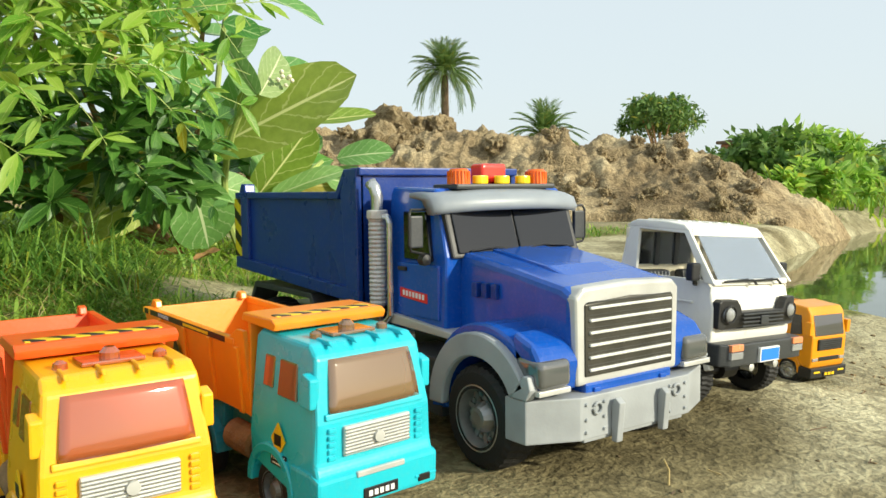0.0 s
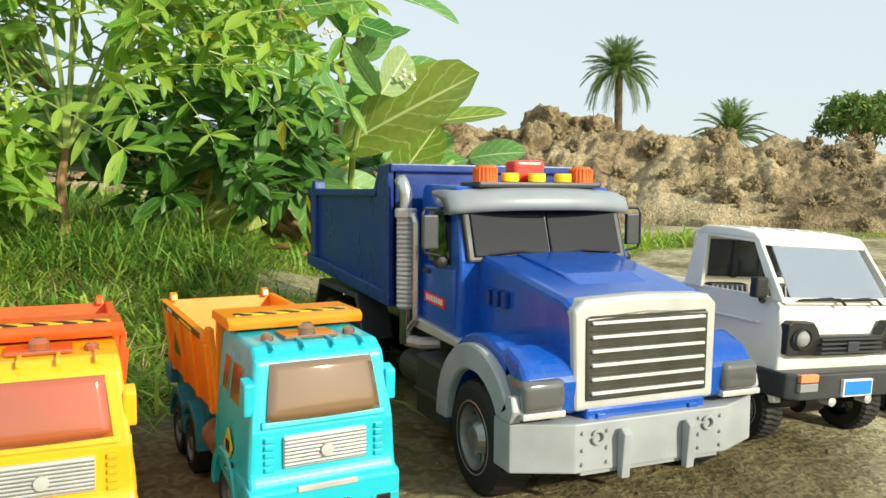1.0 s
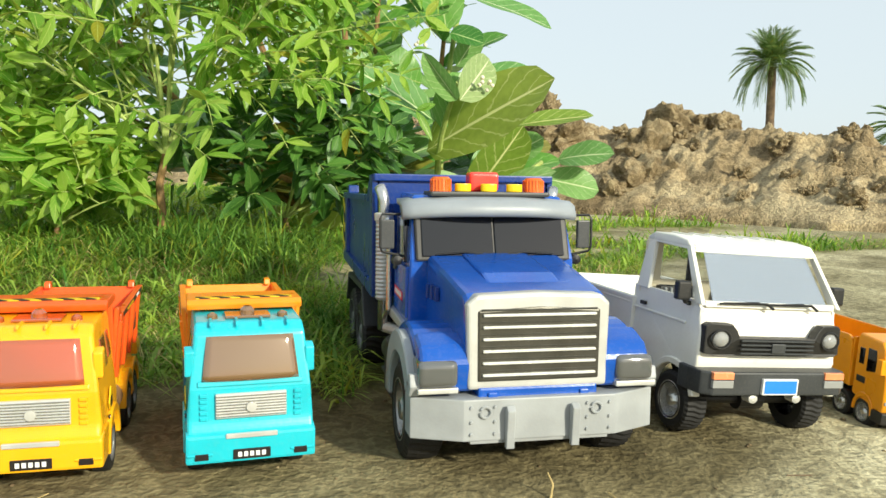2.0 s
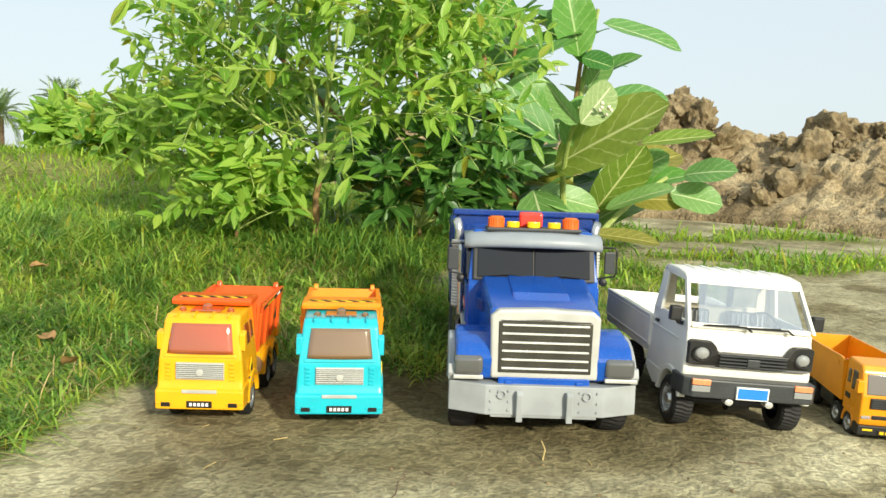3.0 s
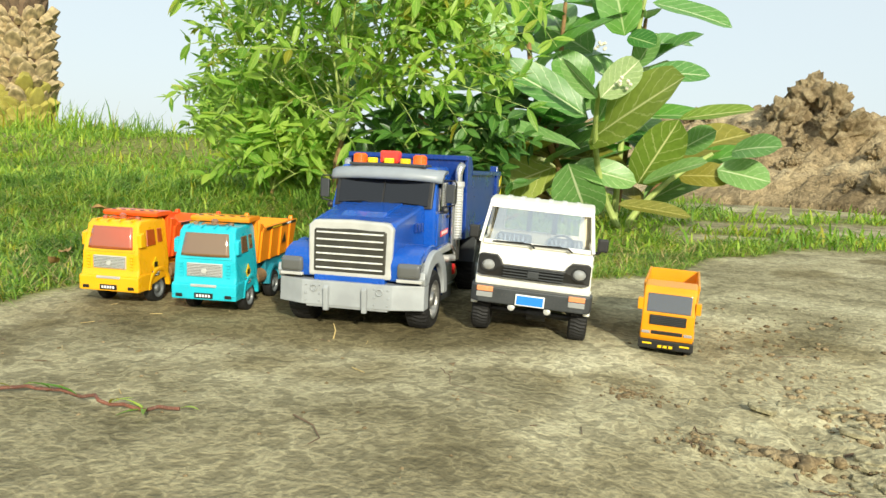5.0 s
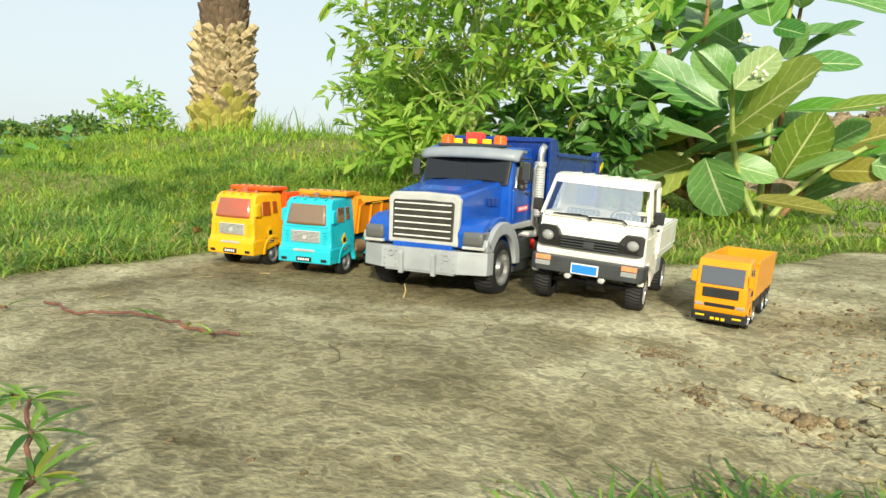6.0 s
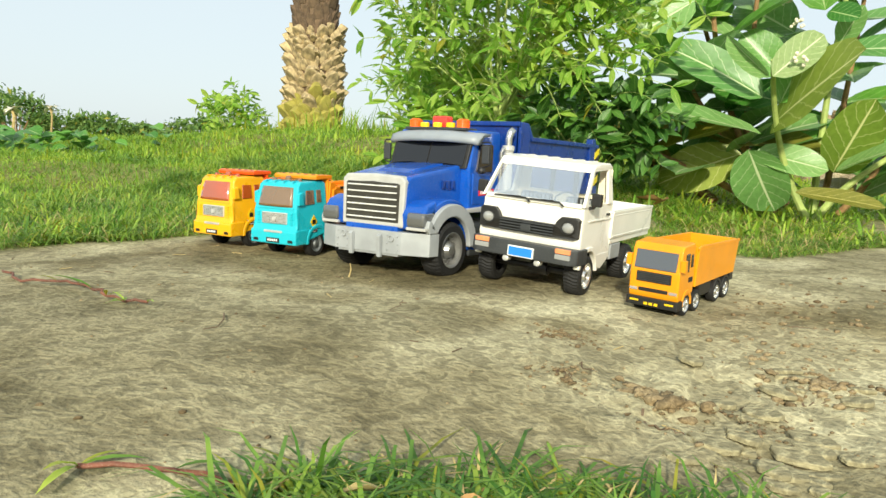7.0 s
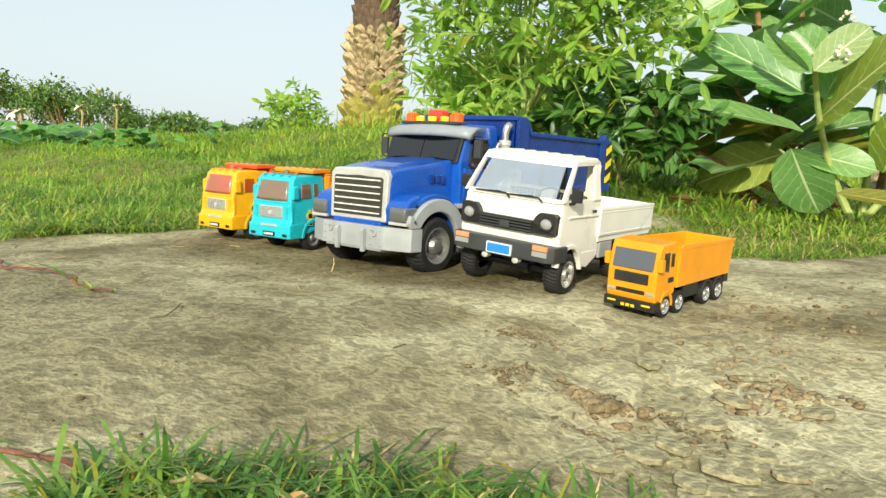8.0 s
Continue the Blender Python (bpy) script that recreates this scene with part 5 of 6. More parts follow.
def clod_mesh(seed, rough=0.35, sub=3):
    bm = bmesh.new()
    bmesh.ops.create_icosphere(bm, subdivisions=sub, radius=1)
    for v in bm.verts:
        p = v.co.normalized()
        d = noise.voronoi(p * 1.7 + Vector((seed, 2 * seed, 0)))[0]
        e = noise.voronoi(p * 4.5 + Vector((seed, 0, seed)))[0]
        k = 0.75 + 0.55 * min(0.6, d[1] - d[0]) + 0.22 * min(0.5, e[1] - e[0]) + 0.1 * noise.noise(p * 12 + Vector((seed, seed, 0))) + rough * noise.noise(p * 1.3 + Vector((seed, 0, 0))) + rough * 0.5 * noise.noise(p * 3.1 + Vector((0, seed, 0)))
        v.co = p * k
    me = bpy.data.meshes.new("clod")
    bm.to_mesh(me)
    bm.free()
    me.polygons.foreach_set("use_smooth", [True] * len(me.polygons))
    me.materials.append(CLAY)
    return me


rng = random.Random(4)
CLODS = [clod_mesh(k * 3.7, 0.48, 4) for k in range(6)]
for me in CLODS:
    me.polygons.foreach_set("use_smooth", [False] * len(me.polygons))
spots = [(1.30, 4.05, 0.80, 0.13), (1.45, 3.75, 0.52, 0.17), (1.98, 3.55, 0.56, 0.16), (2.12, 3.48, 0.58, 0.12), (1.82, 3.45, 0.42, 0.17), (1.65, 3.2, 0.26, 0.16), (1.8, 3.15, 0.24, 0.13),
         (1.5, 3.15, 0.2, 0.12), (2.25, 3.4, 0.6, 0.10), (1.15, 3.9, 0.6, 0.12), (1.4, 4.0, 0.66, 0.15), (0.98, 3.8, 0.45, 0.12)]
for k in range(190):
    t = rng.random() * 7.0
    i = min(int(t), 7)
    (x0, y0, h0), (x1, y1, h1) = RIDGE[i], RIDGE[i + 1]
    f = t - int(t)
    out = rng.uniform(-0.1, 0.75)
    x, y = x0 + f * (x1 - x0) - out * 0.6, y0 + f * (y1 - y0) - out * 0.8
    spots.append((x, y, None, 0.01 + 0.05 * rng.random() ** 2.5))
for x, y, z, r in spots:
    g = float(land(x, y) + max(0, float(mound_height(np.array([x]), np.array([y]))[0])))
    ob = tagged(new("earth_clod", rng.choice(CLODS)), "lump of dry brown earth on the mound", "clod", "clods on the mound")
    zz = g + r * 0.2 if z is None else min(z, g + r * 0.75)
    ob.matrix_world = pose(x, y, zz, rng.uniform(0, 360), rng.uniform(0, 360), rng.uniform(0, 360)) @ Matrix.Diagonal((r, r * rng.uniform(0.7, 1), r * rng.uniform(0.7, 1.1), 1))

# crumbs of mud lying about
soup = Soup()
small = bmesh.new()
bmesh.ops.create_icosphere(small, subdivisions=1, radius=1)
cv = np.array([v.co[:] for v in small.verts])
cf = [tuple(v.index for v in f.verts) for f in small.faces]
small.free()
cu = np.zeros((len(cv), 2))
nr = np.random.RandomState(5)
def crumbs(n, cx, cy, sx, sy, r0, r1):
    for _ in range(n):
        x, y = cx + nr.randn() * sx, cy + nr.randn() * sy
        r = r0 + (r1 - r0) * nr.rand() ** 3
        v = cv * (0.6 + 0.7 * nr.rand(len(cv), 1)) * np.array([r, r * (0.6 + nr.rand()), r * 0.55])
        soup.add(v + np.array([x, y, float(land(x, y)) + r * 0.15]), cf, cu)
crumbs(150, 0.552, -0.212, 0.02, 0.01, 0.002, 0.012)
crumbs(420, 0.62, -0.22, 0.06, 0.035, 0.0006, 0.004)
crumbs(260, 0.65, -0.065, 0.03, 0.028, 0.0008, 0.007)
crumbs(130, 0.458, -0.235, 0.02, 0.016, 0.0008, 0.004)
crumbs(130, 0.395, -0.108, 0.022, 0.014, 0.0008, 0.004)
crumbs(300, 0.6, 0.15, 0.07, 0.14, 0.0008, 0.006)
crumbs(420, 0.1, -0.1, 0.4, 0.3, 0.0005, 0.003)
crumbs(120, 0.5, -0.6, 0.12, 0.06, 0.0008, 0.005)
tagged(new("mud_crumbs", soup.mesh("mud_crumbs", CRUMB)), "scattered crumbs and flakes of dry mud", "soil", kind="stuff")


# flakes of lifted mud crust with dark gaps
def flake(cx, cy, r, turn, seed):
    rg = random.Random(seed)
    n = rg.randint(6, 9)
    pts = [(r * rg.uniform(0.6, 1.1) * math.cos(2 * math.pi * k / n) * 1.5, r * rg.uniform(0.6, 1.1) * math.sin(2 * math.pi * k / n)) for k in range(n)]
    b = prism(pts, 0, 0.004 + r * 0.08, "z", 0.001, 1)
    me = bpy.data.meshes.new("mud_flake")
    b.to_mesh(me)
    b.free()
    me.materials.append(GROUND)
    ob = tagged(new("mud_flake", me), "curled flake of dry mud crust on the ground", "mud flake", "mud flakes")
    ob.matrix_world = pose(cx, cy, float(land(cx, cy)) - 0.0015, rg.uniform(-7, 7), rg.uniform(-7, 7), turn)


for k in range(34):
    cx, cy = ((0.63, -0.2), (0.65, -0.06), (0.645, -0.245))[k % 3]
    flake(cx + rng.gauss(0, 0.045), cy + rng.gauss(0, 0.03), rng.uniform(0.008, 0.02), rng.uniform(-30, 10), k)


# cracks: thin dark slits let into the mud
def crack(points, w, seed):
    rg = random.Random(seed)
    pts = []
    for (x0, y0), (x1, y1) in zip(points, points[1:]):
        for k in range(8):
            f = k / 8
            pts.append((x0 + f * (x1 - x0) + rg.gauss(0, 0.002), y0 + f * (y1 - y0) + rg.gauss(0, 0.002)))
    s = [(x, y, float(land(x, y)) - 0.0002) for x, y in pts]
    b = tube(s, w, 5, taper=0.3)
    for v in b.verts:
        v.co.z = float(land(v.co.x, v.co.y)) + 0.0004 if v.co.z > float(land(v.co.x, v.co.y)) else v.co.z
    tagged(part("ground_crack", b, PALM_DARK, None), "thin dark crack in the dried mud", "crack", "cracks in the mud")


crack([(0.544, -0.255), (0.586, -0.285), (0.601, -0.26)], 0.0014, 1)
crack([(0.636, -0.211), (0.673, -0.23), (0.687, -0.205)], 0.002, 2)
crack([(0.644, -0.257), (0.669, -0.259), (0.694, -0.258)], 0.0022, 3)
crack([(0.613, -0.076), (0.659, -0.11), (0.69, -0.078)], 0.002, 4)
crack([(0.17, -0.13), (0.2, -0.2), (0.27, -0.22)], 0.0009, 5)
crack([(-0.15, -0.08), (-0.16, -0.16), (-0.15, -0.22)], 0.0009, 6)
crack([(0.444, -0.251), (0.455, -0.238), (0.467, -0.239)], 0.0016, 7)
crack([(0.378, -0.107), (0.398, -0.105), (0.414, -0.113)], 0.0015, 8)
crack([(0.613, -0.158), (0.64, -0.166), (0.659, -0.165)], 0.0018, 9)
crack([(0.449, -0.2), (0.462, -0.203), (0.473, -0.209)], 0.0014, 10)
crack([(0.588, 0.146), (0.615, 0.158), (0.642, 0.157)], 0.0016, 11)


# ---- grass ----
def blades(name, label, spots, material, length, width, lie=0.6, seed=0):
    """Curved blades on the given spots (x, y, size), joined."""
    r = np.random.RandomState(seed)
    n = len(spots)
    x, y, k = spots.T
    z = land(x, y)
    a = r.rand(n) * 2 * np.pi
    L = length * k * (0.5 + r.rand(n))
    W = width * np.sqrt(k) * (0.6 + 0.8 * r.rand(n))
    lean = lie * (0.15 + r.rand(n)) ** 0.8
    dx, dy = np.cos(a), np.sin(a)
    sx, sy = -dy, dx
    verts = np.zeros((n, 7, 3))
    for i, (s, w) in enumerate(((0, 0.8), (0.35, 1.0), (0.7, 0.75))):
        out, up = L * s * lean * (0.5 + 0.7 * s), L * s * (1 - 0.55 * lean * s)
        for j, sg in enumerate((-1, 1)):
            verts[:, 2 * i + j, 0] = x + dx * out + sg * sx * W * w / 2
            verts[:, 2 * i + j, 1] = y + dy * out + sg * sy * W * w / 2
            verts[:, 2 * i + j, 2] = z + up - 0.002
    out, up = L * lean * 1.2, L * (1 - 0.75 * lean)
    verts[:, 6] = np.stack([x + dx * out, y + dy * out, z + np.maximum(up, 0.003)], -1)
    i = (np.arange(n) * 7)[:, None]
    quads = np.concatenate([i + np.array([[0, 1, 3, 2]]), i + np.array([[2, 3, 5, 4]])])
    tris = i + np.array([[4, 5, 6]])
    me = bpy.data.meshes.new(name)
    me.from_pydata(verts.reshape(-1, 3).tolist(), [], quads.tolist() + tris.tolist())
    me.materials.append(material)
    return tagged(new(name, me), label, "grass", kind="stuff")


def scatter(n, x0, x1, y0, y1, seed, size=lambda x, y, r: 1 + 0 * x, want=grass_mask, clump=8.0):
    r = np.random.RandomState(seed)
    x, y = x0 + (x1 - x0) * r.rand(n), y0 + (y1 - y0) * r.rand(n)
    keep_ = (want(x, y) * (0.35 + 0.9 * vnoise(x * clump, y * clump, seed)) > r.rand(n) * 0.8 + 0.1)
    keep_ &= ~((np.abs(x) < 0.115) & (y > -0.05) & (y < 0.6))
    keep_ &= ~((np.abs(x - 0.245) < 0.085) & (y > 0) & (y < 0.4))
    keep_ &= ~((np.abs(x + 0.25) < 0.06) & (y > 0) & (y < 0.31))
    keep_ &= ~((np.abs(x + 0.39) < 0.06) & (y > 0) & (y < 0.31))
    x, y = x[keep_], y[keep_]
    return np.stack([x, y, size(x, y, r)], -1)


def thick(x, y, r):
    """Taller under the shrub and on the rise, short at the mud's edge."""
    return 0.3 + 0.4 * vnoise(x * 3, y * 3, 9) + 0.7 * vnoise(x * 11, y * 11, 19) ** 2 + 0.35 * step(-x, 0.2, 0.7) + 0.45 * step(y, 0.7, 1.1) * step(-x, -0.1, 0.2) + 1.1 * vnoise(x * 7, y * 7, 29) ** 3


blades("near_grass", "tangled green grass at the mud's edge", scatter(120000, -1.5, 0.75, -0.35, 1.5, 1, thick), GRASS, 0.033, 0.0019, 1.45, 1)
blades("lying_grass", "yellowish grass runners lying on the soil", scatter(12000, -1.3, 0.7, -0.3, 1.4, 2), STRAW, 0.05, 0.0013, 1.9, 2)
blades("coarse_grass", "coarse creeping grass with broad blades", scatter(18000, -1.3, 0.7, -0.35, 1.3, 9, lambda x, y, r: (0.4 + 0.8 * r.rand(len(x))) * (1 - 0.5 * step(x, 0.0, 0.2)), clump=14.0), GRASS, 0.055, 0.0042, 1.5, 9)
blades("shrub_foot_grass", "deep green grass at the foot of the shrub", scatter(9000, -0.62, -0.02, 0.72, 1.25, 10, lambda x, y, r: 0.6 + 0.8 * r.rand(len(x)), want=lambda x, y: step(-np.hypot((x + 0.33) / 0.3, (y - 0.98) / 0.25), -1.0, -0.5), clump=6.0), GRASS_DEEP, 0.075, 0.0026, 1.3, 10)
blades("front_tuft", "coarse green grass tuft on bare mud", scatter(60000, 0.3, 0.95, -0.9, -0.3, 3, lambda x, y, r: 0.3 + 0.9 * r.rand(len(x)) ** 1.5), GRASS_DEEP, 0.05, 0.003, 1.7, 3)
blades("tuft_straw", "dry straw in the grass tuft", scatter(2600, 0.3, 0.95, -0.9, -0.3, 13), STRAW, 0.04, 0.002, 1.7, 13)
blades("meadow_grass", "green grass on the rise", scatter(100000, -6.5, 1.6, 1.0, 7.0, 4, lambda x, y, r: 1.0 + 0.9 * r.rand(len(x)), clump=2.0), GRASS_FAR, 0.038, 0.0048, 1.1, 4)
blades("side_grass", "green grass on the flat beside the mud", scatter(75000, -5.5, -0.55, -1.0, 2.2, 5, lambda x, y, r: 0.8 + 0.7 * r.rand(len(x)), clump=7.0), GRASS_FAR, 0.027, 0.003, 1.2, 5)
blades("tall_grass", "tall grass round the palm trunk", scatter(1800, -5.0, -3.3, 3.6, 4.9, 6, lambda x, y, r: 1 + 1.2 * r.rand(len(x))), GRASS_FAR, 0.12, 0.006, 0.6, 6)
blades("path_grass", "patches of grass before the mound", scatter(14000, 0.5, 4.0, 0.9, 3.4, 7, lambda x, y, r: 0.8 + 0.6 * r.rand(len(x)), clump=2.5), GRASS, 0.022, 0.0036, 1.2, 7)
blades("bank_grass", "rough grass on the far bank", scatter(16000, 2.6, 9, 1.8, 7, 8, lambda x, y, r: 1 + 1.5 * r.rand(len(x)), want=lambda x, y: step(x * 0.5 + y, 4.0, 4.6) * (mound_height(x, y) < 0.02), clump=1.2), GRASS_FAR, 0.09, 0.012, 0.8, 8)


# ---- leafy plants ----
def leaf_object(parent, mesh_, base, tip, up, native):
    ob = new("leaf", mesh_)
    ob.parent = parent
    b, t = Vector(base), Vector(tip)
    k = (t - b).length / native
    ob.matrix_basis = Matrix.Translation(b) @ aim(b, t, up).to_4x4() @ Matrix.Diagonal((k, k, k, 1))
    return ob


def broad_mesh(ratio, material, seed):
    s = Soup()
    s.add(*leaf_shape(1.0, ratio, 10, 6, 0.3, 0.12, 0.48, 0.03, seed))
    return s.mesh("leaf", material)


def milkweed():
    """The broad-leaved plant behind the trucks: stems, large leaves in pairs, pale buds."""
    T = thing("milkweed_bush", "broad-leaved milkweed bush with big veined grey-green leaves", "bush")
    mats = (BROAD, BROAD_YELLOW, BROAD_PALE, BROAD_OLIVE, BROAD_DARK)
    # base, tip, width, material, fold, facing: the leaves that stand clear of the rest
    clear = [((0.212, 1.546, 0.34), (0.468, 1.27, 0.516), 0.2, 1, 0.22, (-0.1, -0.85, 0.5)), ((0.19, 1.52, 0.312), (-0.03, 1.258, 0.386), 0.105, 0, 0.3, (0.1, -0.55, 0.8)),
             ((0.209, 1.43, 0.41), (-0.045, 1.34, 0.572), 0.125, 0, 0.3, (0.3, -0.8, 0.5)), ((0.245, 1.332, 0.456), (0.144, 1.26, 0.553), 0.055, 0, 0.7, (-0.6, -0.7, 0.3)),
             ((0.253, 1.335, 0.456), (0.36, 1.415, 0.58), 0.095, 2, 0.3, (0.3, -0.9, 0.2)), ((0.372, 1.618, 0.559), (0.568, 1.6, 0.574), 0.09, 0, 0.25, (0.05, -0.75, 0.6)),
             ((0.37, 1.66, 0.212), (0.483, 1.52, 0.408), 0.15, 1, 0.2, (0.25, -0.95, 0.1)), ((0.388, 1.6, 0.216), (0.562, 1.5, 0.303), 0.085, 0, 0.25, (-0.3, -0.5, 0.8)),
             ((0.1, 1.67, 0.257), (-0.118, 1.545, 0.162), 0.155, 1, 0.15, (0.3, -0.85, 0.35)), ((0.321, 1.422, 0.15), (0.54, 1.5, 0.128), 0.065, 3, 0.3, (0.1, -0.6, 0.75)),
             ((0.186, 1.833, 0.655), (-0.02, 1.9, 0.79), 0.17, 0, 0.2, (0.4, -0.9, 0.2)), ((0.155, 1.54, 0.268), (0.225, 1.6, 0.078), 0.17, 0, 0.15, (-0.2, -0.9, 0.35)),
             ((0.17, 1.57, 0.262), (0.37, 1.6, 0.22), 0.1, 0, 0.2, (0.1, -0.85, 0.5)), ((0.38, 1.75, 0.807), (0.636, 1.72, 0.745), 0.115, 0, 0.25, (0.1, -0.6, 0.8)),
             ((0.298, 1.7, 0.693), (0.25, 1.64, 0.9), 0.15, 4, 0.2, (0.3, -0.9, -0.2)), ((0.483, 1.6, 0.42), (0.698, 1.55, 0.457), 0.075, 1, 0.3, (0.05, -0.6, 0.75)),
             ((0.5, 1.76, 0.33), (0.6, 1.7, 0.395), 0.09, 0, 0.2, (0.1, -0.9, 0.4)), ((0.5, 1.75, 0.245), (0.668, 1.7, 0.258), 0.095, 3, 0.2, (0.1, -0.85, 0.5)),
             ((-0.031, 1.5, 0.705), (-0.19, 1.4, 0.585), 0.13, 0, 0.25, (0.5, -0.75, 0.4)), ((-0.03, 1.55, 0.7), (0.06, 1.5, 0.83), 0.12, 4, 0.25, (0.2, -0.9, 0.1)),
             ((0.3, 1.72, 0.72), (0.2, 1.68, 0.83), 0.1, 0, 0.3, (-0.3, -0.8, 0.4)), ((0.31, 1.7, 0.69), (0.4, 1.66, 0.66), 0.08, 4, 0.3, (0.3, -0.8, 0.3)),
             ((0.34, 1.74, 0.6), (0.4, 1.7, 0.7), 0.075, 0, 0.3, (0.2, -0.9, 0.3)), ((-0.788, 1.5, 0.734), (-0.95, 1.45, 0.77), 0.075, 0, 0.3, (0, -0.6, 0.8)),
             ((-0.82, 1.5, 0.657), (-0.94, 1.45, 0.704), 0.05, 0, 0.3, (0, -0.6, 0.8)), ((0.24, 1.5, 0.4), (0.3, 1.5, 0.55), 0.1, 4, 0.2, (0.2, -0.9, 0.3)),
             ((0.2, 1.66, 0.42), (0.02, 1.6, 0.47), 0.13, 4, 0.2, (0.1, -0.7, 0.6)), ((0.2, 1.64, 0.5), (0.09, 1.6, 0.62), 0.13, 4, 0.2, (0.2, -0.9, 0.3)),
             ((0.4, 1.7, 0.24), (0.47, 1.72, 0.36), 0.12, 4, 0.2, (0.1, -0.9, 0.3)), ((0.66, 1.72, 0.33), (0.78, 1.6, 0.36), 0.1, 0, 0.2, (0.1, -0.8, 0.5)),
             ((0.62, 1.72, 0.27), (0.78, 1.68, 0.24), 0.12, 0, 0.2, (0.1, -0.8, 0.5))]
    for k, (base, tip, w, m, fold, up) in enumerate(clear):
        sp = Soup()
        sp.add(*leaf_shape(1.0, min(0.95, w / math.dist(base, tip)), 12, 8, fold, 0.04 + 0.05 * (k % 3), 0.44, 0.025, k))
        leaf_object(T, sp.mesh("leaf", mats[m]), base, tip, up, 1.0)
    # the rest of the plant, behind the shrub
    rg = random.Random(12)
    # mostly dark greens: the shade inside the plant is put into leaf colour
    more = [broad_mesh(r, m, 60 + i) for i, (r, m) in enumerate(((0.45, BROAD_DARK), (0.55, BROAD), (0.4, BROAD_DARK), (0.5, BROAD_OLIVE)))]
    stems = [((0.33, 1.63, 0.05), (0.2, 1.62, 0.25), (0.25, 1.34, 0.5), 0), ((0.33, 1.63, 0.05), (0.4, 1.64, 0.2), (0.6, 1.7, 0.32), 0),
             ((0.3, 1.8, 0.08), (0.3, 1.8, 0.5), (0.36, 1.74, 0.85), 0), ((0.2, 1.75, 0.08), (-0.05, 1.65, 0.5), (0.0, 1.58, 0.85), 10),
             ((0.1, 1.85, 0.1), (-0.25, 1.75, 0.5), (-0.35, 1.7, 1.05), 16), ((0.0, 1.8, 0.1), (-0.5, 1.7, 0.45), (-0.8, 1.6, 0.85), 16),
             ((0.0, 1.75, 0.1), (-0.3, 1.6, 0.3), (-0.6, 1.45, 0.42), 12), ((0.15, 1.75, 0.1), (-0.1, 1.6, 0.25), (-0.3, 1.4, 0.3), 10), ((0.2, 1.9, 0.1), (-0.1, 1.95, 0.5), (-0.2, 1.95, 0.9), 12),
             ((0.1, 1.78, 0.1), (0.08, 1.72, 0.4), (0.1, 1.7, 0.8), 14), ((0.3, 1.95, 0.1), (0.33, 2.0, 0.45), (0.36, 1.98, 0.8), 16), ((0.35, 1.95, 0.08), (0.45, 1.95, 0.2), (0.5, 1.95, 0.35), 10), ((0.15, 1.8, 0.1), (0.02, 1.7, 0.3), (-0.08, 1.6, 0.5), 14)]
    for a, b, c, n in stems:
        a, b, c = Vector(a), Vector(b), Vector(c)
        pts = [a.lerp(b, t).lerp(b.lerp(c, t), t) for t in [k / 8 for k in range(9)]]
        part("stem", tube(pts, 0.012, 8, taper=0.55), STEM if n < 5 else BARK, T)
        for k in range(n):
            p = pts[min(8, 2 + int(7 * k / max(n, 7)))]
            ang = k * 2.4 + rg.random()
            ln = rg.uniform(0.2, 0.32)
            d = Vector((math.cos(ang), math.sin(ang) * 0.9, rg.uniform(-0.1, 0.75))).normalized() * ln
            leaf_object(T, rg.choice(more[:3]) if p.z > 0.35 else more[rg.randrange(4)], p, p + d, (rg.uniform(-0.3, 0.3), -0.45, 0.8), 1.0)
    # pale buds
    bud = bmesh.new()
    bmesh.ops.create_icosphere(bud, subdivisions=2, radius=0.0055)
    budm = bpy.data.meshes.new("bud")
    bud.to_mesh(budm)
    bud.free()
    budm.materials.append(PETAL)
    for k in range(27):
        c = ((0.318, 1.335, 0.506), (0.18, 1.75, 0.74), (0.23, 1.7, 0.66))[k % 3]
        ob = new("bud", budm)
        ob.parent = T
        ob.location = (c[0] + rg.gauss(0, 0.009), c[1] + rg.gauss(0, 0.008), c[2] + rg.gauss(0, 0.009))
    return T


milkweed()


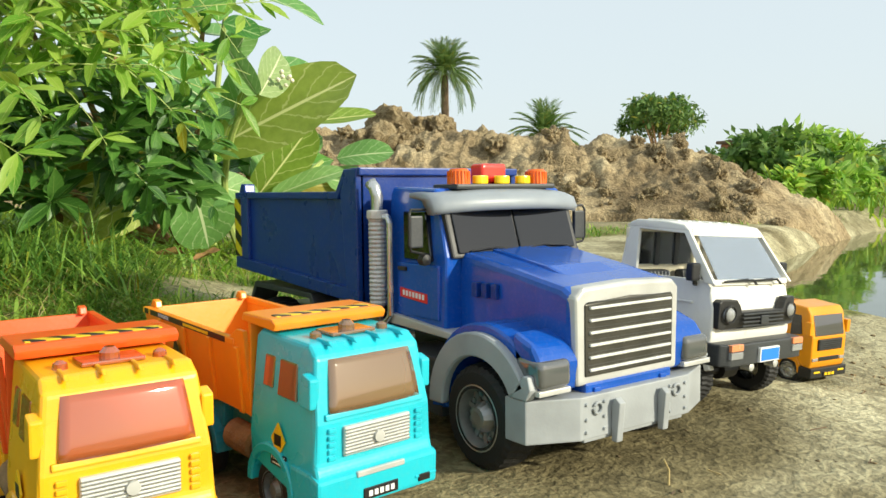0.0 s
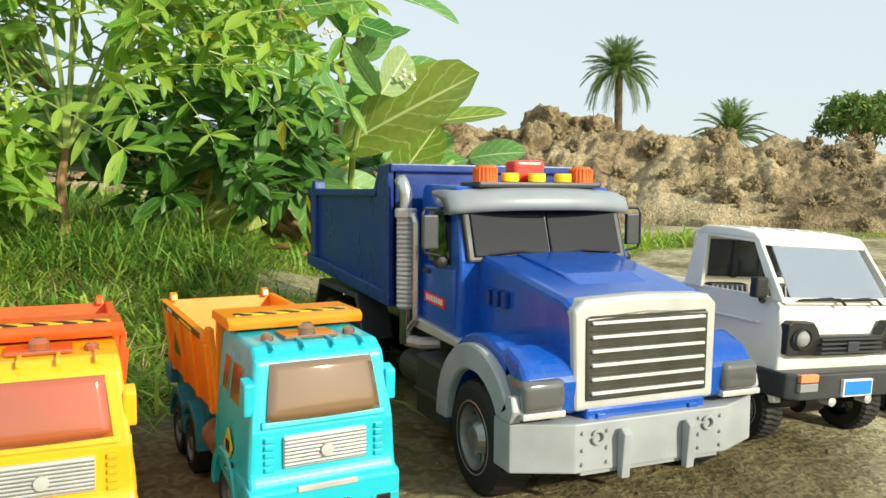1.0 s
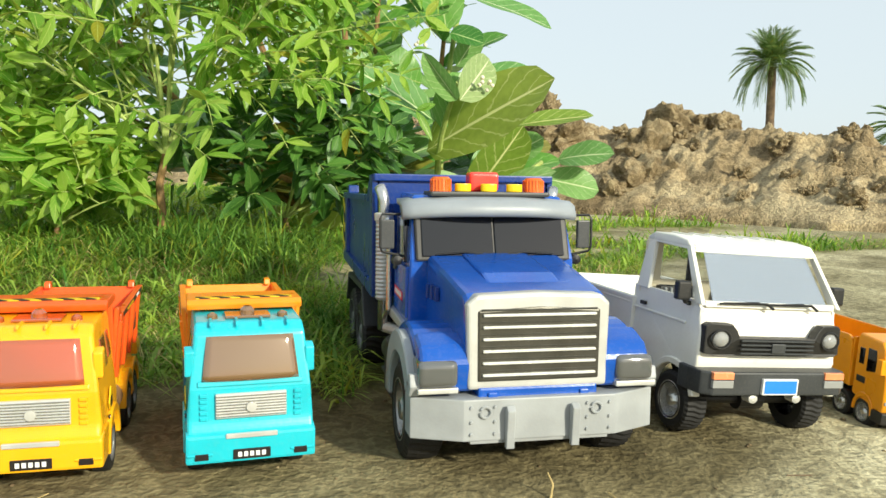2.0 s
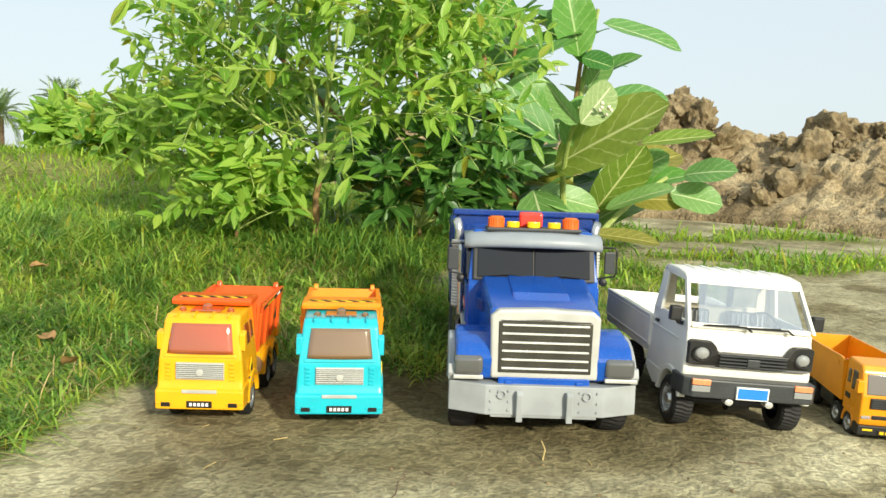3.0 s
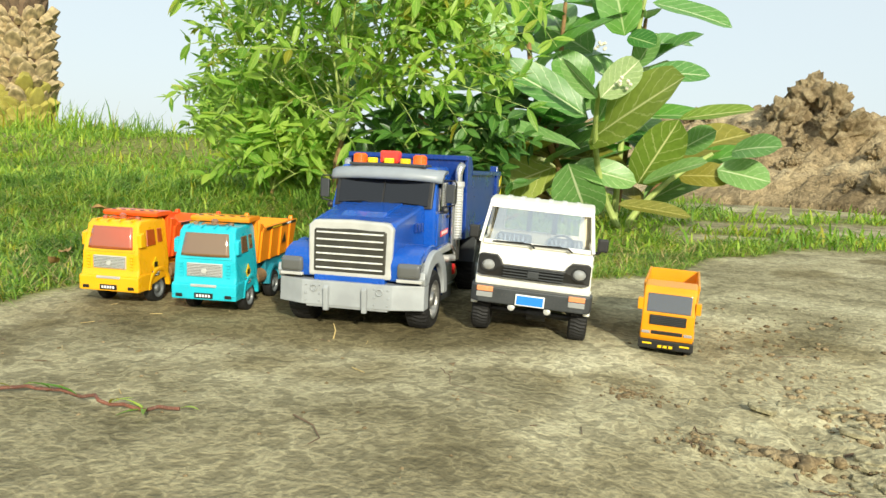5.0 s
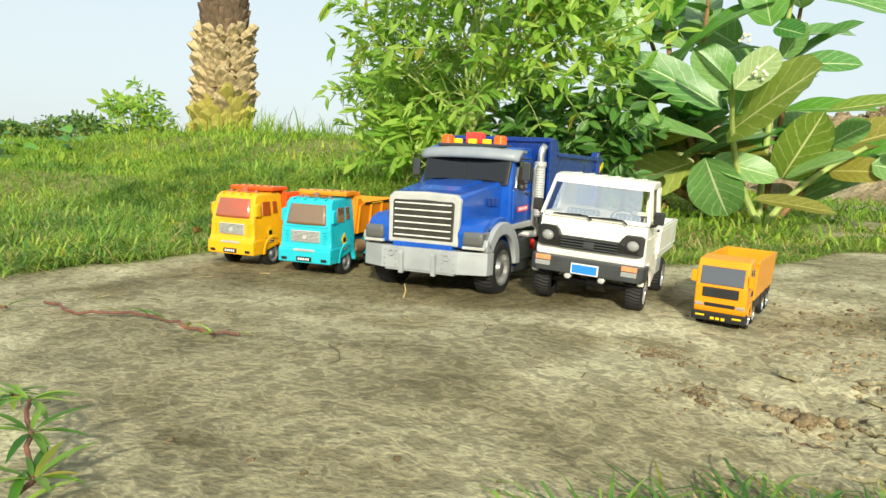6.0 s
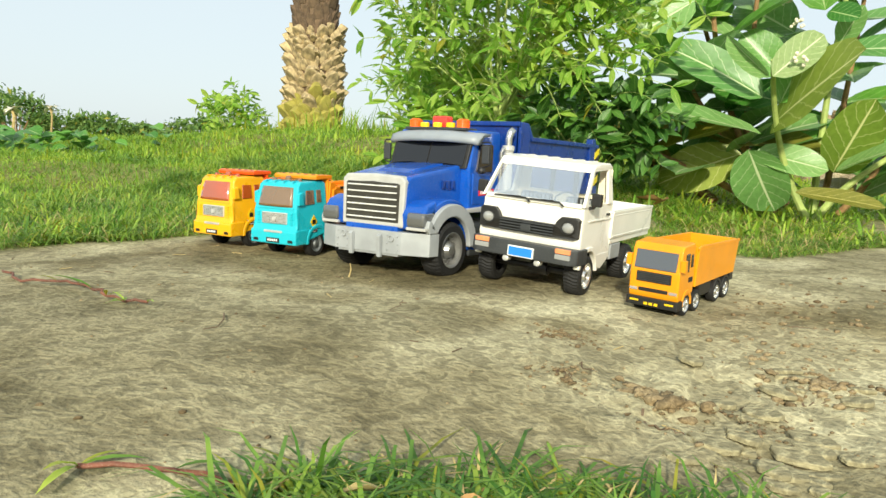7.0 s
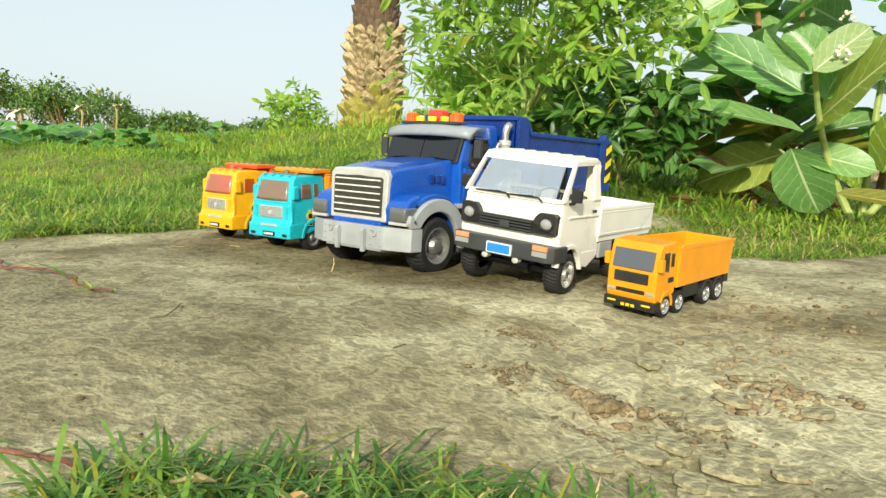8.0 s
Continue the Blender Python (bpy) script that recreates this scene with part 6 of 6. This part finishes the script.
def shrub(name, label, base, centre, radii, stems, nodes, leaf_len, ratio, material, seed, singles=0, bark=BARK, spikes=0, girth=0.012, low=0.05):
    """Thin branches that fan out from one trunk, with narrow leaves in whorls and ragged ends."""
    rg = random.Random(seed)
    T = thing(name, label, "shrub")
    base, centre = Vector(base), Vector(centre)
    fork = base.lerp(centre, 0.38) + Vector((rg.gauss(0, 0.01), rg.gauss(0, 0.01), 0))
    part("trunk", tube([base - Vector((0, 0, 0.03)), base.lerp(fork, 0.35) + Vector((girth * 0.8, 0, 0)), base.lerp(fork, 0.7) - Vector((girth * 0.5, 0, 0)), fork], girth, 8, taper=0.7), bark, T)
    shapes = [leaf_shape(1.0, ratio * rg.uniform(0.85, 1.2), 4, 2, 0.35, rg.uniform(0.0, 0.16), 0.85, 0, k) for k in range(5)]
    single = []
    for k in range(5):
        s = Soup()
        s.add(*shapes[k])
        single.append(s.mesh("leaf", material))
    twigs, soup_, made = bmesh.new(), Soup(), 0
    limbs = []
    for i in range(11):
        a, e = i * 2.4, rg.uniform(-0.15, 1.2)
        out = Vector((math.cos(a) * math.cos(e) * radii[0], math.sin(a) * math.cos(e) * radii[1], math.sin(e) * radii[2])) * rg.uniform(0.5, 0.8)
        end = centre.lerp(fork, 0.25) + out
        mid = fork.lerp(end, 0.5) + Vector((rg.gauss(0, 0.04), rg.gauss(0, 0.03), 0.05)) * radii[2]
        limb = [fork.lerp(mid, t).lerp(mid.lerp(end, t), t) for t in [k / 8 for k in range(9)]]
        tube(limb, girth * 0.5, 6, twigs, taper=0.35)
        limbs.append(limb)
    for i in range(stems):
        while True:
            d = Vector((rg.gauss(0, 1), rg.gauss(0, 1), rg.gauss(0.25, 0.9))).normalized()
            if d.z > -0.8:
                break
        end = centre + Vector((d.x * radii[0], d.y * radii[1], d.z * radii[2])) * rg.uniform(0.65, 1.12)
        start = min((rg.choice(limbs)[rg.randrange(2, 9)] for _ in range(5)), key=lambda q: (q - end).length)
        mid = start.lerp(end, 0.5) + Vector((0, 0, radii[2] * rg.uniform(0.0, 0.3)))
        pts = [start.lerp(mid, t).lerp(mid.lerp(end, t), t) for t in [k / 7 for k in range(8)]]
        tube(pts, girth * 0.24, 4, twigs, taper=0.3)
        for k in range(nodes):
            t = 0.12 + 0.88 * (k + rg.random()) / nodes
            p = start.lerp(mid, t).lerp(mid.lerp(end, t), t)
            way = (mid.lerp(end, t) - start.lerp(mid, t)).normalized()
            side = way.orthogonal().normalized()
            turn = rg.random() * 6.3
            for q in range(2 if t < 0.9 else 4):
                a = (k % 2) * 1.57 + q * 3.14 + turn * 0.12
                o = (side * math.cos(a) + way.cross(side) * math.sin(a))
                dirn = o + way * rg.uniform(0.2, 0.8)
                dirn = Vector((dirn.x, dirn.y, dirn.z * 0.7 + rg.uniform(-0.3, 0.2))).normalized()
                ln = leaf_len * rg.uniform(0.55, 1.3)
                up = Vector((rg.uniform(-0.4, 0.6), rg.uniform(-1.0, 0.1), rg.uniform(0.4, 1)))
                c = rg.randrange(5)
                if made < singles and p.y < centre.y:
                    leaf_object(T, single[c], p, p + dirn * ln, up, 1.0)
                    made += 1
                else:
                    soup_.add(*moved(shapes[c], aim(p, p + dirn, up), p, ln))
    for i in range(spikes):
        x, y = centre.x + rg.uniform(-1, 1) * radii[0] * 0.6, centre.y + rg.uniform(-1, 1) * radii[1] * 0.6
        z = centre.z + radii[2] * rg.uniform(-0.1, 0.6)
        a, b = Vector((x, y, z)), Vector((x + rg.gauss(0, 0.03), y, z + rg.uniform(0.1, 0.22)))
        tube([a, a.lerp(b, 0.5) + Vector((0.006, 0, 0)), b], 0.0012, 4, twigs)
        for k in range(9):
            p = a.lerp(b, 0.35 + 0.07 * k)
            box(p.x - 0.003, p.x + 0.003, p.y - 0.003, p.y + 0.003, p.z - 0.002, p.z + 0.004, 0, bm=twigs)
    part("branchwork", twigs, STEM, T)["kind"] = "stuff"
    crown = tagged(new("crown", soup_.mesh("crown", material)), kind="stuff")
    crown.parent = T
    return T


shrub("tall_weed_shrub", "bushy weed shrub with narrow bright green leaves, some yellow", (-0.425, 0.965, 0.11), (-0.4, 1.05, 0.6), (0.5, 0.34, 0.47), 190, 9, 0.056, 0.29, SHRUB, 21, 300, BARK, 70, 0.0095)
shrub("weed_shrub", "lower weed shrub with narrow green leaves behind", (-0.75, 1.4, 0.12), (-0.78, 1.4, 0.36), (0.34, 0.26, 0.3), 95, 8, 0.055, 0.28, SHRUB, 23, 100, BARK, 10)
# the sapling's dark leaf colour paints the gloom below the tall shrub
shrub("leafy_sapling", "low leafy sapling with broad leaves, shade painted into their dark green", (-0.15, 1.15, 0.09), (-0.18, 1.12, 0.3), (0.28, 0.16, 0.2), 34, 9, 0.06, 0.38, SHRUB_SHADE, 25, 80, BARK, 0, 0.007)
shrub("low_weed", "low leafy weed at the foot of the shrub", (-0.6, 1.0, 0.1), (-0.6, 1.0, 0.25), (0.2, 0.14, 0.14), 34, 10, 0.055, 0.34, SHRUB, 26, 40, BARK, 0, 0.006)
shrub("far_left_bush", "broad wild bush with green leaves on the rise", (-1.75, 3.3, float(land(-1.75, 3.3))), (-1.75, 3.3, 0.46), (0.3, 0.3, 0.2), 40, 8, 0.1, 0.42, SHRUB, 27, 0, BARK, 6)
shrub("second_left_bush", "broad wild bush with green leaves on the rise", (-2.4, 4.2, float(land(-2.4, 4.2))), (-2.4, 4.2, 0.52), (0.3, 0.3, 0.2), 36, 8, 0.12, 0.45, SHRUB, 28, 0, BARK, 4)
shrub("thin_bush", "thin open bush beside the palm trunk", (-5.06, 4.0, float(land(-5.06, 4.0))), (-5.06, 4.0, 0.52), (0.36, 0.3, 0.3), 34, 8, 0.085, 0.4, SHRUB, 29, 0, BARK, 0)

# low vine leaves along the rise, with withered pale flowers
rg = random.Random(8)
s = Soup()
for k in range(420):
    x, y = rg.uniform(-6.2, -3.4), 0
    y = 1.6 + (-3.2 - x) * -0.45 + rg.gauss(0, 0.35)
    z = float(land(x, y)) + rg.uniform(0.02, 0.14)
    a = rg.random() * 6.3
    p = Vector((x, y, z))
    s.add(*moved(leaf_shape(1, 0.9, 4, 4, 0.3, 0.2, 0.5, 0.03, k), aim(p, p + Vector((math.cos(a), math.sin(a), -0.1)), (0.3, -0.4, 1)), p, rg.uniform(0.06, 0.13)))
tagged(new("gourd_vine", s.mesh("gourd_vine", BROAD_DARK)), "low gourd vine with round green leaves on grass", "vine", kind="stuff")
petal = leaf_shape(1, 0.5, 3, 2, 0.4, 0.3, 0.6)
for k in range(7):
    x, y = -4.2 - 0.25 * k + rg.gauss(0, 0.1), 1.6 + rg.gauss(0, 0.25)
    p = Vector((x, y, float(land(x, y)) + rg.uniform(0.2, 0.33)))
    s = Soup()
    for q in range(8):
        a = q * 0.8
        s.add(*moved(petal, aim(p, p + Vector((math.cos(a), math.sin(a), rg.uniform(-0.6, 0.6))), (0, 0, 1)), p, rg.uniform(0.05, 0.1)))
    fl = tagged(new("withered_flower", s.mesh("withered_flower", PETAL)), "withered pale flower on the vine", "flower", "withered flowers")
    part("flower_stalk", tube([(x, y, float(land(x, y)) - 0.01), (x + 0.02, y, p.z - 0.05), tuple(p)], 0.006, 5), STRAW, fl)


# ---- palms ----
def frond_mesh(length, droop, seed):
    s, rg = Soup(), random.Random(seed)
    def at_(t):
        return Vector((0, length * (t - 0.18 * droop * t ** 3), length * (0.45 * t - droop * t * t)))
    leaflet = leaf_shape(1, 0.075, 2, 2, 0.3, 0.15, 0.8)
    for k in range(36):
        t = 0.12 + 0.88 * k / 36
        p = at_(t)
        w = (at_(min(1, t + 0.02)) - at_(t - 0.02)).normalized()
        for sg in (-1, 1):
            d = Vector((sg, 0, 0)) * 0.9 + w * (0.7 + 0.5 * t) + Vector((0, 0, rg.uniform(-0.25, 0.15)))
            s.add(*moved(leaflet, aim(p, p + d, (0, -0.3, 1)), p, length * 0.3 * (1 - 0.6 * abs(t - 0.35)) * rg.uniform(0.8, 1.1)))
    rach = leaf_shape(1, 1, 1, 1)
    for k in range(8):
        a, b = at_(k / 8), at_((k + 1) / 8)
        s.add(*moved((np.array([(-.5, 0, 0), (.5, 0, 0), (-.5, 1, 0), (.5, 1, 0)]) * np.array([length * 0.018, (b - a).length, 1]), [(0, 1, 3, 2)], np.zeros((4, 2))), aim(a, b, (0, 0, 1)), a))
    return s.mesh("frond", FRONDS)


def palm(label, x, y, z, trunk_h, crown_r, r, fronds, seed, upright=False):
    T = thing("date_palm", label, "palm tree", "far palms")
    rg = random.Random(seed)
    T.location = (x, y, z)
    top = Vector((rg.uniform(-0.05, 0.05) * trunk_h, 0, trunk_h))
    prof = [(trunk_h * k / 14, r * (1.15 - 0.3 * k / 14) * (1 + 0.07 * (k % 2))) for k in range(15)]
    part("trunk", turned(prof, 14, "z"), PALM_DARK, T)
    ms = [frond_mesh(crown_r, d, seed + i) for i, d in enumerate((0.35, 0.6, 0.9, 1.25))]
    for k in range(fronds):
        f = k / fronds
        ob = new("frond", ms[min(3, int(f * 4))])
        ob.parent = T
        tilt = 62 - 75 * f if not upright else 75 - 60 * f
        ob.matrix_basis = Matrix.Translation((0, 0, trunk_h)) @ Matrix.Rotation(k * 2.4 + rg.uniform(-0.2, 0.2), 4, "Z") @ Matrix.Rotation(radians(tilt), 4, "X")
    return T


def away(d, dx, dy):
    k = d / math.hypot(dx, dy)
    return -0.5 + dx * k, -0.45 + dy * k


px, py = away(12, 0.587, 0.81)
palm("tall date palm with drooping grey-green fronds, far off", px, py, -0.5, 2.42, 0.57, 0.06, 60, 1)
px, py = away(34, 0.681, 0.732)
palm("short date palm with a low spreading crown", px, py, -0.5, 2.7, 1.8, 0.25, 34, 2, True)
px, py = away(37, -0.476, 0.879)
palm("short date palm far behind the meadow", px, py, -0.5, 2.6, 1.3, 0.2, 30, 3)
px, py = away(33, -0.419, 0.908)
palm("short date palm far behind the meadow", px, py, -0.5, 2.9, 1.2, 0.2, 30, 4)


def palm_trunk():
    """The near palm: a stout trunk clothed in old leaf bases, mossy at the foot."""
    T = thing("palm_trunk", "stout palm trunk with pale diamond leaf bases, mossy foot", "palm tree")
    T.location = (-4.345, 4.3, float(land(-4.345, 4.3)) - 0.05)
    part("core", turned([(0, 0.24), (0.5, 0.21), (1.2, 0.185), (1.6, 0.17), (4.4, 0.15)], 20, "z"), PALM_DARK, T, "dark fibrous core")
    def scale(seed, material):
        rgs = random.Random(seed)
        b = prism([(-0.075, 0), (0.075, 0), (0.06, 0.09), (0.02, 0.135), (-0.025, 0.13), (-0.062, 0.085)], -0.02, 0.05, "y", 0.012, 2, shape=lambda p: (p.x * rgs.uniform(0.93, 1.07), p.y * (0.35 + 5.2 * p.z) if p.y < 0.2 else p.y, p.z))
        me_ = bpy.data.meshes.new("leaf_base")
        b.to_mesh(me_)
        b.free()
        me_.materials.append(material)
        return me_
    pale = [scale(k, PALM_BARK) for k in range(3)]
    moss = [scale(k + 5, MOSSY) for k in range(2)]
    rgs = random.Random(3)
    n = 250
    for k in range(n):
        z = 0.02 + 1.0 * k / n
        rad = 0.235 - 0.045 * min(1, z / 1.2)
        a = k * 2.39996
        ob = new("leaf_base", rgs.choice(moss if z < 0.36 + rgs.uniform(-0.1, 0.12) else pale))
        ob.parent = T
        sc = rgs.uniform(0.55, 1.2)
        ob.matrix_basis = Matrix.Rotation(a, 4, "Z") @ Matrix.Translation((0, rad - 0.015, z)) @ Matrix.Rotation(radians(rgs.uniform(-34, 2)), 4, "X") @ Matrix.Rotation(radians(rgs.uniform(-22, 22)), 4, "Y") @ Matrix.Diagonal((sc * 0.8, rgs.uniform(0.8, 1.5), sc, 1))
    dark = [scale(k + 9, PALM_DARK) for k in range(2)]
    for k in range(120):
        z = 0.98 + 0.9 * k / 120
        ob = new("leaf_base", dark[k % 2])
        ob.parent = T
        sc = rgs.uniform(0.4, 0.9)
        ob.matrix_basis = Matrix.Rotation(k * 2.39996, 4, "Z") @ Matrix.Translation((0, 0.175, z)) @ Matrix.Rotation(radians(rgs.uniform(-14, 4)), 4, "X") @ Matrix.Diagonal((sc, 0.6, sc * 1.4, 1))
    ms = [frond_mesh(1.5, d, 70 + i) for i, d in enumerate((0.35, 0.6, 0.8))]
    for k in range(26):
        ob = new("frond", ms[k % 3])
        ob.parent = T
        ob.matrix_basis = Matrix.Translation((0, 0, 4.35)) @ Matrix.Rotation(k * 2.4, 4, "Z") @ Matrix.Rotation(radians(60 - 45 * k / 26), 4, "X")


palm_trunk()


# ---- far trees, bank bushes, hut ----
def leafy_tree(name, label, x, y, z, trunk_h, radii, n, leaf, seed, material=FARLEAF, flat_=False):
    T = thing(name, label, "tree" if trunk_h > 0.5 else "bush")
    T.location = (x, y, z)
    rg_ = np.random.RandomState(seed)
    rx, ry, rz = radii
    bm_ = tube([(0, 0, -0.2), (0.02 * rx, 0, trunk_h * 0.6), (0, 0, trunk_h + rz * 0.6)], 0.05 * rx + 0.02, 8, taper=0.4)
    lumps = []
    for k in range(12):
        a, e = rg_.rand() * 6.28, rg_.rand() * 1.6 - 0.35
        c = np.array([math.cos(a) * math.cos(e) * rx * 0.7, math.sin(a) * math.cos(e) * ry * 0.7, trunk_h + rz + math.sin(e) * rz * 0.7])
        lumps.append((c, 0.28 + 0.3 * rg_.rand()))
        tube([(0, 0, trunk_h * 0.7), tuple(c * 0.6 + np.array([0, 0, trunk_h * 0.3])), tuple(c)], 0.02 * rx, 5, bm_, taper=0.4)
    part("trunk", bm_, BARK, T)
    s_ = Soup()
    shp = leaf_shape(1, 0.5, 2, 2, 0.4, 0.2, 0.7)
    for k in range(n):
        c, r_ = lumps[rg_.randint(12)]
        d = rg_.randn(3)
        d /= np.linalg.norm(d)
        p = c + d * np.array([rx, ry, rz]) * r_ * (0.5 + 0.6 * rg_.rand())
        o = rg_.randn(3)
        s_.add(*moved(shp, aim(p, p + o, rg_.randn(3) * 0.5 + np.array([0, 0, 1])), p, leaf * (0.6 + 0.8 * rg_.rand())))
    cr = new("crown", s_.mesh("crown", material))
    cr.parent = T
    return T


px, py = away(30, 0.774, 0.633)
leafy_tree("round_tree", "round leafy tree behind the mound", px, py, -0.5, 2.1, (1.6, 1.6, 1.0), 3600, 0.2, 1)
rg = random.Random(17)
for k in range(15):
    ang = radians(57 + 10 * rg.random())
    d = rg.uniform(6.2, 13)
    x, y = -0.5 + math.sin(ang) * d, -0.45 + math.cos(ang) * d
    if mound_height(np.array([x]), np.array([y]))[0] > 0.02 or pond_mask(x, y) > 0.05:
        continue
    h = rg.choice((0.1, 0.16, 0.22, 0.32)) * (1 + 0.05 * d)
    leafy_tree("bank_bush", "wild green bush on the pond bank", x, y, float(land(x, y)), 0.05, (h * 1.2, h, h * 0.55), 1800, 0.085, 40 + k, FARLEAF if k % 3 else SHRUB)
for k in range(9):
    ang = radians(54 + 12 * k / 8)
    x, y = -0.5 + math.sin(ang) * (40 + 3 * (k % 3)), -0.45 + math.cos(ang) * (40 + 3 * (k % 3))
    leafy_tree("far_tree", "distant dark green tree on the horizon", x, y, -0.6, 0.8, (2.2, 2, 0.7 + 0.25 * (k % 3)), 900, 0.35, 80 + k)
for k in range(16):
    ang = radians(-72 + 34 * k / 15)
    d = 70 + 9 * (k % 3)
    x, y = 0.86 + math.sin(ang) * d, -0.86 + math.cos(ang) * d
    leafy_tree("far_tree", "distant dark green tree on the horizon", x, y, -0.6, 0.55, (3.8, 3, 0.75 + 0.15 * ((k * 7) % 4) + (1.5 if k < 5 else 0.3)), 1300, 0.45, 100 + k)
for k in range(16):
    ang = radians(55 + 13 * rg.random())
    d = rg.uniform(4.6, 7.5)
    x, y = -0.5 + math.sin(ang) * d, -0.45 + math.cos(ang) * d
    if mound_height(np.array([x]), np.array([y]))[0] > 0.02 or pond_mask(x, y) > 0.05:
        continue
    z = float(land(x, y))
    shrub("bank_weed", "tall green weed on the pond bank", (x, y, z), (x, y, z + 0.16), (0.12, 0.12, rg.uniform(0.1, 0.2)), 12, 7, 0.085, 0.42, SHRUB, 60 + k, 0, STEM, 0, 0.006)
px, py = away(26, 0.836, 0.549)
hut = thing("far_hut", "small ruined brick hut on the far bank", "hut")
hut.location = (px, py, 1.0)
part("wall", box(-0.9, 0.9, -0.5, 0.5, -1.6, 0.5, 0.03), BRICK, hut)
part("roof", box(-1.0, 0.6, -0.6, 0.6, 0.5, 0.6, 0.03), PALM_DARK, hut)
part("chimney_block", box(0.45, 0.85, -0.2, 0.3, 0.5, 0.9, 0.03), BRICK, hut, "red brick stub")

# ---- litter on the mud ----
def on_mud(x, y, dz=0.0):
    return (x, y, float(land(x, y)) + dz)


vine_pts = [on_mud(-0.35, -0.39, 0.006), on_mud(-0.263, -0.41, 0.004), on_mud(-0.213, -0.386, 0.008), on_mud(-0.174, -0.377, 0.008), on_mud(-0.136, -0.384, 0.008), on_mud(-0.099, -0.389, 0.005), on_mud(-0.061, -0.388, 0.004), on_mud(-0.028, -0.38, 0.006)]
def runner(points, label, seed, leaves):
    rr = random.Random(seed)
    T = thing("grass_runner", label, "runner", "grass runners")
    for (a, b) in zip(points, points[1:]):
        a, b = Vector(a), Vector(b)
        part("joint", tube([a, a.lerp(b, 0.08), a.lerp(b, 0.35) + Vector((rr.gauss(0, 0.002), rr.gauss(0, 0.003), 0.002)), a.lerp(b, 0.65) + Vector((rr.gauss(0, 0.002), rr.gauss(0, 0.003), 0.001)), a.lerp(b, 0.92), b], 0.0018, 7), VINE, T)
        part("knuckle", turned([(-0.002, 0.0012), (0, 0.002), (0.002, 0.0012)], 7, "x", tuple(a)), VINE, T)
    s_ = Soup()
    for k in range(leaves):
        p = Vector(points[rr.randrange(len(points))])
        a = rr.random() * 6.3
        s_.add(*moved(leaf_shape(1, 0.16, 4, 2, 0.4, 0.3, 0.8, 0, k), aim(p, p + Vector((math.cos(a), math.sin(a), rr.uniform(0.1, 0.8))), (0, 0, 1)), p, rr.uniform(0.02, 0.045)))
    ob = new("leaves", s_.mesh("leaves", GRASS))
    ob.parent = T


runner(vine_pts, "reddish grass runner lying on the dried mud", 1, 10)
runner([on_mud(0.0, -0.68, 0.02), on_mud(0.05, -0.7, 0.03), on_mud(0.1, -0.735, 0.025), on_mud(0.15, -0.77, 0.015), on_mud(0.17, -0.8, 0.01)], "grass runner with fresh green leaves on mud", 2, 60)
runner([on_mud(-0.5, -0.46, 0.004), on_mud(-0.42, -0.44, 0.006), on_mud(-0.37, -0.43, 0.004)], "reddish grass runner lying on the dried mud", 3, 6)
runner([on_mud(0.33, -0.68, 0.004), on_mud(0.38, -0.645, 0.006), on_mud(0.43, -0.62, 0.005)], "reddish grass runner lying on the dried mud", 4, 5)


def litter(name, label, category, pts, r, material):
    return tagged(part(name, tube(pts, r, 6, taper=0.5), material, None), label, category)


litter("twig", "thin dark bent twig on the mud", "twig", [on_mud(0.077, -0.352, 0.003), on_mud(0.108, -0.378, 0.005), on_mud(0.124, -0.4, 0.003), on_mud(0.12, -0.416, 0.003)], 0.001, PALM_DARK)
litter("straw", "short pale straw standing in the mud", "straw", [on_mud(-0.004, -0.047, -0.003), on_mud(-0.001, -0.045, 0.011), on_mud(-0.005, -0.043, 0.02)], 0.0013, STRAW)
rg = random.Random(31)
for k in range(26):
    x, y = rg.uniform(-0.5, 0.6), rg.uniform(-0.35, 0.02)
    a, ln = rg.random() * 6.3, rg.uniform(0.006, 0.022)
    tagged(part("straw_bit", tube([on_mud(x, y, 0.001), on_mud(x + ln * math.cos(a), y + ln * math.sin(a), 0.002)], 0.0006, 4), STRAW if k % 2 else PALM_DARK, None), "tiny bit of straw on the mud", "straw", "straw bits")
for x, y, ln, mat_ in ((-0.7, 0.3, 0.05, DRY_LEAF), (-0.62, 0.16, 0.04, DRY_LEAF), (-0.58, 0.85, 0.06, BROAD_YELLOW), (-0.9, 0.7, 0.05, DRY_LEAF), (0.56, -0.6, 0.025, DRY_LEAF), (0.6, -0.58, 0.02, DRY_LEAF), (0.52, -0.6, 0.03, STRAW), (-0.05, 1.2, 0.08, DRY_LEAF), (0.02, 1.15, 0.06, DRY_LEAF)):
    s = Soup()
    s.add(*leaf_shape(ln, ln * 0.5, 5, 4, 0.5, -0.2, 0.7, 0.1, int(ln * 1000)))
    ob = tagged(new("dry_leaf", s.mesh("dry_leaf", mat_)), "curled dry leaf lying in the grass", "leaf", "dry leaves")
    ob.matrix_world = pose(x, y, float(land(x, y)) + (0.03 if y > 0.1 or y < -0.5 else 0.003), rg.uniform(-20, 20), rg.uniform(-20, 20), rg.uniform(0, 360))
